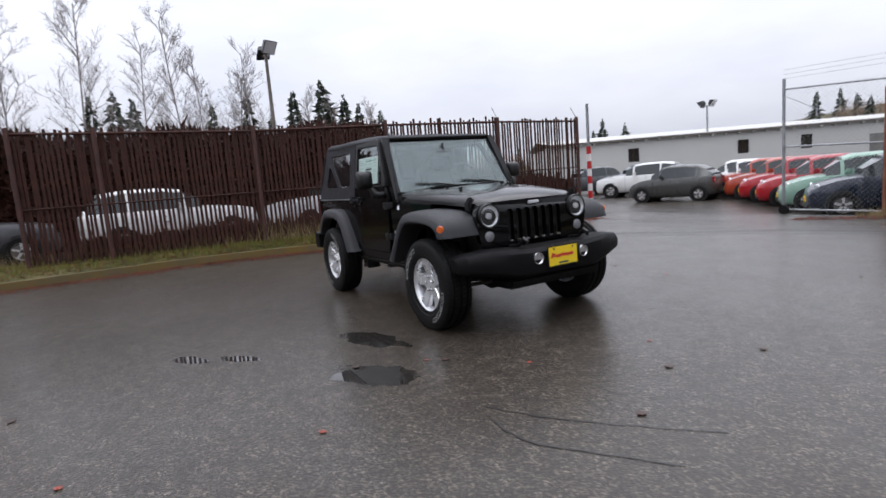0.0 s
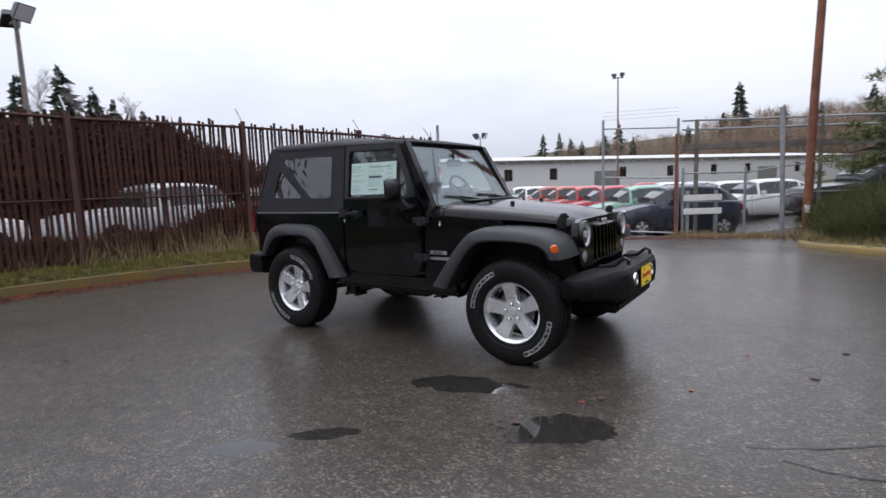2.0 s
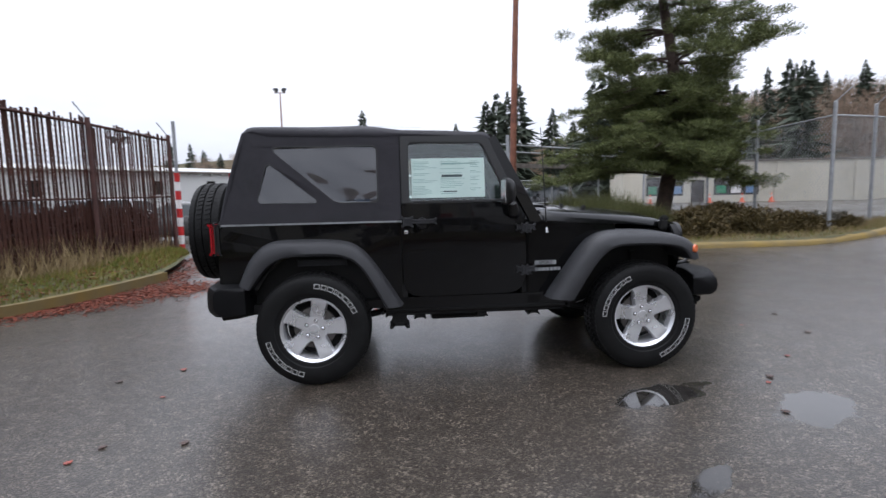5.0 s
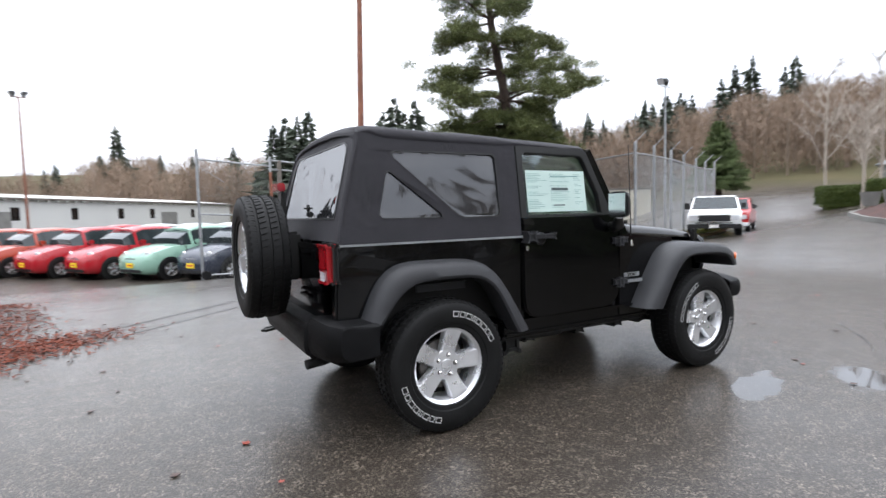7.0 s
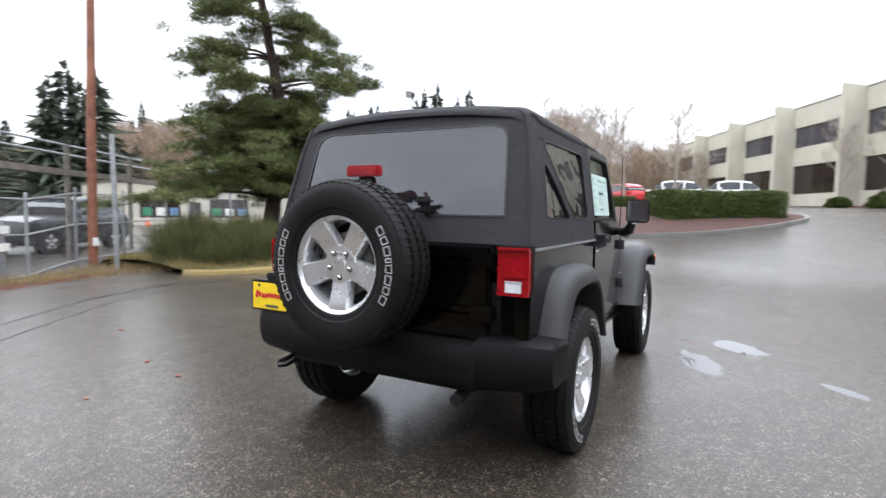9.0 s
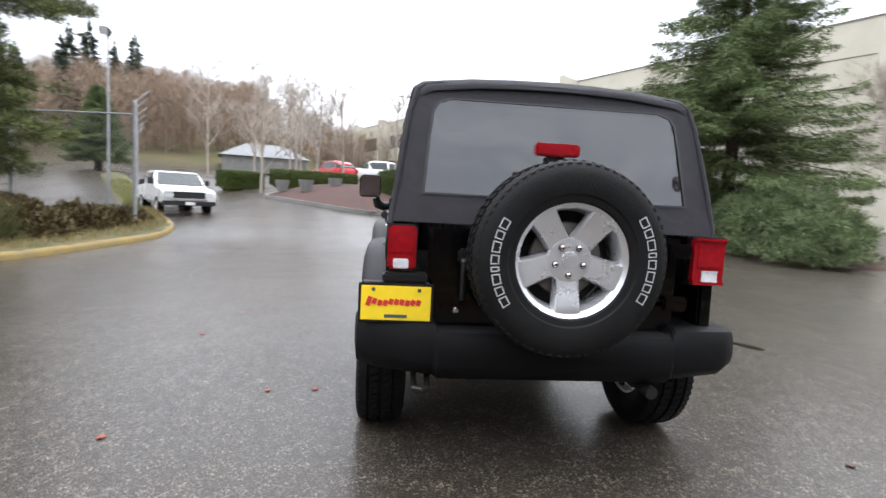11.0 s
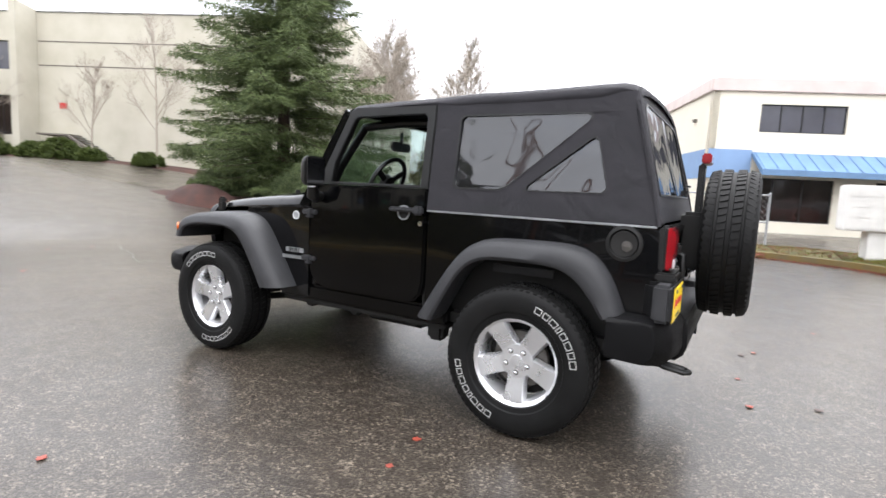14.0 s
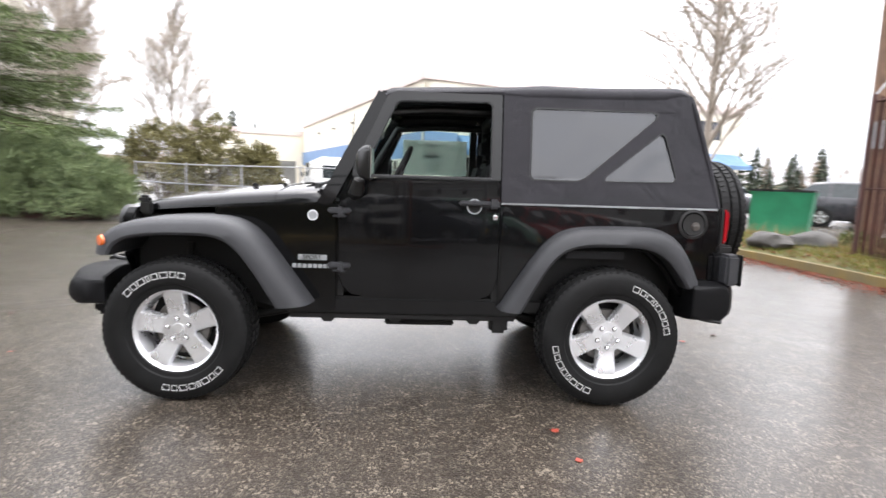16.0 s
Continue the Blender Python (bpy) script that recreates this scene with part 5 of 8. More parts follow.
def office_building():
    b = thing("office_building", "cream two-storey stucco office building with projecting fins and dark windows", "building", wall_pose(22.04, -24.52, 1.9, 0.905, 0.425))
    # u = 0 at the south-west corner, the first fin stands at u = 22; the outside is at +y
    bay, u1, count = 9.7, 22.0, 7
    end = u1 + bay * count + 0.6
    holes, wins = [], []
    for k in range(count):
        a, c = u1 + 0.75 + bay * k, u1 + bay * (k + 1) - 0.25
        for v0, v1, mt in ((1.75, 4.52, M_ENTRY_GLASS), (6.28, 8.25, M_OFFICE_GLASS)):
            holes.append(rect(a, c, v0, v1))
            wins.append((a, c, v0, v1, mt))
    top = 10.2
    part("wall", plate(rect(0, end, -1.5, top), holes, lambda u, v: (u, 0, v), lambda u, v: (u, -0.3, v)), M_STUCCO, b, "", 0)
    for a, c, v0, v1, mt in wins:
        w = window(b, Matrix.Identity(4), a, c, v0, v1, mt, 5 if mt is M_OFFICE_GLASS else 3, 0.0)
        w.matrix_local = Matrix.Translation((0, -0.2, 0))
    for k in range(count + 1):
        u = u1 + bay * k
        part("fin", plate([(-0.30, -1.5), (1.7, -1.5), (1.7, top + 0.32), (0.0, top + 0.12), (-0.30, top + 0.12)], [], lambda p, v: (u, p, v), lambda p, v: (u + 0.55, p, v), 0.02), M_STUCCO, b)
    for v in (8.25, 6.62):
        part("wall_reveal", box(0.1, u1 - 0.05, 0.004, 0.012, v - 0.04, v + 0.04), M_ROOFTRIM, b, "", 0)
    part("parapet_cap", box(-0.05, end + 0.05, -0.36, 0.05, top, top + 0.09), M_CONCRETE, b)
    part("side_wall", box(0.0, 0.3, -30, -0.3, -1.5, top), M_STUCCO, b, "", 0)
    part("far_wall", box(end - 0.3, end, -30, -0.3, -1.5, top), M_STUCCO, b, "", 0)
    part("back_wall", box(0.3, end - 0.3, -30, -29.7, -1.5, top), M_STUCCO, b, "", 0)
    part("roof", box(0.3, end - 0.3, -29.7, -0.3, top - 0.6, top - 0.4), M_ROOFTRIM, b, "", 0)
    # two outside stairs along the wall
    for u0, sgn in ((u1 - 3.2, -1), (u1 + 5.1, 1)):
        st = part("stair", box(min(u0, u0 - sgn * 2.3), max(u0, u0 - sgn * 2.3), 0.05, 1.35, 1.75, 1.87, 0.01), M_ROOFTRIM, b, "dark steel outside stair")
        for k in range(10):
            uu = u0 + sgn * k * 0.30
            part("tread", box(min(uu, uu + sgn * 0.32), max(uu, uu + sgn * 0.32), 0.05, 1.35, 1.66 - k * 0.18, 1.72 - k * 0.18), M_CONCRETE, st, "", 0)
        part("stringer", tube([(u0, 1.35, 1.8), (u0 + sgn * 3.1, 1.35, -0.05)], 0.09, 4), M_ROOFTRIM, st)
    part("wall_sign", box(u1 - 2.15, u1 - 1.55, 0.004, 0.03, 3.7, 4.1), M_REDBAND, b, "small red wall sign", 0)


office_building()


def shop_building():
    b = thing("shop_building", "pale cream two-storey building with a long blue awning", "building", wall_pose(-0.15, -25.3, 0.3, -0.92, -0.39))
    # u runs west along the front; the outside is at -y
    L, top, deep = 25.5, 6.3, 35.0
    holes, wins = [], []
    for k in range(4):
        a = 2.2 + k * 5.8
        holes.append(rect(a, a + 3.8, 4.45, 5.75))
        wins.append((a, a + 3.8, 4.45, 5.75, M_OFFICE_GLASS, 3))
        holes.append(rect(a - 0.4, a + 3.6, 0.25, 2.3))
        wins.append((a - 0.4, a + 3.6, 0.25, 2.3, M_ENTRY_GLASS, 2))
    part("wall", plate(rect(0, L, -0.3, top), holes, lambda u, v: (u, 0, v), lambda u, v: (u, 0.3, v)), M_CREAM, b, "", 0)
    for a, c, v0, v1, mt, k in wins:
        window(b, Matrix.Translation((0, 0.12, 0)), a, c, v0, v1, mt, k, 0.0)
    part("cornice", box(-0.12, L + 0.1, -0.12, 0.32, top, top + 0.62, 0.03), M_PINKTRIM, b)
    part("side_wall", plate(rect(0.0, deep, -0.3, top), [], lambda u, v: (0.0, u, v), lambda u, v: (0.3, u, v)), M_CREAM, b, "", 0)
    part("side_cornice", box(-0.12, 0.3, 0.32, deep, top, top + 0.62, 0.03), M_PINKTRIM, b)
    part("blue_band", box(-0.014, -0.002, 0.4, deep, 2.2, 3.6), M_BLUEBAND, b, "broad blue painted band", 0)
    part("front_band", box(0.0, 2.0, -0.014, -0.002, 2.2, 3.6), M_BLUEBAND, b, "broad blue painted band", 0)
    part("end_wall", box(L - 0.3, L, 0.3, 20, -0.3, top), M_CREAM, b, "", 0)
    part("roof", box(0.3, L - 0.3, 0.3, deep, top - 0.3, top - 0.2), M_ROOFTRIM, b, "", 0)
    wing = part("wing", box(-11, 0.0, deep, deep + 12, -0.3, top - 0.9), M_CREAM, b, "", 0)
    part("wing_cornice", box(-11.1, 0.0, deep - 0.1, deep + 0.3, top - 0.9, top - 0.3, 0.03), M_PINKTRIM, wing)
    for k in range(3):
        part("roller_door", box(-9.6 + k * 3.2, -7.2 + k * 3.2, deep - 0.03, deep - 0.004, -0.2, 2.6), M_CONCRETE, wing, "", 0)
    for k in range(5):
        part("side_door", box(-0.02, -0.004, 4 + k * 6.4, 6.2 + k * 6.4, -0.1, 2.1), M_WAREHOUSE if k % 2 else M_ENTRY_GLASS, b, "", 0)
    n = 40
    aw = part("awning", loft([[Vector((u, -0.01, 3.5)), Vector((u, -1.3, 2.65)), Vector((u, -1.3, 2.38)), Vector((u, -1.25, 2.38)), Vector((u, -0.01, 3.3))] for u in (2.0, 8.0, 16.0, L - 0.3)]), M_BLUE, b, "blue ribbed metal awning")
    for k in range(n):
        u = 2.1 + k * (L - 2.6) / (n - 1)
        part("awning_rib", tube([(u, -0.012, 3.52), (u, -1.31, 2.67)], 0.022, 5), M_BLUE, aw)
    for k in range(5):
        part("wall_lamp", box(-0.16, 0.0, 2 + k * 6.0, 2.3 + k * 6.0, 5.1, 5.25, 0.02), M_ROOFTRIM, b)


shop_building()


def warehouse():
    b = thing("warehouse", "long low grey block-wall warehouse with small windows", "building", wall_pose(-27.0, 26.0, -0.4, 0.56, 0.83))
    L, top = 62.0, 3.55
    holes, wins = [], []
    for u in (6.0, 14.3, 19.0, 27.0, 33.0, 39.0, 44.0, 52.0):
        holes.append(rect(u, u + 0.85, 1.9, 2.95))
        wins.append((u, u + 0.85, 1.9, 2.95))
    part("wall", plate(rect(0, L, -0.5, top), holes, lambda u, v: (u, 0, v), lambda u, v: (u, 0.3, v)), M_WAREHOUSE, b, "", 0)
    for a, c, v0, v1 in wins:
        window(b, Matrix.Translation((0, 0.08, 0)), a, c, v0, v1, M_ENTRY_GLASS, 1, 0.0)
    part("eave_board", box(-0.3, L + 0.3, -0.28, 0.32, top, top + 0.16, 0.02), M_ROOFTRIM, b)
    for k in range(62):
        part("rafter_end", box(k + 0.3, k + 0.42, -0.27, -0.01, top - 0.12, top - 0.002), M_WAREHOUSE, b, "", 0)
    part("end_wall", box(0.0, 0.3, 0.3, 16, -0.5, top), M_WAREHOUSE, b, "", 0)
    part("far_end_wall", box(L - 0.3, L, 0.3, 16, -0.5, top), M_WAREHOUSE, b, "", 0)
    part("roof", loft([[Vector((u, -0.25, top + 0.17)), Vector((u, 8.0, top + 0.9)), Vector((u, 16.2, top + 0.17)), Vector((u, 8.0, top + 0.8))] for u in (-0.2, L + 0.2)]), M_WAREHOUSE, b, "", 0)
    for u in (24.0, 46.0):
        part("roller_door", box(u, u + 3.0, -0.03, -0.004, -0.4, 2.6), M_CONCRETE, b, "", 0)


warehouse()


def far_house():
    b = thing("far_house", "pale grey house with a hipped roof far up the road", "house", wall_pose(58, 15.2, ground_z(58, 15.2), 0.3, -0.95) @ Matrix.Scale(0.62, 4))
    part("wall", box(-7, 7, -5, 5, -0.5, 2.3), M_CONCRETE, b)
    part("roof", loft([[Vector(p) for p in ((-7.6, -5.6, 2.3), (7.6, -5.6, 2.3), (7.6, 5.6, 2.3), (-7.6, 5.6, 2.3))], [Vector(p) for p in ((-3, -0.1, 4.8), (3, -0.1, 4.8), (3, 0.1, 4.8), (-3, 0.1, 4.8))]]), M_SHINGLE, b)
    for x in (-5.0, -1.0, 3.0):
        part("window", box(x, x + 1.8, 4.95, 5.03, 0.9, 2.1), M_ENTRY_GLASS, b)


far_house()


def tan_shed():
    b = thing("tan_building", "low tan shop building with dark windows across the level lot", "building", wall_pose(17.6, 36.3, -0.02, 0.9637, -0.267))
    L, top = 22.0, 3.05
    wins = [(1.6, 4.4, 0.55, 2.0), (6.6, 9.8, 0.55, 2.05)]
    part("wall", plate(rect(0, L, -0.3, top), [rect(*w) for w in wins] + [rect(4.95, 5.95, 0.0, 1.75)], lambda u, v: (u, 0, v), lambda u, v: (u, 0.3, v)), M_STUCCO, b, "", 0)
    for a, c, v0, v1 in wins:
        window(b, Matrix.Translation((0, 0.08, 0)), a, c, v0, v1, M_ENTRY_GLASS, 2, 0.0)
        for k in range(3):
            u = a + 0.2 + k * (c - a) / 3
            part("window_poster", box(u, u + (c - a) / 4.5, 0.060, 0.072, v0 + 0.15, v0 + 0.75), (M_GREEN, M_WHITE, M_BLUE)[k], b, "", 0)
    part("shop_door", box(4.95, 5.95, 0.12, 0.17, 0.0, 1.75), M_ENTRY_GLASS, b, "", 0)
    for u in (0.0, 5.45 + 5.6, 16.4):
        part("pilaster", box(u - 0.12, u + 0.12, -0.10, -0.004, -0.2, top - 0.02, 0.01), M_STUCCO, b)
    part("side_wall", box(0, 0.3, 0.3, 9, -0.3, top), M_STUCCO, b, "", 0)
    part("far_wall", box(L - 0.3, L, 0.3, 9, -0.3, top), M_STUCCO, b, "", 0)
    part("back_wall", box(0.3, L - 0.3, 8.7, 9, -0.3, top), M_STUCCO, b, "", 0)
    part("roof", box(-0.1, L + 0.1, -0.12, 9.1, top, top + 0.14, 0.03), M_ROOFTRIM, b)


def traffic_cone(x, y):
    c = thing("traffic_cone", "orange traffic cone with a white collar on the lot", "cone", Matrix.Translation((x, y, ground_z(x, y))), "cones on the lot")
    up = Matrix.Rotation(math.pi / 2, 4, "X")
    part("base", box(-0.19, 0.19, -0.19, 0.19, 0.0, 0.04, 0.01), M_CONE, c)
    part("body", turned([(0.04, 0.15), (0.36, 0.078), (0.50, 0.048), (0.68, 0.022), (0.69, 0.0)], 18, None, up), M_CONE, c)
    part("collar", turned([(0.37, 0.079), (0.49, 0.053)], 18, None, up), M_WHITEBAND, c)


for cx, cy in ((18.9, 34.6), (23.2, 33.8), (25.4, 33.2), (27.3, 32.6)):
    traffic_cone(cx, cy)
tan_shed()


# ---- fences and posts ----
def wire_mesh(p0, p1, z0, z1, pitch=0.075, r=0.0022):
    """Crossing diagonal wires between two posts, as thin three-sided bars."""
    p0, p1 = Vector(p0), Vector(p1)
    d = p1 - p0
    L, H = d.length, z1 - z0
    d.normalize()
    nrm = Vector((-d.y, d.x, 0))
    verts, faces = [], []
    for s in (1, -1):
        c = -H
        while c < L:
            a, b = (c, 0.0), (c + H, H)
            if a[0] < 0:
                a = (0.0, -c)
            if b[0] > L:
                b = (L, L - c)
            if b[0] > a[0]:
                q = []
                for u, v in (a, b):
                    q.append(p0 + d * (u if s > 0 else L - u) + Vector((0, 0, z0 + v)))
                k = len(verts)
                off = [nrm * r, (d * 0.86 - nrm * 0.5) * r, (d * -0.86 - nrm * 0.5) * r]
                verts += [tuple(x + o) for x in q for o in off]
                faces += [(k, k + 1, k + 4, k + 3), (k + 1, k + 2, k + 5, k + 4), (k + 2, k, k + 3, k + 5)]
            c += pitch * 1.414
    return verts, faces


def post(x, y, z0, z1, r, mat, parent, label="", cap=True):
    b = tube([(x, y, z0), (x, y, z1), (x, y, z1 + r * 0.6)], [r, r, r * 0.4], 10)
    return part("post", b, mat, parent, label)


def chain_fence(label, pts, h, rails, mat=M_STEEL, post_h=None, arms=False, r=0.035, pitch=0.075, base=0.05, wire=0.0022):
    f = thing("chain_link_fence", label, "fence")
    post_h = post_h or h + 0.05
    for x, y in pts:
        z = ground_z(x, y)
        post(x, y, z - 0.2, z + post_h, r, mat, f)
        if arms:
            part("barb_arm", tube([(x, y, z + post_h), (x + 0.16, y - 0.26, z + post_h + 0.3)], 0.014, 6), mat, f)
    for (x0, y0), (x1, y1) in zip(pts, pts[1:]):
        z = (ground_z(x0, y0) + ground_z(x1, y1)) / 2
        za, zb = ground_z(x0, y0), ground_z(x1, y1)
        for k in rails:
            part("rail", tube([(x0, y0, za + k), (x1, y1, zb + k)], 0.021, 8), mat, f)
        v, fc = wire_mesh((x0, y0, 0), (x1, y1, 0), z + base, z + h, pitch, wire)
        tagged(soup("wire_mesh", v, fc, mat, f), kind="stuff")
    return f


def gate_fence():
    f = chain_fence("grey chain-link gate panel standing open beside the yard", [(-1.63, 10.41), (0.19, 10.96)], 2.95, (0.12, 1.6, 2.92), post_h=3.15)
    part("red_post_band", tube([(0.17, 10.88, -0.2), (0.17, 10.88, 2.5)], 0.04, 8), M_RUST, f)
    part("gate_wheel", turned([(-0.03, 0.0), (-0.03, 0.11), (0.03, 0.11), (0.03, 0.0)], 20, None, Matrix.Translation((-1.56, 10.29, ground_z(-1.56, 10.29) + 0.11))), M_RUBBER, f)
    part("brace", tube([(-1.63, 10.41, 2.6), (-1.0, 10.6, 2.2)], 0.008, 5), M_STEEL, f)
    for k in range(3):
        z = 2.98 + k * 0.10
        part("barbed_wire", tube([(-1.63, 10.41, z), (0.19, 10.96, z)], 0.004, 4), M_STEEL, f)
    chain_fence("grey chain-link yard fence with leaning posts", [(0.32, 11.0), (1.7, 11.9), (3.1, 12.7), (4.9, 13.75), (7.1, 15.05)], 1.75, (0.06, 0.95, 1.72), post_h=1.85)
    h = thing("plank_barrier", "weathered white plank barrier beside the gate post", "barrier")
    m = wall_pose(0.36, 10.92, ground_z(0.4, 11.0), 0.84, 0.55)
    for z in (0.62, 0.98):
        part("plank", box(0.0, 1.0, -0.02, 0.02, z, z + 0.16, 0.004), M_WHITE, h, "", 35, m)
    for u in (0.12, 0.88):
        part("post", box(u - 0.04, u + 0.04, 0.022, 0.10, -0.1, 1.25, 0.006), M_STEEL, h, "", 35, m)
    g = thing("overhead_beam", "rusty steel beam and handrail above the yard fence", "steel beam")
    a, b = Vector((0.22, 11.35, 0)), Vector((9.1, 17.5, 0))
    d = (b - a).normalized()
    m = wall_pose(a.x, a.y, 0, d.x, d.y)
    part("beam", box(0, (b - a).length, -0.06, 0.06, 2.08, 2.24, 0.01), M_ROOFTRIM, g, "", 35, m)
    for z in (2.62, 2.86):
        part("rail", tube([a + Vector((0, 0, z)), b + Vector((0, 0, z))], 0.028, 8), M_STEEL, g)
    for k in range(3):
        p = a + d * (0.4 + k * 3.4)
        part("post", box(p.x - 0.05, p.x + 0.05, p.y - 0.05, p.y + 0.05, -0.5, 2.88, 0.01), M_ROOFTRIM, g)
    s = thing("grey_post", "weathered grey steel post leaning beside the fence", "post")
    part("pole", tube([(2.62, 10.15, -0.2), (2.54, 10.1, 2.85)], 0.05, 10), M_STEEL, s)
    p = thing("rusty_pole", "tall rust-brown steel light pole", "light pole")
    part("pole", tube([(3.08, 11.95, -0.4), (3.13, 11.97, 3.0), (3.36, 12.05, 11.5)], [0.105, 0.10, 0.07], 14), M_RUST, p)
    part("pole_box", box(3.03, 3.15, 11.80, 11.86, 0.35, 0.55, 0.01), M_WHITE, p)
    part("cross_arm", tube([(2.6, 12.03, 11.3), (4.1, 12.06, 11.3)], 0.05, 8), M_RUST, p)


gate_fence()
chain_fence("tall galvanised chain-link fence with barbed-wire arms along the road", [(10.8, 19.0), (10.5, 16.0), (10.2, 13.0), (9.9, 10.1), (9.6, 7.05), (11.45, 7.9), (13.3, 8.7), (15.15, 9.55), (17.0, 10.35), (18.85, 11.2), (20.7, 12.0)], 2.85, (2.85,), post_h=3.15, arms=True, r=0.045, pitch=0.085, wire=0.0046)
chain_fence("chain-link fence behind the leaf-covered verge", [(-2.6, -12.7), (-0.4, -13.1), (1.8, -13.7), (4.0, -14.4), (6.2, -15.1), (8.4, -15.8), (10.6, -16.6)], 1.55, (0.08, 0.85, 1.55), post_h=1.6, pitch=0.1, r=0.03, base=0.08)


def striped_post():
    p = thing("striped_gate_post", "steel gate post with red and white bands", "post")
    x, y = -5.585, 8.12
    part("pole", tube([(x, y, -0.2), (x, y, 3.05)], 0.040, 12), M_STEEL, p)
    for k in range(9):
        part("band", tube([(x, y, 0.05 + k * 0.205), (x, y, 0.25 + k * 0.205)], 0.062, 12), M_WHITEBAND if k % 2 else M_REDBAND, p)


striped_post()


# ---- lamp poles ----
def lamp_pole(label, x, y, top, heads, mat, size=1.0):
    p = thing("flood_lamp", label, "light pole")
    z = ground_z(x, y)
    part("pole", tube([(x, y, z - 0.2), (x, y, top)], [0.11 * size, 0.06 * size], 10), mat, p)
    part("arm", tube([(x - 0.55 * size, y, top - 0.05), (x + 0.55 * size, y, top - 0.05)], 0.04 * size, 8), mat, p)
    for k, turn in heads:
        m = Matrix.Translation((x + k, y, top + 0.15)) @ Matrix.Rotation(radians(turn), 4, "Z") @ Matrix.Rotation(radians(35), 4, "Y") @ Matrix.Scale(size, 4)
        h = part("lamp_head", loft([[Vector((a, sy * w, sz * w)) for sy, sz in ((-1, -1), (1, -1), (1, 1), (-1, 1))] for a, w in ((-0.22, 0.10), (-0.05, 0.20), (0.16, 0.27))]), M_TRIM, p, "", 35, m)
        part("lens", box(0.161, 0.170, -0.24, 0.24, -0.24, 0.24), M_WHITE_LENS, h, "", 0)


lamp_pole("twin floodlight on a tall pole behind the slatted fence", -17.2, 2.4, 6.9, ((-0.5, 150), (0.5, 20)), M_ROOFTRIM)
lamp_pole("twin floodlight on a steel pole in the car yard", -9.4, 39.0, 9.3, ((-0.30, 200), (0.30, 10)), M_RUST, 0.8)
lamp_pole("small twin floodlight beside the warehouse", -20.4, 36.2, 5.4, ((-0.4, 180), (0.4, 0)), M_STEEL)
lamp_pole("floodlight on a steel pole along the road", 15.3, 10.5, 6.1, ((-0.25, 200), (0.0, 100)), M_STEEL, 0.5)


# ---- plants ----
def rand_dirs(rng, n):
    v = rng.normal(size=(n, 3))
    return v / np.linalg.norm(v, axis=1, keepdims=True)


def blades(start, way, length, width, rng):
    """One slim triangle a blade."""
    n = len(start)
    side = np.cross(way, rand_dirs(rng, n))
    side /= np.linalg.norm(side, axis=1, keepdims=True) + 1e-9
    w = np.broadcast_to(np.asarray(width), (n,))[:, None]
    ln = np.broadcast_to(np.asarray(length), (n,))[:, None]
    v = np.stack([start - side * w / 2, start + side * w / 2, start + way * ln], 1).reshape(-1, 3)
    return v, np.arange(3 * n).reshape(-1, 3)


def tufts(centres, radius, per, length, width, rng, flat=1.0, lean=(0, 0, 0)):
    c = np.repeat(centres, per, axis=0)
    r = np.repeat(np.broadcast_to(radius, (len(centres),)), per)
    d = rand_dirs(rng, len(c))
    d[:, 2] *= flat
    start = c + d * (r * rng.uniform(0.2, 1.0, len(c)))[:, None]
    way = d + rand_dirs(rng, len(c)) * 0.7 + np.asarray(lean)
    way /= np.linalg.norm(way, axis=1, keepdims=True)
    return blades(start, way, length * rng.uniform(0.6, 1.3, len(c)), width, rng)


def merge(pieces):
    vs, fs, k = [], [], 0
    for v, f in pieces:
        vs.append(v)
        fs.append(f + k)
        k += len(v)
    return np.concatenate(vs), np.concatenate(fs)


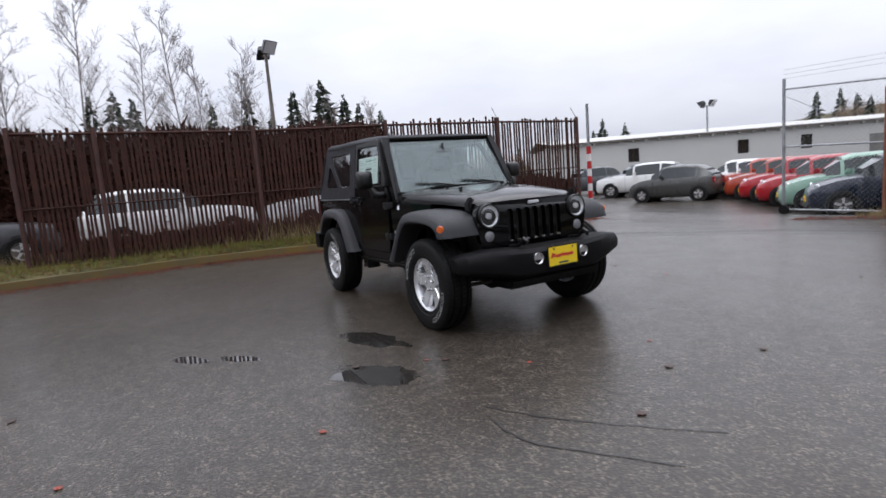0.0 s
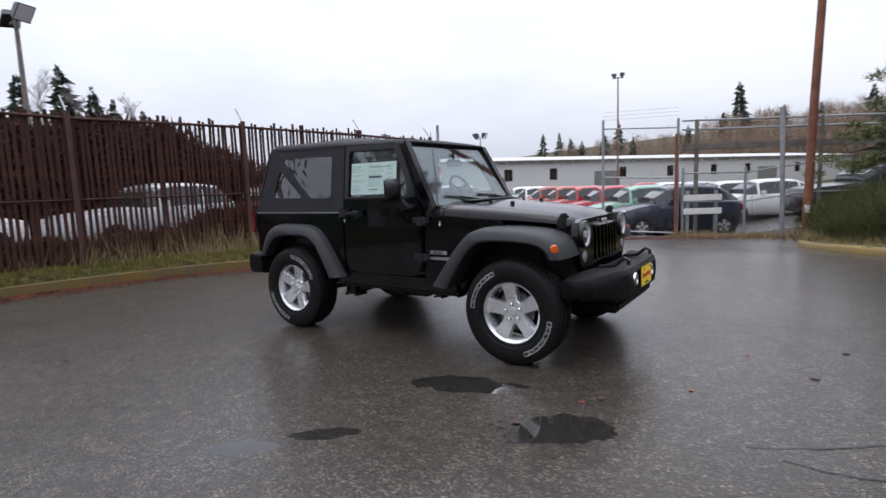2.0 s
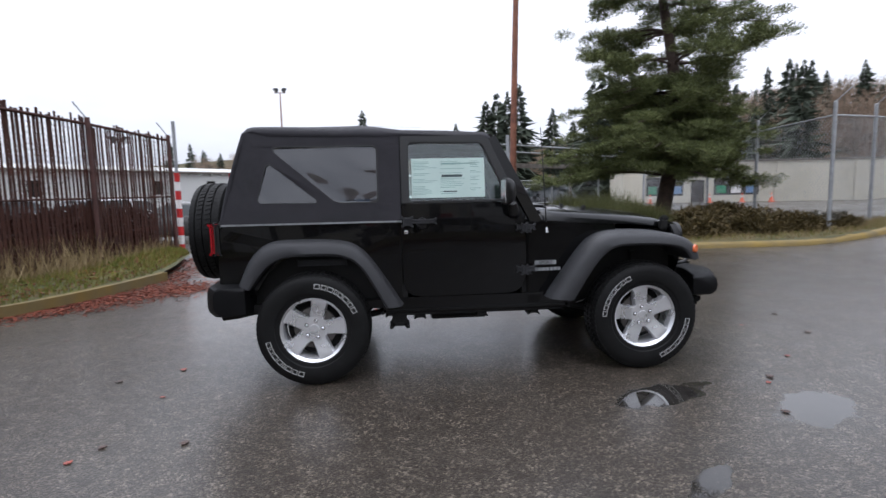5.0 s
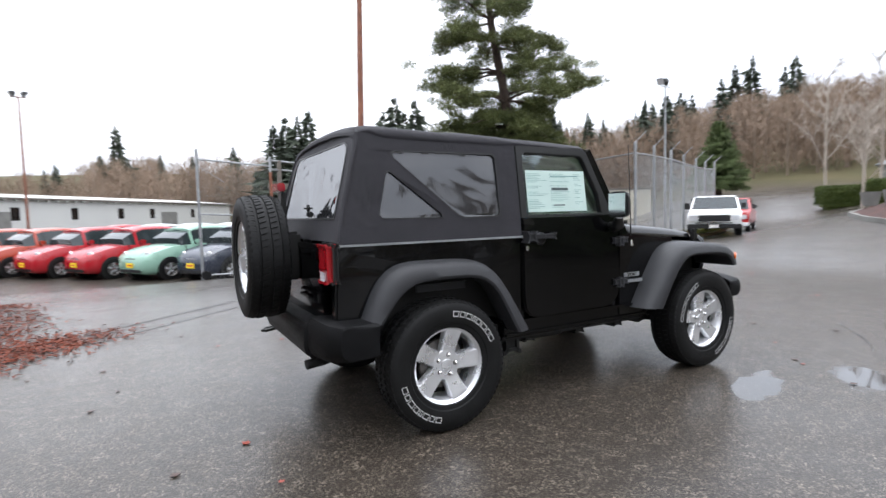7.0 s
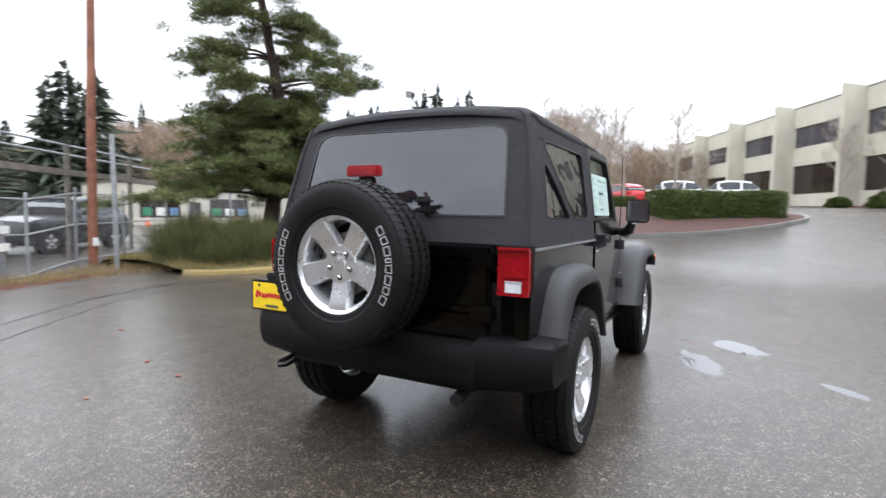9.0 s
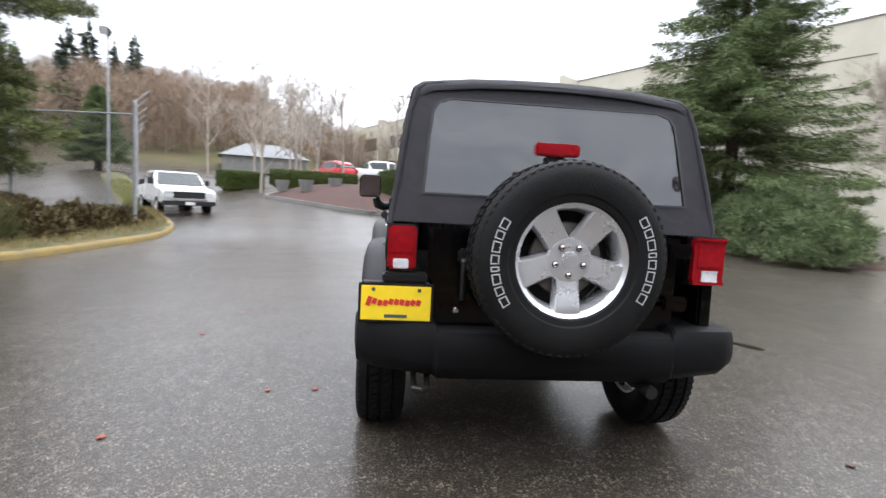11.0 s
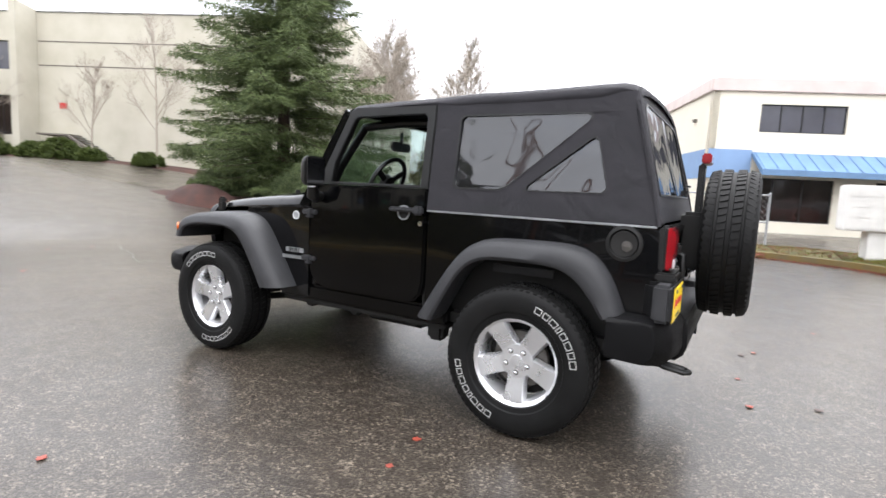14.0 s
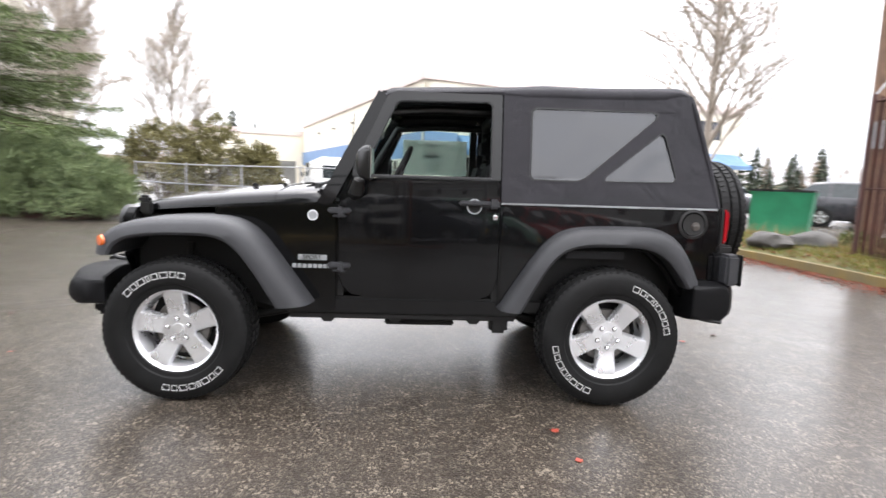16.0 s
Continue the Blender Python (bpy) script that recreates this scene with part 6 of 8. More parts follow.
def pine(x, y, h, seed):
    """Broad old pine: bare trunk, long limbs, pads of needles with sky between."""
    rng = np.random.default_rng(seed)
    t = thing("pine_tree", "large open-crowned pine with dark green needle pads", "tree", Matrix.Translation((x, y, ground_z(x, y) + 0.1)))
    bend = [(0.25 * math.sin(k * 0.7), 0.2 * math.cos(k * 0.9) - 0.2, h * k / 9) for k in range(10)]
    trunk = tube([(bend[0][0], bend[0][1], -0.3)] + bend, [0.30, 0.25] + [0.24 - 0.022 * k for k in range(1, 10)], 12)
    part("trunk", trunk, M_PINEBARK, t)
    centres, rad = [], []
    limb = bmesh.new()
    n, low = 108, 62
    for i in range(n):
        if i < low:
            u = (i + rng.uniform(-0.4, 0.4)) / low
            z = 1.55 + 2.75 * max(0.0, u)
            reach = 3.1 * (1 - 0.50 * u) * (1.0 + 0.22 * math.cos(i * 2.4 - 2.6))
        else:
            u = (i - low + rng.uniform(-0.4, 0.4)) / (n - low)
            z = 4.65 + (h - 5.0) * max(0.0, (int(max(0.0, u) * 7) + rng.uniform(0.0, 0.35)) / 7)
            reach = 2.85 * (1 - 0.58 * u)
        f = max(0.0, (z - 1.7) / (h - 1.7))
        reach *= rng.uniform(0.55, 1.12)
        a = i * 2.4 + rng.uniform(-0.5, 0.5)
        bx, by = np.interp(z, [b[2] for b in bend], [b[0] for b in bend]), np.interp(z, [b[2] for b in bend], [b[1] for b in bend])
        pts = []
        for k in range(6):
            q = k / 5
            wob = rng.uniform(-0.12, 0.12)
            rise = 0.22 * reach * q - 0.30 * reach * q * q if f < 0.6 else 0.5 * reach * q
            pts.append((bx + math.cos(a + wob) * reach * q, by + math.sin(a + wob) * reach * q, z + rise))
        tube(pts, [0.06 * (1 - f * 0.5) * (1 - 0.8 * k / 5) for k in range(6)], 5, limb)
        m = int(7 + reach * (4.5 if i < low else 6.0))
        for k in range(m):
            q = rng.uniform(0.36, 1.05) if i < low else rng.uniform(0.50, 1.08)
            p = np.array([np.interp(q, np.linspace(0, 1, 6), [s[j] for s in pts]) for j in range(3)])
            p += rng.normal(size=3) * np.array([0.27, 0.27, 0.07 if i < low else 0.15]) * (0.4 + q * 0.8)
            centres.append(p)
            rad.append(rng.uniform(0.18, 0.36) * (1.0 if i < low else 1.15))
    part("limb", limb, M_PINEBARK, t, "", 60)
    v, f = tufts(np.array(centres), np.array(rad), 230, 0.115, 0.019, rng, 0.42, (0, 0, 0.45))
    soup("crown", v, f, M_PINE, t)


def fir(x, y, h, reach0, seed):
    """Dense fir: many uneven, drooping boughs set at random heights down to the ground."""
    rng = np.random.default_rng(seed)
    t = thing("fir_tree", "dense dark green fir with drooping branches", "tree", Matrix.Translation((x, y, ground_z(x, y) + 0.1)))
    part("trunk", tube([(0, 0, -0.3), (0, 0, h * 0.5), (0, 0, h)], [0.26, 0.15, 0.02], 10), M_PINEBARK, t)
    pieces = []
    bough = bmesh.new()
    for b in range(440):
        f = (int(rng.uniform(0.10, 1.0) ** 1.2 * 26) + rng.uniform(0, 0.45)) / 26.0
        z = 0.5 + f * (h - 0.7)
        a = rng.uniform(0, 2 * math.pi)
        rr = (reach0 * (1 - f) ** 0.95 + 0.15) * (rng.uniform(0.45, 1.0) if b % 3 else rng.uniform(0.9, 1.2)) * (0.62 + 0.38 * min(1.0, f / 0.22))
        k = max(3, int(rr / 0.15))
        q = np.linspace(0.15, 1, k)
        lift = rng.uniform(-0.05, 0.22) + 0.35 * f
        drop = lift * rr * q - 0.38 * rr * q ** 1.6 + 0.15 * rr * q ** 3.5
        a2 = a + rng.uniform(-0.25, 0.25) * q
        px = np.stack([np.cos(a2) * rr * q, np.sin(a2) * rr * q, z + drop], 1)
        if b % 2:
            tube([tuple(p) for p in px[::max(1, k // 5)]], 0.018, 4, bough)
        wide = (0.55 * np.sin(np.pi * np.clip(q * 0.8 + 0.12, 0, 1)) + 0.06) * min(1.0, rr * 0.45)
        per = 40
        c, w, aa = np.repeat(px, per, axis=0), np.repeat(wide, per), np.repeat(a2, per)
        s = rng.uniform(-1, 1, len(c))
        out = np.stack([np.cos(aa), np.sin(aa), 0 * aa], 1)
        side = np.stack([-np.sin(aa), np.cos(aa), 0 * aa], 1)
        start = c + side * (s * w)[:, None] + rng.normal(size=(len(c), 3)) * np.array([0.05, 0.05, 0.05]) - np.array([0, 0, 1.0]) * (np.abs(s) * w * rng.uniform(0.1, 0.7, len(c)))[:, None]
        way = out * 0.7 + side * (s * 1.1)[:, None] + np.array([0, 0, -0.35]) + rng.normal(size=(len(c), 3)) * 0.35
        way /= np.linalg.norm(way, axis=1, keepdims=True)
        pieces.append(blades(start, way, 0.17 * rng.uniform(0.5, 1.35, len(c)), 0.026, rng))
    tagged(part("bough", bough, M_PINEBARK, t, "", 60), kind="stuff")
    v, f = merge(pieces)
    soup("crown", v, f, M_FIR, t)


def juniper(x, y, rx, ry, h, seed, mat, label, name="juniper_shrub", lean=(0, 0, 0.6), per=36, length=0.30, clumps=260, width=0.03):
    rng = np.random.default_rng(seed)
    t = thing(name, label, "shrub", Matrix.Translation((x, y, ground_z(x, y) + 0.08)))
    u = rand_dirs(rng, clumps)
    u[:, 2] = np.abs(u[:, 2])
    k = rng.uniform(0.45, 1.0, clumps) ** 0.5
    c = u * k[:, None] * np.array([rx, ry, h])
    c[:, 2] = np.maximum(c[:, 2], 0.08)
    v, f = tufts(c, 0.24, per, length, width, rng, 0.7, lean)
    soup("foliage", v, f, mat, t)
    stems = bmesh.new()
    for i in range(9):
        a = i * 0.7
        tube([(0.1 * math.cos(a), 0.1 * math.sin(a), -0.15), (rx * 0.4 * math.cos(a), ry * 0.4 * math.sin(a), h * 0.45), (rx * 0.7 * math.cos(a), ry * 0.7 * math.sin(a), h * 0.75)], [0.03, 0.02, 0.008], 5, stems)
    part("stem", stems, M_BARK, t, "", 60)


def bare_tree(x, y, h, seed, label, mat=M_TWIG, spread=0.45, trunk_r=0.14, levels=4, base=0.3, lean=0.0, kids=6, fine=1.0, arm=0.42):
    """Leafless tree: trunk and limbs as tubes, twigs as slim blades."""
    rng = np.random.default_rng(seed)
    t = thing("bare_tree", label, "tree", Matrix.Translation((x, y, ground_z(x, y))))
    wood = bmesh.new()
    tw_s, tw_w, tw_l = [], [], []

    def grow(p, d, length, r, level):
        k = 4
        pts, q = [tuple(p)], np.array(p, float)
        dd = d.copy()
        for _ in range(k):
            dd = dd + rng.normal(size=3) * (0.07 if level else 0.025) + np.array([0, 0, 0.05])
            dd /= np.linalg.norm(dd)
            q = q + dd * length / k
            pts.append(tuple(q))
        if level < 3:
            tube(pts, [r * (1 - 0.6 * i / k) for i in range(k + 1)], 6 if level == 0 else 4, wood)
        n = kids + (6 if arm > 0.4 else 16) if level == 0 else kids
        if level < levels - 1:
            for i in range(n):
                f = base + (1 - base) * (i + rng.uniform(0, 0.9)) / n if level == 0 else rng.uniform(0.25, 1.0)
                f = min(f, 0.99)
                b = np.array([np.interp(f, np.linspace(0, 1, k + 1), [s[j] for s in pts]) for j in range(3)])
                e = rand_dirs(rng, 1)[0]
                e -= dd * e.dot(dd)
                e /= np.linalg.norm(e)
                nd = dd * (1 - spread) + e * spread + np.array([0, 0, 0.18])
                nd /= np.linalg.norm(nd)
                shrink = (arm * (1.15 - 0.75 * f)) if level == 0 else rng.uniform(0.35, 0.6)
                grow(b, nd, length * shrink, r * 0.42, level + 1)
        if level >= 2:
            for i in range(k):
                tw_s.append(pts[i])
                v = np.array(pts[i + 1]) - np.array(pts[i])
                ln = np.linalg.norm(v)
                tw_w.append(v / ln)
                tw_l.append(ln * 1.25)
                for _ in range(2):
                    e = v / ln + rng.normal(size=3) * 0.5
                    tw_s.append(pts[i])
                    tw_w.append(e / np.linalg.norm(e))
                    tw_l.append(ln * rng.uniform(0.8, 2.0))

    grow(np.array([0, 0, -0.2]), np.array([lean, 0, 1.0]), h, trunk_r, 0)
    part("trunk", wood, M_BARK if mat is M_TWIG else mat, t, "", 60)
    v, f = blades(np.array(tw_s), np.array(tw_w), np.array(tw_l), np.full(len(tw_s), 0.007 + h * 0.0010 * fine), rng)
    soup("twig_crown", v, f, mat, t)


def far_woods():
    """Conifers and leafless woods on the hills, each one joined mass."""
    rng = np.random.default_rng(11)
    con, dec, trunks = [], [], []

    def conifer(x, y, h, wide=0.19):
        z0 = ground_z(x, y) - 0.5
        m = 30
        lop, side = rng.uniform(0, 2 * math.pi), rng.uniform(0.0, 0.35)
        for k in range(m):
            f = (k + rng.uniform(0, 0.8)) / m
            z, r = z0 + h * (0.08 + 0.92 * f), h * wide * (1 - f) ** 0.75 * rng.uniform(0.6, 1.25) + 0.05
            n = 20
            a = rng.uniform(0, 2 * math.pi, n)
            rr = r * (1 + side * np.cos(a - lop)) * rng.uniform(0.45, 1.2, n)
            start = np.stack([x + 0.3 * rr * np.cos(a), y + 0.3 * rr * np.sin(a), z + rng.normal(size=n) * h * 0.01], 1)
            way = np.stack([np.cos(a), np.sin(a), rng.uniform(-0.8, 0.25, n)], 1)
            way /= np.linalg.norm(way, axis=1, keepdims=True)
            con.append(blades(start, way, rr * 0.8, h * 0.042, rng))

    def broadleaf(x, y, h):
        z0 = ground_z(x, y) - 0.5
        n = 230
        a, q = rng.uniform(0, 2 * math.pi, n), rng.uniform(0.12, 1.0, n)
        r = h * 0.20 * np.sin(np.pi * np.clip(q * 0.85 + 0.1, 0, 1)) * rng.uniform(0.2, 1.0, n)
        start = np.stack([x + r * np.cos(a), y + r * np.sin(a), z0 + h * q * 0.85], 1)
        way = np.stack([0.55 * np.cos(a), 0.55 * np.sin(a), rng.uniform(0.4, 1.2, n)], 1) + rng.normal(size=(n, 3)) * 0.25
        way /= np.linalg.norm(way, axis=1, keepdims=True)
        dec.append(blades(start, way, h * rng.uniform(0.07, 0.17, n), h * 0.0065, rng))
        s = np.array([[x, y, z0]])
        trunks.append(blades(s, np.array([[0, 0, 1.0]]), h * 0.95, h * 0.030, rng))

    def stand(a0, a1, d0, d1, n, h0, h1, share):
        done = 0
        while done < n:
            a, d = radians(rng.uniform(a0, a1)), rng.uniform(d0, d1)
            if rng.uniform() < share / 2.6:
                for _ in range(rng.integers(1, 6)):
                    x, y = d * math.cos(a) + rng.normal() * 3.2, d * math.sin(a) + rng.normal() * 3.2
                    conifer(x, y, rng.uniform(h0, h1) * rng.uniform(0.8, 1.45), rng.uniform(0.20, 0.30))
                    done += 1
            else:
                broadleaf(d * math.cos(a), d * math.sin(a), rng.uniform(h0, h1))
                done += 1

    stand(14, 32, 66, 125, 290, 8, 11, 0.03)
    stand(32, 62, 62, 120, 400, 7, 10.5, 0.08)
    stand(35, 52, 75, 115, 50, 7, 9.5, 1.2)
    stand(62, 80, 65, 100, 170, 6.0, 8.5, 0.03)
    stand(80, 97, 80, 120, 200, 7.5, 11.0, 0.02)
    stand(97, 111, 85, 120, 130, 5.0, 7.5, 0.03)
    stand(111, 131, 90, 120, 90, 2.6, 3.6, 0.0)
    stand(131, 154, 70, 110, 90, 4, 6.5, 0.12)
    stand(160, 196, 45, 75, 110, 5, 8.0, 0.4)
    stand(-136, -118, 60, 90, 50, 4, 6.5, 0.2)
    stand(-75, -45, 60, 85, 50, 5, 8, 0.3)
    stand(0, 14, 75, 110, 110, 7, 10, 0.02)
    for a, d, h in ((77.5, 58, 10.5), (76.2, 60, 11.5), (78.8, 60, 10.8), (80.0, 61, 10.2), (72.5, 60, 9.0), (68.0, 55, 10.5), (66.6, 56, 12.0), (64.4, 57, 11.8), (65.6, 55, 10.5), (186.4, 43.5, 9.8), (184.3, 43.4, 10.1), (182.6, 43.3, 9.6), (175.1, 42.9, 9.1), (171.4, 42.8, 10.1), (166.3, 42.6, 10.2), (163.1, 42.5, 11.2), (160.6, 42.4, 9.9), (158.9, 42.3, 9.1), (156.4, 42.3, 8.3), (26, 88, 13), (29.5, 90, 14), (31, 92, 13), (37, 84, 11), (45, 80, 11)):
        conifer(d * math.cos(radians(a)), d * math.sin(radians(a)), h * (1.22 if 63 < a < 81 else 1.03), 0.30 if 63 < a < 81 else 0.25)
    v, f = merge(con)
    tagged(soup("far_conifers", v, f, M_FARFIR), "dark conifers on the hillside", "woods", "", "stuff")
    v, f = merge(dec)
    tagged(soup("far_bare_woods", v, f, M_FARWOOD), "brown leafless woods behind the yards", "woods", "", "stuff")
    v, f = merge(trunks)
    tagged(soup("far_trunks", v, f, M_TWIG), "pale thin trunks of the far woods", "woods", "", "stuff")


pine(7.2, 10.5, 10.8, 5)
fir(12.9, -10.7, 13.5, 4.9, 8)
juniper(10.2, -10.6, 2.7, 2.0, 2.0, 21, M_JUNIPER, "spreading blue-green juniper under the fir", lean=(-0.7, 0.5, 0.35), clumps=620, per=110, length=0.19, width=0.022)
juniper(14.6, -9.6, 1.5, 1.2, 1.15, 22, M_JUNIPER, "spreading blue-green juniper under the fir", lean=(-0.5, 0.5, 0.35), clumps=340, per=110, length=0.19, width=0.022)
for bx, by, rx, hh, sd in ((4.3, 8.0, 0.9, 0.95, 31), (5.0, 9.0, 1.0, 1.05, 32), (3.9, 9.3, 0.8, 0.95, 33), (5.4, 7.9, 0.8, 0.75, 34), (4.6, 10.4, 1.1, 1.05, 35)):
    juniper(bx, by, rx, rx * 0.8, hh, sd, M_BROOM, "dark green broom bush in the planting island", "broom_bush", (0, 0, 1.3), 60, 0.38, 95, 0.009)
for bx, by, rx, hh, sd in ((8.3, 7.7, 0.9, 0.60, 41), (9.4, 7.6, 0.8, 0.48, 42), (6.5, 7.6, 0.9, 0.62, 43), (7.3, 8.4, 1.0, 0.75, 44), (8.4, 9.2, 1.0, 0.70, 45), (6.0, 8.9, 0.9, 0.75, 46), (10.2, 7.5, 0.6, 0.34, 47)):
    juniper(bx, by, rx, rx * 0.7, hh, sd, M_BUSH, "low brownish evergreen ground shrub", "ground_shrub", (0, 0, 0.4), 60, 0.10, 130, 0.05)
far_woods()
for k, (az, d, h, sd) in enumerate(((-177, 38, 13.5, 1), (178, 41, 12.0, 2), (174.5, 40, 13.0, 3), (172.8, 43, 11.5, 4), (168.5, 41, 11.5, 5), (170.2, 44, 10.0, 6), (163.0, 46, 9.5, 7), (160.0, 47, 9.0, 8), (156.8, 46, 8.4, 9), (-172, 40, 12.5, 10))):
    bare_tree(5.2 + d * math.cos(radians(az)), -3 + d * math.sin(radians(az)), h, sd, "tall leafless birch behind the fence", M_BIRCH, 0.50, 0.070, 4, 0.22, 0.03 * (k % 3 - 1), 6, 0.42, 0.24)
bare_tree(-7.3, -9.7, 7.5, 63, "leafless street tree with spreading branches", M_PALETWIG, 0.55, 0.11, 4, 0.25, 0.0, 8, 0.6, 0.36)
for x, y, h, sd in ((41.6, -12.0, 7.2, 30), (31.0, -17.0, 8.6, 31), (48.2, -9.2, 6.5, 34), (35.2, -15.2, 6.0, 47)):
    bare_tree(x, y, h, sd, "small leafless tree beside the office wall", M_PALETWIG, 0.5, 0.07, 4, 0.25)
for x, y, h, sd in ((25.5, 3.4, 5.0, 35), (28.5, 6.2, 5.4, 36), (24.0, 7.4, 4.6, 37), (31.0, 9.5, 6.5, 38), (35.0, 8.0, 7.0, 39), (21.5, 0.6, 4.6, 45), (33, 13, 7.0, 46), (30.5, 6.8, 6.0, 81), (38.0, 10.6, 7.5, 82), (41.0, 8.6, 7.5, 83), (27.0, 5.0, 5.2, 84)):
    bare_tree(x, y, h, sd, "leafless ornamental tree along the office drive", M_PALETWIG, 0.55, 0.08, 4, 0.25)
for x, y, h, sd in ((15.5, -20.0, 8.5, 40), (12.0, -22.5, 8.0, 41), (18.5, -24.0, 9.0, 42)):
    bare_tree(x, y, h, sd, "tall pale leafless tree behind the fir", M_PALETWIG, 0.5, 0.10, 4, 0.2, 0.0, 12, 0.8)
for x, y, rx, hh, sd in ((8.2, -18.2, 1.5, 3.6, 51), (10.6, -18.6, 1.9, 3.4, 52), (6.4, -18.0, 1.0, 2.4, 53)):
    juniper(x, y, rx, rx, hh, sd, M_OLIVE, "olive brown shrub behind the fence", "tall_shrub", (0, 0, 0.5), 50, 0.16, 220, 0.05)


def hedge(x0, y0, x1, y1, w, h, seed):
    rng = np.random.default_rng(seed)
    dx, dy = x1 - x0, y1 - y0
    L = math.hypot(dx, dy)
    zm = ground_z((x0 + x1) / 2, (y0 + y1) / 2) + 0.15
    t = thing("clipped_hedge", "clipped rounded green hedge above red mulch", "hedge", wall_pose(x0, y0, zm, dx, dy))
    core = soften(box(0.1, L - 0.1, -w / 2 + 0.1, w / 2 - 0.1, -0.3, h - 0.1), 0.15, 30, 3)
    part("core", core, M_HEDGE, t)
    n = int(2600 * L * (w + h))
    u, s, q = rng.uniform(0, L, n), rng.uniform(0, 1, n), rng.integers(0, 4, n)
    y = np.where(q == 0, -w / 2, np.where(q == 1, w / 2, rng.uniform(-w / 2, w / 2, n)))
    z = np.where(q < 2, s * h, h)
    u = np.where(q == 3, np.where(rng.uniform(size=n) < 0.5, 0.0, L), u)
    z = np.where(q == 3, s * h, z)
    edge = 0.14
    over = np.maximum(0, z - (h - edge)) / edge
    y = np.where(q < 2, y * (1 - 0.10 * over), y)
    p = np.stack([u, y, z - 0.05 * (np.abs(y) / (w / 2)) ** 3], 1) + rng.normal(size=(n, 3)) * 0.03
    way = rand_dirs(rng, n) + np.array([0, 0, 0.5])
    way /= np.linalg.norm(way, axis=1, keepdims=True)
    v, f = blades(p, way, 0.075, 0.045, rng)
    soup("foliage", v, f, M_HEDGE, t)


hedge(16.9, 0.8, 19.1, -1.9, 1.5, 1.08, 61)
hedge(19.2, -2.0, 20.1, -3.1, 1.3, 0.98, 62)
hedge(25.9, 10.0, 27.3, 8.3, 1.2, 0.80, 63)
hedge(22.6, 6.6, 23.6, 2.6, 1.0, 0.65, 64)
for x, y, s, sd in ((47.6, -9.2, 1.0, 71), (41.5, -12.1, 1.5, 72), (43.6, -11.3, 1.3, 77), (37.0, -14.2, 1.7, 73), (38.8, -13.4, 1.3, 74), (31.6, -16.8, 1.1, 75), (35.1, -15.1, 1.0, 76)):
    juniper(x, y, s * 0.78, s * 0.78, s * 0.72, sd, M_HEDGE, "round clipped shrub at the office wall", "clipped_shrub", (0, 0, 0.3), 90, 0.13, 130, 0.085)


def island(name, outline, mat, label, height, kerbed=True):
    """Mounded mulch bed with a concrete kerb round it."""
    p = smooth_path([*outline, outline[0]], 60)[:-1]
    c = p.mean(0)
    verts, faces = [], []
    rings = 7
    for i in range(rings):
        f = 1 - i / rings
        for x, y in c + (p - c) * f:
            verts.append((x, y, ground_z(x, y) + (0.10 if kerbed else 0.10 - 0.13 * f ** 6) + height * (1 - f * f) + 0.03 * noise.noise(Vector((x * 3, y * 3, 1)))))
    verts.append((c[0], c[1], ground_z(*c) + 0.10 + height))
    n = len(p)
    for i in range(rings - 1):
        for k in range(n):
            a, b = i * n + k, i * n + (k + 1) % n
            faces.append((a, b, b + n, a + n))
    for k in range(n):
        faces.append(((rings - 1) * n + k, (rings - 1) * n + (k + 1) % n, rings * n))
    tagged(soup(name, verts, faces, mat, smooth=1), label, "planting bed", "", "structure")
    if kerbed:
        kerb(name + "_kerb", [*map(tuple, p[::-1]), tuple(p[-1])], M_CONCRETE, "pale concrete kerb round the mulch bed", 80, 0.15, 0.13)


island("mulch_island", [(13.9, 1.4), (15.0, -0.9), (17.4, -2.8), (20.2, -4.3), (21.8, -4.4), (22.4, -3.2), (22.3, 1.5), (22.4, 5.0), (22.2, 6.6), (21.0, 6.6), (19.3, 5.8), (16.4, 4.3), (14.9, 2.8)], M_MULCH, "red bark mulch island with a pale kerb", 0.42)
island("fir_mound", [(8.0, -10.2), (9.6, -8.9), (12.0, -8.0), (14.0, -7.2), (16.0, -7.2), (17.2, -8.4), (17.0, -11.5), (15.0, -14.2), (11.0, -14.6), (8.4, -13.4)], M_MULCH, "red bark mulch mound under the fir", 0.30, False)
island("mulch_pile", [(11.5, -7.2), (12.3, -6.5), (13.4, -6.5), (14.4, -7.0), (14.8, -7.9), (14.0, -8.7), (12.8, -8.7), (11.8, -8.2)], M_MULCH, "heap of red bark mulch beside the fir", 0.50, False)
island("wall_bed", [(20.5, -22.0), (22.6, -24.2), (32.0, -19.7), (46.0, -13.2), (60.0, -6.7), (59.0, -4.2), (45.2, -10.2), (31.0, -16.6)], M_MULCH, "mulch strip along the office wall", 0.06, False)


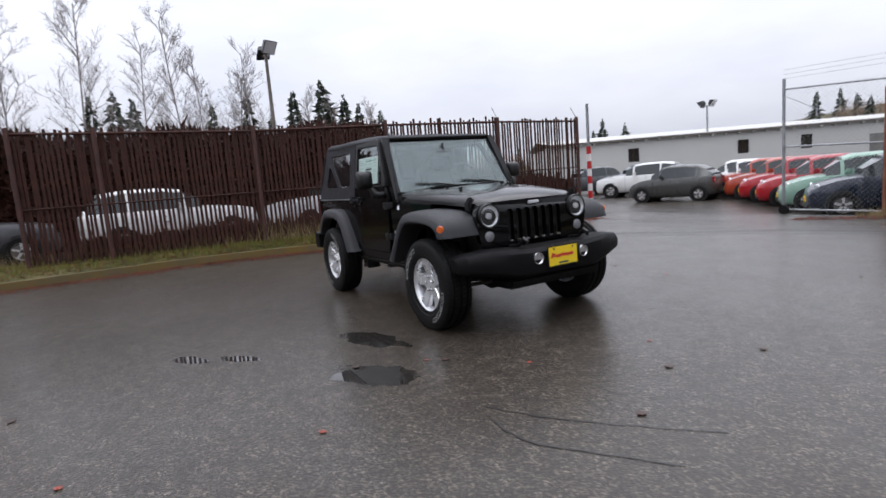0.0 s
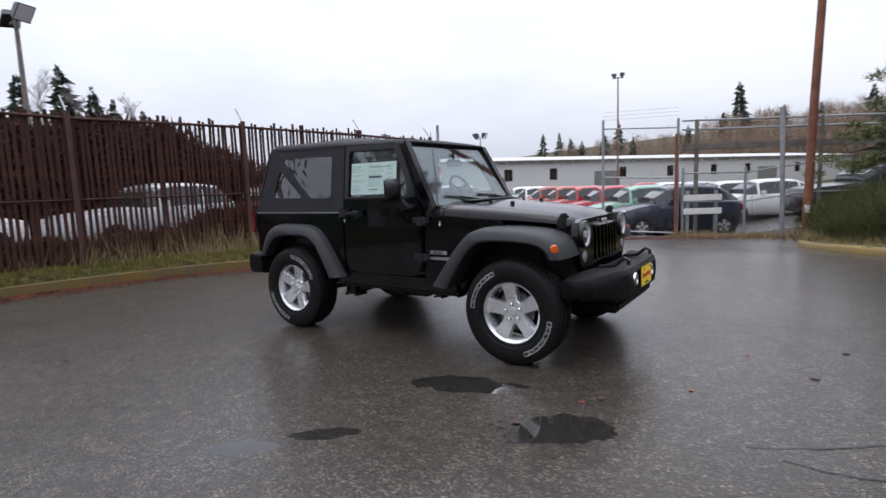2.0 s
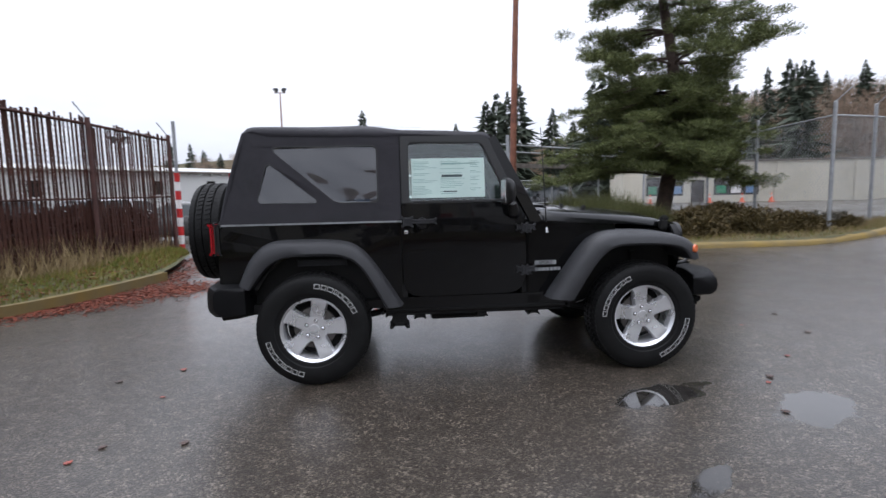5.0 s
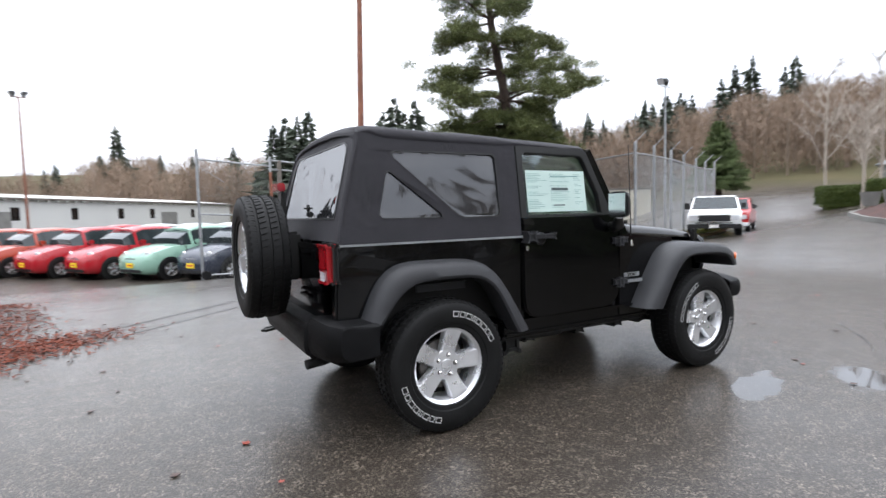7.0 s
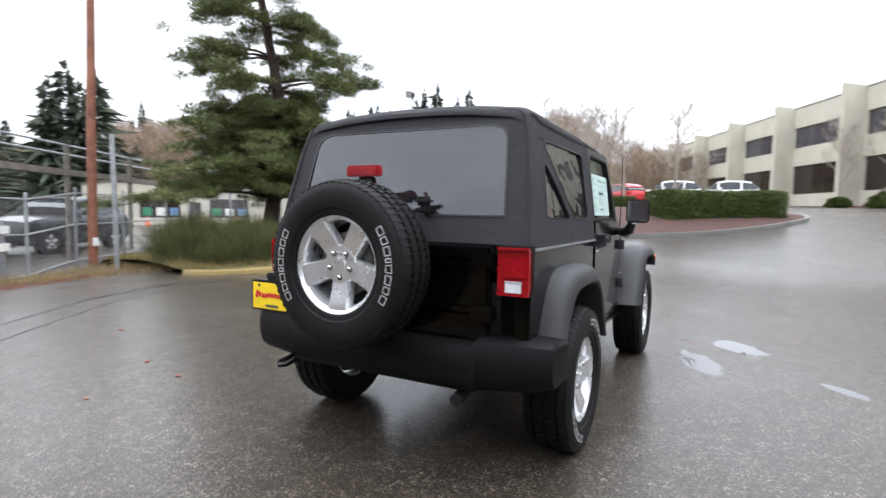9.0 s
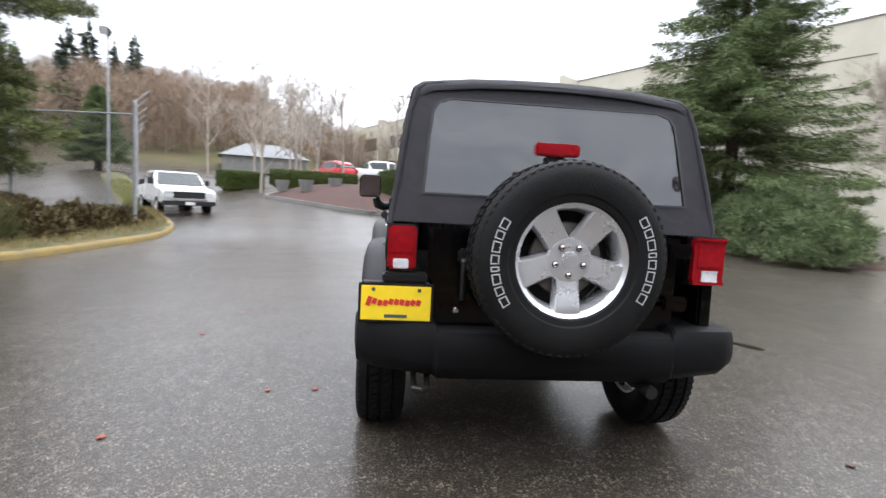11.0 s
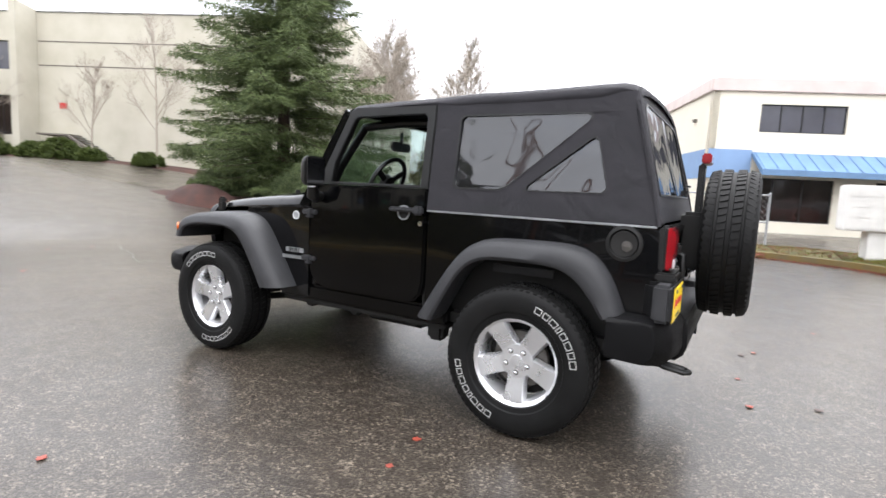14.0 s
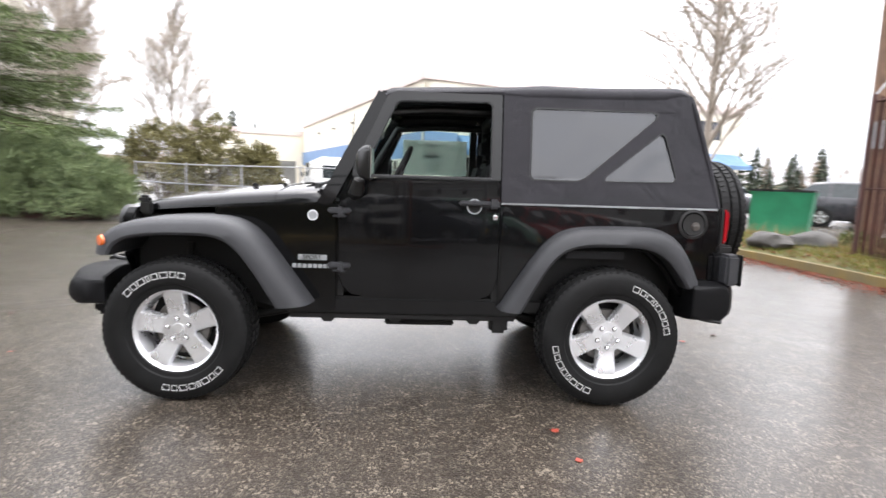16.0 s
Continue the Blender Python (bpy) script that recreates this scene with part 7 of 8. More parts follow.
# ---- vehicles ----
def small_car(label, shape, m, colour, plate_on=True):
    """A parked car lofted from cross-sections, nose to +x. shape: stations of x, sill, belt, roof, half width, roof half width."""
    car = thing("small_car", label, "car", m, "parked cars in the yard")
    body, top = [], []
    st = shape["stations"]
    for x, zs, zb, zr, hw, rw in st:
        body.append([Vector((x, y, z)) for y, z in ((0, zs), (-hw * 0.86, zs), (-hw * 0.97, zs + 0.10), (-hw, zs + (zb - zs) * 0.5), (-hw * 0.985, zb - 0.10), (-hw * 0.93, zb), (-hw * 0.5, zb + 0.035), (0, zb + 0.045), (hw * 0.5, zb + 0.035), (hw * 0.93, zb), (hw * 0.985, zb - 0.10), (hw, zs + (zb - zs) * 0.5), (hw * 0.97, zs + 0.10), (hw * 0.86, zs))])
        if zr > zb + 0.05:
            top.append((x, zb, zr, hw, rw))
    b = part("body", soften(loft(body), 0.0), M_CAR, car, "", 50)
    b.color = (*colour, 1)
    # roof skin and pillars
    roof = []
    for x, zb, zr, hw, rw in top[1:-1]:
        roof.append([Vector((x, y, z)) for y, z in ((-rw - 0.03, zr - 0.10), (-rw + 0.02, zr - 0.035), (-rw * 0.5, zr), (0, zr + 0.008), (rw * 0.5, zr), (rw - 0.02, zr - 0.035), (rw + 0.03, zr - 0.10), (rw - 0.02, zr - 0.10), (0, zr - 0.04), (-rw + 0.02, zr - 0.10))])
    r = part("roof", loft(roof), M_CAR, car, "", 50)
    r.color = (*colour, 1)
    ring = []
    for x, zb, zr, hw, rw in top:
        t = zr - 0.075 if (x, zb, zr, hw, rw) not in (top[0], top[-1]) else zr
        ring.append([Vector((x, y, z)) for y, z in ((-hw * 0.92, zb - 0.02), (-rw - 0.015, t), (0, t + 0.02), (rw + 0.015, t), (hw * 0.92, zb - 0.02), (0, zb - 0.02))])
    part("glasshouse", loft(ring), M_DARK_GLASS, car, "dark car windows", 25)
    for k in shape["pillars"]:
        x, zb, zr, hw, rw = top[k]
        for s in (-1, 1):
            p = part("pillar", loft([[Vector((x + a * 0.045, s * (hw * 0.925 + 0.008), zb - 0.02)) for a in (-1, 1)] + [Vector((x + a * 0.045, s * (hw * 0.925 - 0.02), zb - 0.02)) for a in (1, -1)], [Vector((x + a * 0.04, s * (rw + 0.028), zr - 0.08)) for a in (-1, 1)] + [Vector((x + a * 0.04, s * (rw - 0.01), zr - 0.08)) for a in (1, -1)]]), M_CAR, car)
            p.color = (*colour, 1)
    x0 = st[-1][0]
    r, hw = shape["wheel"], max(q[4] for q in st)
    for x in shape["axles"]:
        for s in (-1, 1):
            mt = Matrix.Translation((x, s * (hw - 0.10), r)) @ Matrix.Rotation(0 if s > 0 else math.pi, 4, "Z")
            part("arch", turned([(-0.12, 0.0), (-0.12, r + 0.055), (0.092, r + 0.055), (0.097, r + 0.02), (0.097, r - 0.02)], 28, None, mt), M_TRIM, car)
            w = part("wheel", turned([(0.02, 0.0), (0.085, 0.03), (0.090, r * 0.30), (0.078, r * 0.55), (0.100, r * 0.62), (0.100, r * 0.66)], 24, None, mt), M_DISC, car)
            part("tyre", turned([(-0.09, r * 0.6), (-0.09, r * 0.93), (-0.07, r), (0.07, r), (0.100, r * 0.93), (0.106, r * 0.8), (0.102, r * 0.64)], 28, None, mt), M_RUBBER, w)
            sp = bmesh.new()
            for k in range(5):
                box(-0.03, 0.03, 0.068, 0.098, r * 0.12, r * 0.60, 0.004, sp, mt @ Matrix.Rotation(2 * math.pi * k / 5, 4, "Y"))
            part("spoke_star", sp, M_ALLOY, w)
    nose = st[0][0]
    for s in (-1, 1):
        h = Matrix.Translation((nose - shape["lamp"][0], s * shape["lamp"][1], shape["lamp"][2])) @ Matrix.Rotation(-math.pi / 2 + s * 0.35, 4, "Z") @ Matrix.Rotation(radians(-22), 4, "X")
        part("headlamp", turned([(-0.06, 0.0), (-0.05, 0.10), (0.0, 0.112), (0.018, 0.095), (0.028, 0.05), (0.030, 0.0)], 20, None, h), M_WHITE_LENS, car)
        part("tail_lamp", box(x0 - 0.005, x0 + 0.06, s * hw * 0.62, s * hw * 0.84, 0.72, 0.92, 0.01), M_RED_LENS, car)
        mx = top[1][0] - 0.10
        part("door_mirror", soften(box(mx - 0.06, mx + 0.06, s * (hw * 0.95), s * (hw + 0.13), top[1][1] + 0.02, top[1][1] + 0.15), 0.025), M_CAR, car).color = (*colour, 1)
        part("door_handle", box(shape["door"][1] + 0.06, shape["door"][1] + 0.20, s * (hw * 0.985), s * (hw * 0.985 + 0.025), 0.76, 0.79, 0.005), M_CHROME, car)
        for dxx in shape["door"]:
            part("door_gap", box(dxx - 0.004, dxx + 0.004, s * (hw * 0.93), s * (hw * 1.001), 0.32, top[1][1] - 0.02), M_TRIM, car, "", 0)
    part("lower_grille", box(nose - 0.06, nose + 0.006, -hw * 0.6, hw * 0.6, 0.24, 0.33, 0.01), M_TRIM, car)
    part("upper_strip", box(nose - 0.10, nose - 0.015, -0.24, 0.24, 0.60, 0.625, 0.006), M_CHROME, car)
    if plate_on:
        pl = part("number_plate", box(nose - 0.02, nose + 0.018, -0.16, 0.16, 0.37, 0.50, 0.003), M_YELLOW_PLATE, car, "yellow dealer plate", 0)
        part("print_bar", box(nose + 0.018, nose + 0.0205, -0.11, 0.11, 0.42, 0.45), M_RED_INK, pl, "", 0)
    return car


HATCH = dict(stations=[(1.77, 0.26, 0.52, 0.0, 0.52, 0), (1.70, 0.20, 0.66, 0.0, 0.68, 0), (1.50, 0.18, 0.78, 0.0, 0.765, 0), (1.20, 0.18, 0.87, 0.0, 0.80, 0), (0.92, 0.18, 0.92, 0.94, 0.81, 0.60), (0.72, 0.18, 0.93, 1.12, 0.815, 0.60), (0.35, 0.18, 0.94, 1.40, 0.815, 0.57), (0.05, 0.18, 0.95, 1.475, 0.815, 0.555), (-0.55, 0.18, 0.96, 1.485, 0.815, 0.55), (-1.10, 0.18, 0.97, 1.43, 0.81, 0.53), (-1.45, 0.20, 0.98, 1.27, 0.79, 0.52), (-1.66, 0.24, 0.97, 1.06, 0.74, 0.52), (-1.75, 0.30, 0.80, 0.0, 0.66, 0)], pillars=(1, 4, 6), axles=(1.10, -1.20), wheel=0.295, lamp=(0.20, 0.52, 0.70), door=(0.62, -0.55))
SUV = dict(stations=[(2.20, 0.34, 0.70, 0.0, 0.70, 0), (2.12, 0.28, 0.92, 0.0, 0.82, 0), (1.75, 0.26, 1.00, 0.0, 0.88, 0), (1.10, 0.26, 1.06, 0.0, 0.90, 0), (0.85, 0.26, 1.08, 1.10, 0.90, 0.66), (0.60, 0.26, 1.09, 1.34, 0.90, 0.66), (0.20, 0.26, 1.10, 1.62, 0.90, 0.64), (-0.30, 0.26, 1.10, 1.69, 0.90, 0.63), (-1.10, 0.26, 1.11, 1.69, 0.90, 0.62), (-1.70, 0.26, 1.12, 1.62, 0.88, 0.60), (-2.05, 0.30, 1.12, 1.30, 0.85, 0.60), (-2.18, 0.34, 1.02, 0.0, 0.80, 0)], pillars=(1, 3, 5), axles=(1.38, -1.32), wheel=0.36, lamp=(0.14, 0.62, 0.80), door=(0.62, -0.42))


def heading(x, y, deg, lift=0.0):
    return Matrix.Translation((x, y, ground_z(x, y) + lift)) @ Matrix.Rotation(radians(deg), 4, "Z")


def cars():
    made = {}

    def put(key, shape, label, colour, x, y, deg, plated=True):
        k = (key, plated, label)
        if k not in made:
            made[k] = small_car(label, shape, heading(x, y, deg), colour, plated)
        else:
            copy_thing(made[k], heading(x, y, deg))
    H, S = HATCH, SUV
    row = ((-1, "dark navy small hatchback parked nose out", (0.012, 0.018, 0.035)), (0, "pale mint green small hatchback parked nose out", (0.24, 0.40, 0.31)), (1, "bright red small hatchback parked nose out", (0.36, 0.008, 0.015)), (2, "bright red small hatchback parked nose out", (0.36, 0.008, 0.015)), (3, "orange red small hatchback parked nose out", (0.34, 0.040, 0.014)), (4, "orange red small hatchback parked nose out", (0.34, 0.040, 0.014)))
    for i, label, col in row:
        put("h", H, label, col, -1.7 - 1.41 * i, 14.1 + 1.42 * i, 211)
    for i, label, col in ((0, "white small hatchback in the second row", (0.72, 0.72, 0.71)), (1, "white small hatchback in the second row", (0.72, 0.72, 0.71)), (2, "silver small hatchback in the second row", (0.42, 0.43, 0.44)), (3, "white small hatchback in the second row", (0.72, 0.72, 0.71)), (4, "bright red small hatchback in the second row", (0.36, 0.008, 0.015))):
        put("h", H, label, col, 1.6 - 1.41 * i, 18.6 + 1.42 * i, 211, False)
    for i, label, col in ((5, "white small hatchback parked nose out", (0.72, 0.72, 0.71)), (6, "white small hatchback parked nose out", (0.72, 0.72, 0.71))):
        put("h", H, label, col, -1.7 - 1.41 * i, 14.1 + 1.42 * i, 211)
    put("g", H, "dark grey small hatchback standing across the yard", (0.055, 0.055, 0.052), -9.3, 16.9, 196, False)
    put("s", S, "white estate car far back in the yard", (0.70, 0.70, 0.68), -13.5, 20.0, 205, False)
    put("s", S, "dark grey estate car far back in the yard", (0.06, 0.065, 0.07), -19.5, 22.0, 250, False)
    put("s", S, "silver estate car far back in the yard", (0.40, 0.41, 0.43), -16.6, 23.5, 250, False)
    put("s", S, "black estate car parked behind the yard fence", (0.014, 0.014, 0.016), 4.7, 16.8, 205, False)
    # behind the slatted fence
    for x, y, deg, label, col in ((-11.6, -2.1, 98, "white estate car behind the slatted fence", (0.72, 0.72, 0.71)), (-10.9, 2.6, 278, "silver estate car behind the slatted fence", (0.45, 0.46, 0.47)), (-12.1, -7.0, 98, "dark grey estate car behind the slatted fence", (0.06, 0.06, 0.065)), (-10.4, 7.4, 98, "dark red estate car behind the slatted fence", (0.12, 0.012, 0.012))):
        put("s", S, label, col, x, y, deg, False)
    # along the road and round the shop
    put("s", S, "white estate car on the office drive", (0.74, 0.74, 0.73), 33.5, 2.2, 100, False)
    put("s", S, "white estate car on the office drive", (0.74, 0.74, 0.73), 34.5, -1.0, 100, False)
    put("h", H, "red small car on the office drive", (0.50, 0.02, 0.03), 32.2, 4.6, 40, False)
    put("s", S, "dark red car before the shop", (0.12, 0.010, 0.012), -11.8, -19.8, 110, False)
    put("s", S, "dark grey car before the shop", (0.035, 0.036, 0.04), -14.1, -20.4, 110, False)
    put("s", S, "dark car parked past the dumpster", (0.03, 0.03, 0.035), -16.4, -15.0, 140, False)
    put("s", S, "white car parked past the dumpster", (0.72, 0.72, 0.71), -19.8, -17.2, 140, False)
    put("s", S, "white estate car beside the shop wall", (0.72, 0.72, 0.71), 9.5, -29.5, 120, False)


cars()


def van(name, x, y, deg, label, colour, prof, glass, size=1.0):
    """A light truck or van from its side profile, nose to +x. glass: windscreen foot and head, x and z."""
    v = thing(name, label, "truck" if "truck" in name else "van", heading(x, y, deg) @ Matrix.Scale(size, 4))
    b = part("body", plate(prof, [], lambda u, w: (u, -0.92 + max(0.0, w - 1.1) * 0.22, w), lambda u, w: (u, 0.92 - max(0.0, w - 1.1) * 0.22, w), 0.06), M_CAR, v, "", 40)
    b.color = (*colour, 1)
    (gx0, gz0), (gx1, gz1) = glass
    for s in (-1, 1):
        part("side_window", box(gx1 - 1.0, gx1 - 0.05, s * 0.84, s * 0.88, gz0 + 0.1, gz1 - 0.08, 0.004), M_DARK_GLASS, v, "", 0)
        part("headlamp", box(2.50, 2.57, s * 0.58, s * 0.84, 0.72, 0.90, 0.02), M_WHITE_LENS, v)
        for x2 in (1.6, -1.5):
            mt = Matrix.Translation((x2, s * 0.83, 0.36)) @ Matrix.Rotation(0 if s > 0 else math.pi, 4, "Z")
            w = part("wheel", turned([(0.02, 0.0), (0.09, 0.05), (0.08, 0.19), (0.10, 0.22)], 20, None, mt), M_ALLOY, v)
            part("tyre", turned([(-0.09, 0.2), (-0.09, 0.34), (-0.06, 0.36), (0.07, 0.36), (0.11, 0.33), (0.105, 0.22)], 24, None, mt), M_RUBBER, w)
        part("door_mirror", box(gx0 - 0.35, gx0 - 0.25, s * 0.93, s * 1.10, gz0 + 0.05, gz0 + 0.25, 0.02), M_TRIM, v)
    part("windscreen", plate([(-0.82, 0.06), (0.82, 0.06), (0.72, 0.92), (-0.72, 0.92)], [], lambda u, w: (gx0 + (gx1 - gx0) * w + 0.02, u, gz0 + (gz1 - gz0) * w + 0.012), lambda u, w: (gx0 + (gx1 - gx0) * w - 0.01, u, gz0 + (gz1 - gz0) * w - 0.01)), M_DARK_GLASS, v, "", 0)
    g = part("grille", box(2.53, 2.575, -0.55, 0.55, 0.68, 0.92, 0.02), M_TRIM, v)
    part("grille_frame", box(2.54, 2.585, -0.62, 0.62, 0.60, 0.66, 0.01), M_CHROME, g)
    part("bumper", box(2.45, 2.66, -0.92, 0.92, 0.42, 0.58, 0.03), M_TRIM if colour[0] > 0.5 else M_CAR, v)
    part("number_plate", box(2.655, 2.67, -0.16, 0.16, 0.44, 0.56), M_WHITEBAND, v, "pale number plate", 0)
    back, high = prof[-1][0], max(w for u, w in prof if u < -2.0)
    for s in (-1, 1):
        part("tail_lamp", box(back - 0.02, back + 0.05, s * 0.74, s * 0.88, 0.72, 1.0, 0.01), M_RED_LENS, v)
        if high > 1.5:
            part("rear_window", box(back - 0.012, back + 0.04, s * 0.38 - 0.28, s * 0.38 + 0.28, 1.22, 1.72, 0.01), M_DARK_GLASS, v, "", 0)
            part("rear_door_gap", box(back - 0.006, back + 0.02, s * 0.012 - 0.005, s * 0.012 + 0.005, 0.55, 1.88), M_TRIM, v, "", 0)


van("pickup_truck", 15.2, 8.3, 213, "white pickup truck parked at the kerb facing down the road", (0.74, 0.74, 0.73), [(2.5, 0.45), (2.56, 0.8), (2.5, 1.0), (1.25, 1.12), (0.55, 1.66), (-0.9, 1.70), (-1.05, 1.12), (-2.6, 1.08), (-2.6, 0.5)], ((1.25, 1.12), (0.55, 1.66)), 0.86)
van("white_van", 4.0, -19.9, -71, "white van parked behind the chain-link fence", (0.74, 0.74, 0.73), [(2.5, 0.45), (2.55, 0.85), (2.35, 1.05), (1.75, 1.20), (1.25, 1.95), (-2.4, 2.05), (-2.5, 1.9), (-2.5, 0.45)], ((1.75, 1.20), (1.25, 1.95)))
van("pickup_truck", 19.2, 10.2, 207, "red pickup truck parked behind the white one", (0.40, 0.02, 0.02), [(2.5, 0.45), (2.56, 0.8), (2.5, 1.0), (1.25, 1.12), (0.55, 1.66), (-0.9, 1.70), (-1.05, 1.12), (-2.6, 1.08), (-2.6, 0.5)], ((1.25, 1.12), (0.55, 1.66)), 0.88)
fir(33.5, 20.2, 5.6, 2.2, 19)


# ---- small street things ----
def street_things():
    d = thing("dumpster", "green steel dumpster on the far verge", "dumpster", Matrix.Translation((-10.2, -10.6, ground_z(-10, -10))) @ Matrix.Rotation(radians(50), 4, "Z"))
    part("body", loft([[Vector((sx * (0.86 + w), sy * (0.62 + w), z)) for sx, sy in ((-1, -1), (1, -1), (1, 1), (-1, 1))] for z, w in ((0.12, 0.0), (1.15, 0.08), (1.25, 0.12), (1.25, 0.08))]), M_GREEN, d)
    for k in range(4):
        part("rib", box(-0.75 + k * 0.47, -0.67 + k * 0.47, -0.73, -0.66, 0.15, 1.15, 0.01), M_GREEN, d)
        part("foot", box(-0.80 + k * 0.5, -0.72 + k * 0.5, -0.5, 0.5, 0.0, 0.13), M_TRIM, d)
    part("lid", box(-0.97, 0.97, -0.74, 0.74, 1.25, 1.31, 0.02), M_TRIM, d)
    c = thing("mail_cabinet", "cream steel mailbox cabinet on a pedestal", "mailbox", Matrix.Translation((-4.75, -11.75, ground_z(-4.75, -11.75) + 0.1)) @ Matrix.Rotation(radians(12), 4, "Z"))
    part("pedestal", box(-0.28, 0.28, -0.20, 0.20, -0.2, 0.72, 0.02), M_WHITE, c)
    body = part("cabinet", box(-0.78, 0.78, -0.28, 0.28, 0.72, 1.74, 0.025), M_WHITE, c)
    for i in range(4):
        for j in range(4):
            part("box_door", box(-0.70 + i * 0.355, -0.37 + i * 0.355, 0.281, 0.290, 0.78 + j * 0.235, 0.99 + j * 0.235, 0.004), M_WHITE, body)
    h = thing("fire_hydrant", "yellow fire hydrant behind the verge", "hydrant", Matrix.Translation((4.3, -13.95, ground_z(4.3, -14) + 0.1)))
    part("barrel", turned([(-0.1, 0.0), (-0.1, 0.15), (0.03, 0.15), (0.04, 0.10), (0.42, 0.10), (0.44, 0.14), (0.50, 0.14), (0.58, 0.09), (0.62, 0.03), (0.66, 0.03), (0.66, 0.0)], 20, None, Matrix.Rotation(math.pi / 2, 4, "X")), M_HYDRANT, h)
    for a in (0, 180, 90):
        part("outlet", turned([(0.0, 0.055), (0.16, 0.055), (0.17, 0.065), (0.20, 0.065), (0.20, 0.0)], 14, None, Matrix.Translation((0, 0, 0.34)) @ Matrix.Rotation(radians(a), 4, "Z")), M_HYDRANT, h)
    p = thing("utility_pole", "weathered brown wooden utility pole with ivy at its foot", "utility pole", Matrix.Translation((-8.7, -6.0, 0.15)))
    part("pole", tube([(0, 0, -0.3), (0.05, 0.02, 3), (0.2, 0.05, 9.5)], [0.22, 0.20, 0.16], 14), M_WOOD, p)
    part("meter_panel", box(0.16, 0.24, -0.05, 0.45, 1.95, 2.45, 0.01), M_STEEL, p)
    rng = np.random.default_rng(9)
    a = rng.uniform(0, 6.28, 60)
    v, f = tufts(np.stack([0.35 * np.cos(a), 0.35 * np.sin(a), rng.uniform(-0.05, 0.3, 60)], 1), 0.12, 18, 0.08, 0.05, rng)
    soup("ivy", v, f, M_HEDGE, p)
    for x, y, s, sd in ((-5.9, -9.5, 0.42, 1), (-6.85, -6.1, 0.34, 2), (-7.65, -6.05, 0.38, 3), (-8.9, -7.3, 0.30, 4)):
        b = bmesh.new()
        bmesh.ops.create_icosphere(b, subdivisions=3, radius=1)
        for q in b.verts:
            k = 1 + 0.28 * noise.noise(q.co * 1.7 + Vector((sd, 0, 0))) + 0.10 * noise.noise(q.co * 5)
            q.co = Vector((q.co.x * s * 1.25 * k, q.co.y * s * 0.85 * k, q.co.z * s * 0.55 * k))
        tagged(part("boulder", b, M_ROCK, None, "", 60, Matrix.Translation((x, y, ground_z(x, y) + 0.30)) @ Matrix.Rotation(sd, 4, "Z")), "dark rounded boulder on the leafy verge", "rock", "boulders on the verge")
    for x, y, deg in ((-0.5, -17.3, 65), (1.9, -17.2, 70)):
        t = thing("boat_trailer", "low dark trailer with red gear behind the fence", "trailer", heading(x, y, deg))
        part("bed", box(-1.6, 1.4, -0.75, 0.75, 0.42, 0.55, 0.02), M_TRIM, t)
        part("load", soften(box(-1.2, 0.9, -0.6, 0.6, 0.55, 0.74), 0.06), M_TRIM, t)
        part("motor", soften(box(-1.5, -1.1, -0.2, 0.2, 0.6, 0.98), 0.06), M_REDBAND, t)
        part("drawbar", tube([(1.4, 0, 0.48), (3.0, 0, 0.45)], 0.04, 6), M_STEEL, t)
        for s in (-1, 1):
            part("tyre", turned([(-0.08, 0.12), (-0.08, 0.27), (-0.05, 0.30), (0.05, 0.30), (0.08, 0.27), (0.08, 0.12)], 20, None, Matrix.Translation((-0.3, s * 0.85, 0.30)), True), M_RUBBER, t)
    for x, y in ((20.2, 5.6), (18.6, 4.3), (19.6, 3.2)):
        b = thing("planter_pot", "pale concrete pot on the mulch bank", "planter", Matrix.Translation((x, y, ground_z(x, y) + 0.25)))
        part("pot", turned([(0, 0), (0, 0.22), (0.5, 0.32), (0.5, 0.27), (0.42, 0.25), (0.42, 0)], 20, None, Matrix.Rotation(math.pi / 2, 4, "X")), M_CONCRETE, b)


street_things()


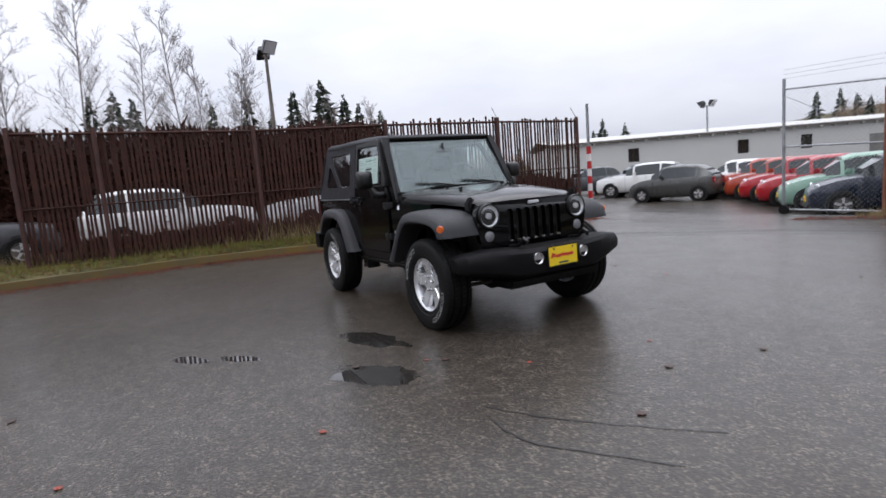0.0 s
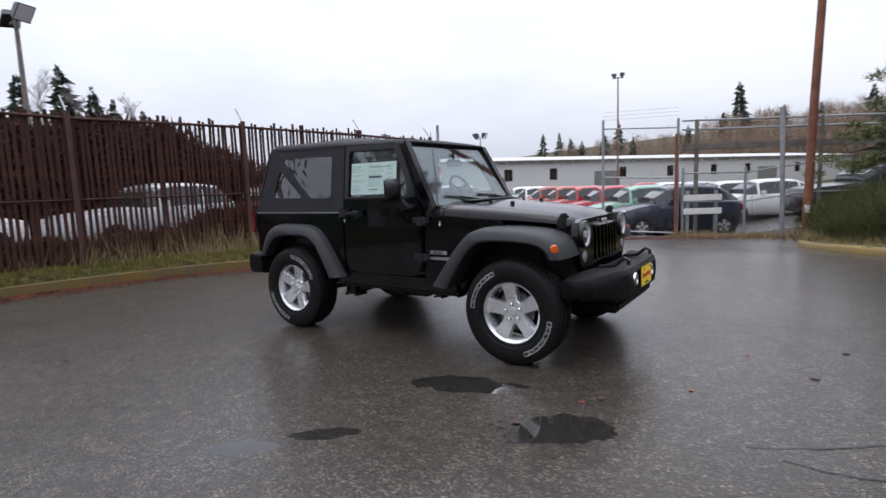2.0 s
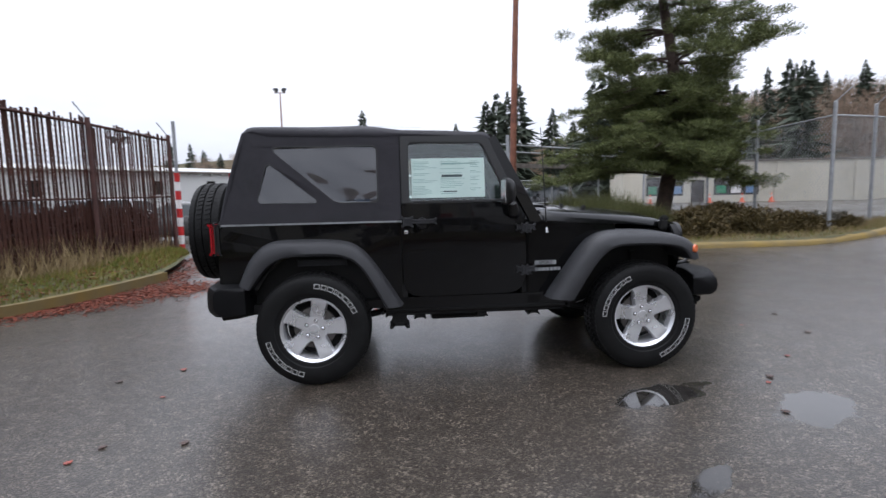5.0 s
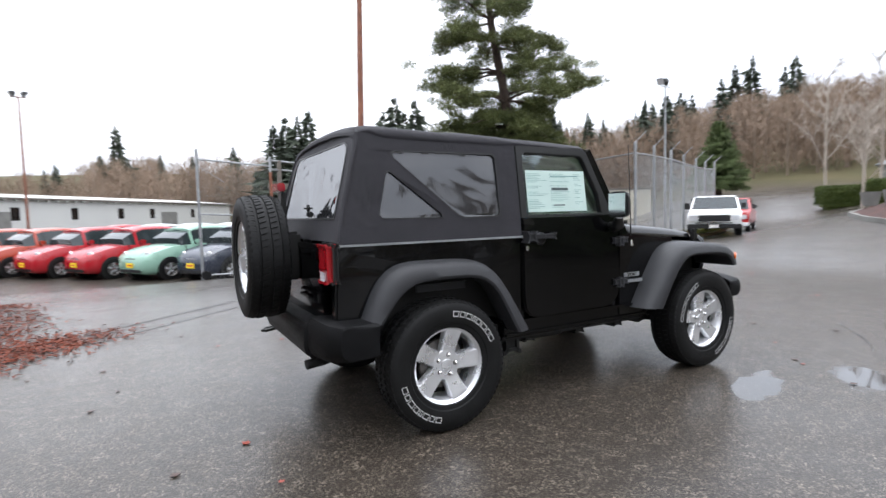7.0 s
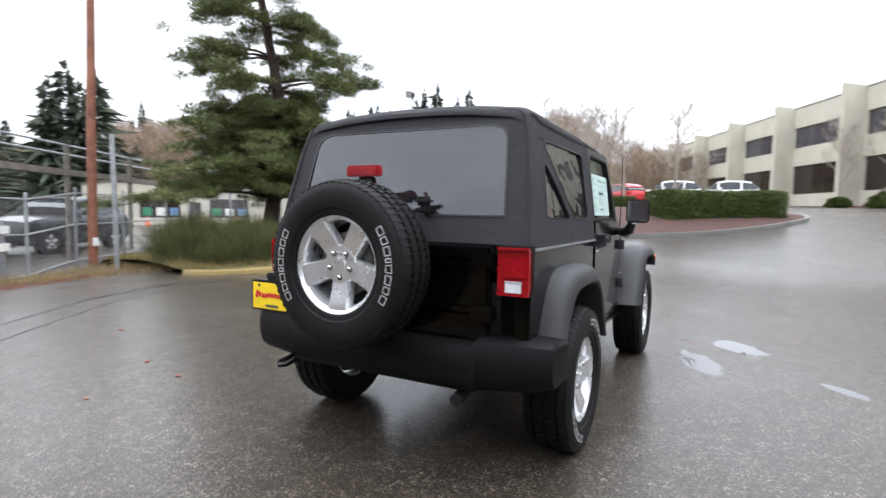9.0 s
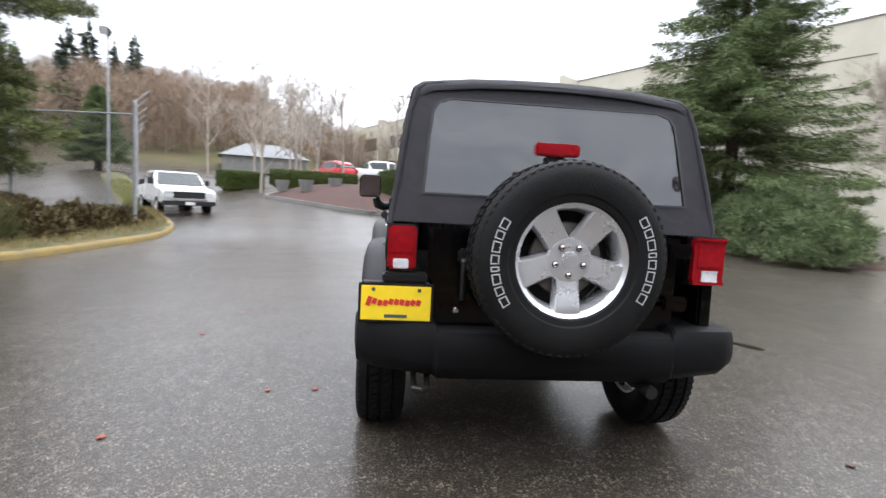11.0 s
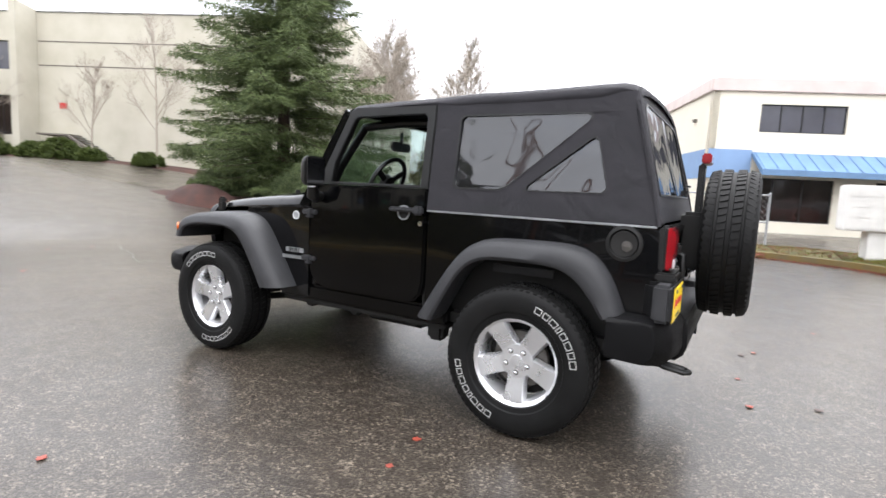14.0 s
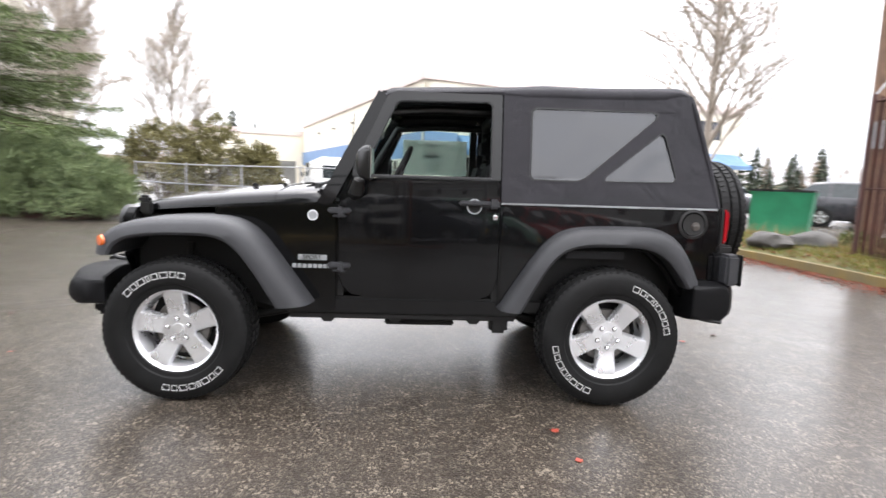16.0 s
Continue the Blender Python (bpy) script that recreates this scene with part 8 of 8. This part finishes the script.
def yard_brush():
    """Brown brushy bank past the cars behind the slatted fence."""
    rng = np.random.default_rng(17)
    out = np.array([-0.988, 0.155, 0])
    fd = np.array([FENCE_D.x, FENCE_D.y, 0])
    base = np.array([FENCE_A.x, FENCE_A.y, -0.1])

    def crest(u):
        return np.interp(u, (-1.0, 0.3, 1.45, 2.9, 4.4, 17.5), (1.0, 1.1, 1.75, 2.85, 3.4, 3.5)) + 0.12 * np.sin(u * 1.3) + 0.10 * np.sin(u * 2.9 + 1)

    n = 7000
    u, d = rng.uniform(-1.0, 17.5, n), rng.uniform(7.0, 9.6, n)
    z = rng.uniform(0, 1, n) ** 0.7 * crest(u)
    c = base + u[:, None] * fd + d[:, None] * out + np.stack([0 * z, 0 * z, z], 1)
    v, f = tufts(c, 0.30, 12, 0.36, 0.10, rng, 1.0, (0, 0, 0.5))
    tagged(soup("brown_thicket", v, f, M_BRUSH), "brown leafless thicket behind the parked cars", "thicket", "", "stuff")
    n = 4200
    u, d = rng.uniform(0.4, 12.5, n), rng.uniform(0.5, 2.0, n)
    tall = np.interp(u, (0.4, 1.2, 3.0, 3.3, 4.1, 4.4, 5.8, 6.6, 12.5), (0.9, 1.0, 1.1, 0.25, 0.25, 1.05, 1.05, 0.45, 0.45))
    z = rng.uniform(0, 1, n) ** 0.8 * tall * (0.95 + 0.15 * np.sin(u * 2.1))
    c = base + u[:, None] * fd + d[:, None] * out + np.stack([0 * z, 0 * z, z], 1)
    v, f = tufts(c, 0.22, 11, 0.32, 0.07, rng, 1.0, (0, 0, 0.7))
    tagged(soup("fence_brambles", v, f, M_BRUSH), "brown brambles growing against the slatted fence", "thicket", "", "stuff")
    rings = []
    for k in range(38):
        uu = k * 0.5 - 1.0
        h = float(crest(np.array(uu))) - 0.25 + 0.2 * noise.noise(Vector((uu * 1.9, 0, 0)))
        ring = []
        for dd, zz in ((7.2, -0.3), (7.3, h * 0.6), (7.8, h), (9.0, h * 0.9), (9.6, -0.3)):
            p = base + uu * fd + (dd + 0.35 * noise.noise(Vector((uu * 1.2, zz, 2)))) * out
            ring.append(Vector((p[0], p[1], zz)))
        rings.append(ring)
    tagged(part("brown_bank", loft(rings), M_BRUSHBANK, None, "", 30), "brown brushy bank behind the parked cars", "bank", "", "structure")


yard_brush()


# ---- grass, leaves, litter ----
def scatter():
    rng = np.random.default_rng(23)

    def on(bedpts, n, i0, i1, j0, j1):
        a, b = bedpts.shape[:2]
        i = rng.uniform(i0 * (a - 1), i1 * (a - 1) - 0.001, n)
        j = rng.uniform(j0 * (b - 1), j1 * (b - 1) - 0.001, n)
        ii, jj, fi, fj = i.astype(int), j.astype(int), (i % 1)[:, None], (j % 1)[:, None]
        return bedpts[ii, jj] * (1 - fi) * (1 - fj) + bedpts[ii + 1, jj] * fi * (1 - fj) + bedpts[ii, jj + 1] * (1 - fi) * fj + bedpts[ii + 1, jj + 1] * fi * fj

    def lawn(name, p, lo, hi, w, mat, label):
        way = rng.normal(size=p.shape) * 0.35 + np.array([0, 0, 1.0])
        way /= np.linalg.norm(way, axis=1, keepdims=True)
        v, f = blades(p - np.array([0, 0, 0.01]), way, rng.uniform(lo, hi, len(p)), w, rng)
        tagged(soup(name, v, f, mat), label, "grass", "", "stuff")

    lawn("verge_grass", on(BED_W, 42000, 0.0, 0.62, 0.04, 0.9), 0.04, 0.13, 0.010, M_GRASS, "short patchy grass on the verge by the fence")
    lawn("verge_weeds", on(BED_W, 2000, 0.0, 0.50, 0.42, 0.72), 0.12, 0.45, 0.014, M_DRY, "dry weeds growing along the fence foot")
    lawn("tall_weeds", on(BED_W, 700, 0.10, 0.26, 0.40, 0.70), 0.3, 0.75, 0.014, M_DRY, "tall dry weeds along the fence foot")
    lawn("verge_grass", on(BED_W, 16000, 0.60, 1.0, 0.04, 0.9), 0.03, 0.09, 0.010, M_GRASS, "short grass on the southern verge")
    lawn("island_grass", on(BED_E, 20000, 0.0, 0.42, 0.03, 0.9), 0.05, 0.22, 0.012, M_DRY, "rough dry grass in the planting island")
    lawn("island_grass", on(BED_E, 20000, 0.0, 0.9, 0.03, 0.9), 0.05, 0.16, 0.012, M_GRASS, "rough green grass in the planting island")
    n = 2600
    p = np.stack([rng.uniform(0.2, 4.2, n), rng.uniform(9.3, 11.4, n), np.zeros(n)], 1)
    p[:, 2] = [ground_z(a, b) for a, b in p[:, :2]]
    lawn("gate_grass", p, 0.05, 0.26, 0.014, M_DRY, "dry grass tufts at the fence foot")

    def leaf_litter(name, p, size, label):
        n = len(p)
        a = rng.uniform(0, 2 * math.pi, n)
        s = size * rng.uniform(0.5, 1.3, n)
        d = np.stack([np.cos(a), np.sin(a), rng.uniform(-0.15, 0.25, n)], 1) * s[:, None]
        e = np.stack([-np.sin(a), np.cos(a), rng.uniform(-0.2, 0.3, n)], 1) * (s * rng.uniform(0.35, 0.6, n))[:, None]
        up = np.array([0, 0, 1.0]) * (s * 0.25)[:, None]
        q = p + np.array([0, 0, 0.012])
        v = np.stack([q - d, q + e + up, q + d, q - e + up], 1).reshape(-1, 3)
        tagged(soup(name, v, np.arange(4 * n).reshape(-1, 4), M_LEAF), label, "leaves", "", "stuff")

    line = smooth_path(KERB_W, 220)
    pts = []
    for q in line:
        w = 48 if q[1] > -9 else 52
        for _ in range(w):
            o = abs(rng.normal()) * 0.22 + 0.10
            pts.append((q[0] + o * (1.0 if q[1] > -9.5 else 0.5) + rng.normal() * 0.15, q[1] + rng.normal() * 0.12 + (0 if q[1] > -9.5 else o * 0.8), 0))
    p = np.array(pts)
    p[:, 2] = [ground_z(x, y) for x, y in p[:, :2]]
    leaf_litter("kerb_leaves", p, 0.030, "red-brown fallen leaves along the kerb")
    n = 2500
    f = rng.uniform(-0.1, 0.54, n)
    p = np.stack([-4.4 + 2.3 * f + rng.normal(size=n) * 0.34, 2.3 + 2.7 * f + rng.normal(size=n) * 0.22, np.zeros(n)], 1)
    p[:, 0] -= 0.25
    leaf_litter("gate_leaves", p, 0.030, "drift of red-brown leaves beside the gate")
    leaf_litter("verge_leaves", on(BED_W, 17000, 0.0, 1.0, 0.05, 0.85), 0.035, "fallen leaves on the verge")
    leaf_litter("fence_leaves", np.stack([rng.uniform(-2.6, 6.5, 4500), np.zeros(4500), np.zeros(4500)], 1) @ np.array([[1, -0.30, 0], [0, 1, 0], [0, 0, 1]]) + np.stack([np.zeros(4500), -12.25 + rng.normal(size=4500) * 0.38, np.full(4500, 0.10)], 1), 0.035, "drift of red-brown leaves under the chain-link fence")
    n = 1500
    p = np.stack([rng.uniform(-0.6, 4.5, n), np.zeros(n), np.zeros(n)], 1)
    p[:, 1] = 9.0 + 0.45 * (p[:, 0] + 0.6) + rng.normal(size=n) * 0.18 - 0.25
    p[:, 2] = [ground_z(x, y) for x, y in p[:, :2]]
    leaf_litter("yard_leaves", p, 0.03, "red-brown leaves at the yard fence")


scatter()


def loose_leaves():
    """Single wet leaves lying on the asphalt."""
    rnd = random.Random(5)
    b = bmesh.new()
    outline = [(0.0, -0.5), (0.16, -0.28), (0.34, -0.30), (0.28, -0.08), (0.48, 0.08), (0.24, 0.16), (0.20, 0.36), (0.0, 0.52), (-0.20, 0.36), (-0.24, 0.16), (-0.48, 0.08), (-0.28, -0.08), (-0.34, -0.30), (-0.16, -0.28)]
    joined(b, plate(outline, [], lambda u, v: (u, v, 0.10 + 0.25 * u * u + 0.15 * v * v), lambda u, v: (u, v, 0.06 + 0.25 * u * u + 0.15 * v * v)))
    me_red, me_brown = bpy.data.meshes.new("leaf"), bpy.data.meshes.new("leaf")
    b.to_mesh(me_red)
    b.to_mesh(me_brown)
    b.free()
    me_red.materials.append(M_RED_LEAF)
    me_brown.materials.append(M_BROWN_LEAF)
    spots = [(2.44, -0.79, 1), (3.10, -0.20, 0), (-3.16, 0.73, 0), (-2.48, 2.98, 0), (-2.31, -0.40, 1), (-2.69, -0.61, 0), (-0.84, 1.21, 1), (-0.88, 1.50, 1)]
    for _ in range(95):
        a, d = rnd.uniform(0, 6.283), rnd.uniform(2.2, 7.5)
        x, y = d * math.cos(a) * 1.1, d * math.sin(a) * 0.95
        if x > -5.5:
            spots.append((x, y, 1 if rnd.random() < 0.3 else 0))
    for x, y, red in spots:
        o = new("fallen_leaf", me_red if red else me_brown)
        s = rnd.uniform(0.035, 0.065)
        o.matrix_world = Matrix.Translation((x, y, ground_z(x, y) + 0.002)) @ Matrix.Rotation(rnd.uniform(0, 6.28), 4, "Z") @ Matrix.Scale(s, 4)
        tagged(o, "wet red fallen leaf on the asphalt" if red else "wet brown fallen leaf on the asphalt", "leaf", "fallen leaves on the asphalt")


loose_leaves()


# ---- slatted fence, piece by piece ----
def slat_fence():
    f = tagged(new("fence_slatted"), "tall dark brown steel slat fence on posts", "fence")
    f.matrix_world = wall_pose(FENCE_A.x, FENCE_A.y, 0.0, FENCE_D.x, FENCE_D.y)
    rnd = random.Random(12)
    shapes = []
    for w, h in ((0.052, 2.60), (0.055, 2.66), (0.049, 2.57), (0.053, 2.62)):
        b = box(-w / 2, w / 2, -0.005, 0.005, 0.06, h, 0.002, segments=1)
        me = bpy.data.meshes.new("slat")
        b.to_mesh(me)
        b.free()
        me.materials.append(M_SLAT)
        shapes.append(me)
    def tall(u):
        return float(np.interp(u, (0, 2.94, 2.96, 9, 12, 14), (2.66, 2.68, 2.77, 2.74, 2.82, 2.88)))

    pitch, n = 0.0875, 144
    for k in range(n):
        u = 0.62 + k * pitch
        o = new("slat", rnd.choice(shapes))
        o.parent = f
        o.matrix_local = Matrix.Translation((u + rnd.uniform(-0.012, 0.012), rnd.uniform(-0.008, 0.008), rnd.uniform(-0.03, 0.02))) @ Matrix.Rotation(radians(rnd.gauss(0, 0.28)), 4, "Y") @ Matrix.Rotation(radians(rnd.gauss(0, 7)), 4, "Z") @ Matrix.Scale(tall(u) / 2.62, 4, (0, 0, 1))
    for k in range(6):
        u = (k * 2.95, 13.2)[k == 5] if k else 0.55
        part("post", tube([(u, 0.06, -0.3), (u, 0.06, tall(u) + 0.03)], 0.045, 10), M_FENCEPOST, f, "", 35)
        part("barb_arm", tube([(u, 0.06, tall(u)), (u + 0.02, -0.16, tall(u) + 0.3)], 0.015, 6), M_STEEL, f)
    for z in (0.25, 1.35):
        part("rail", tube([(0.55, 0.045, z), (13.2, 0.045, z)], 0.016, 8), M_SLAT, f)
    for k in range(5):
        u0, u1 = k * 2.95 if k else 0.55, (k * 2.95 + 2.95 if k < 4 else 13.2)
        part("top_rail", tube([(u0, 0.03, tall(u0) - 0.08), (u1, 0.03, tall(u1) - 0.08)], 0.026, 8), M_SLAT, f)
        v, fc = wire_mesh((u0, -0.022, 0), (u1, -0.022, 0), 0.05, min(tall(u0), tall(u1)) - 0.08, 0.06, 0.0022)
        tagged(soup("wire_mesh", v, fc, M_SLAT, f), kind="stuff")


slat_fence()
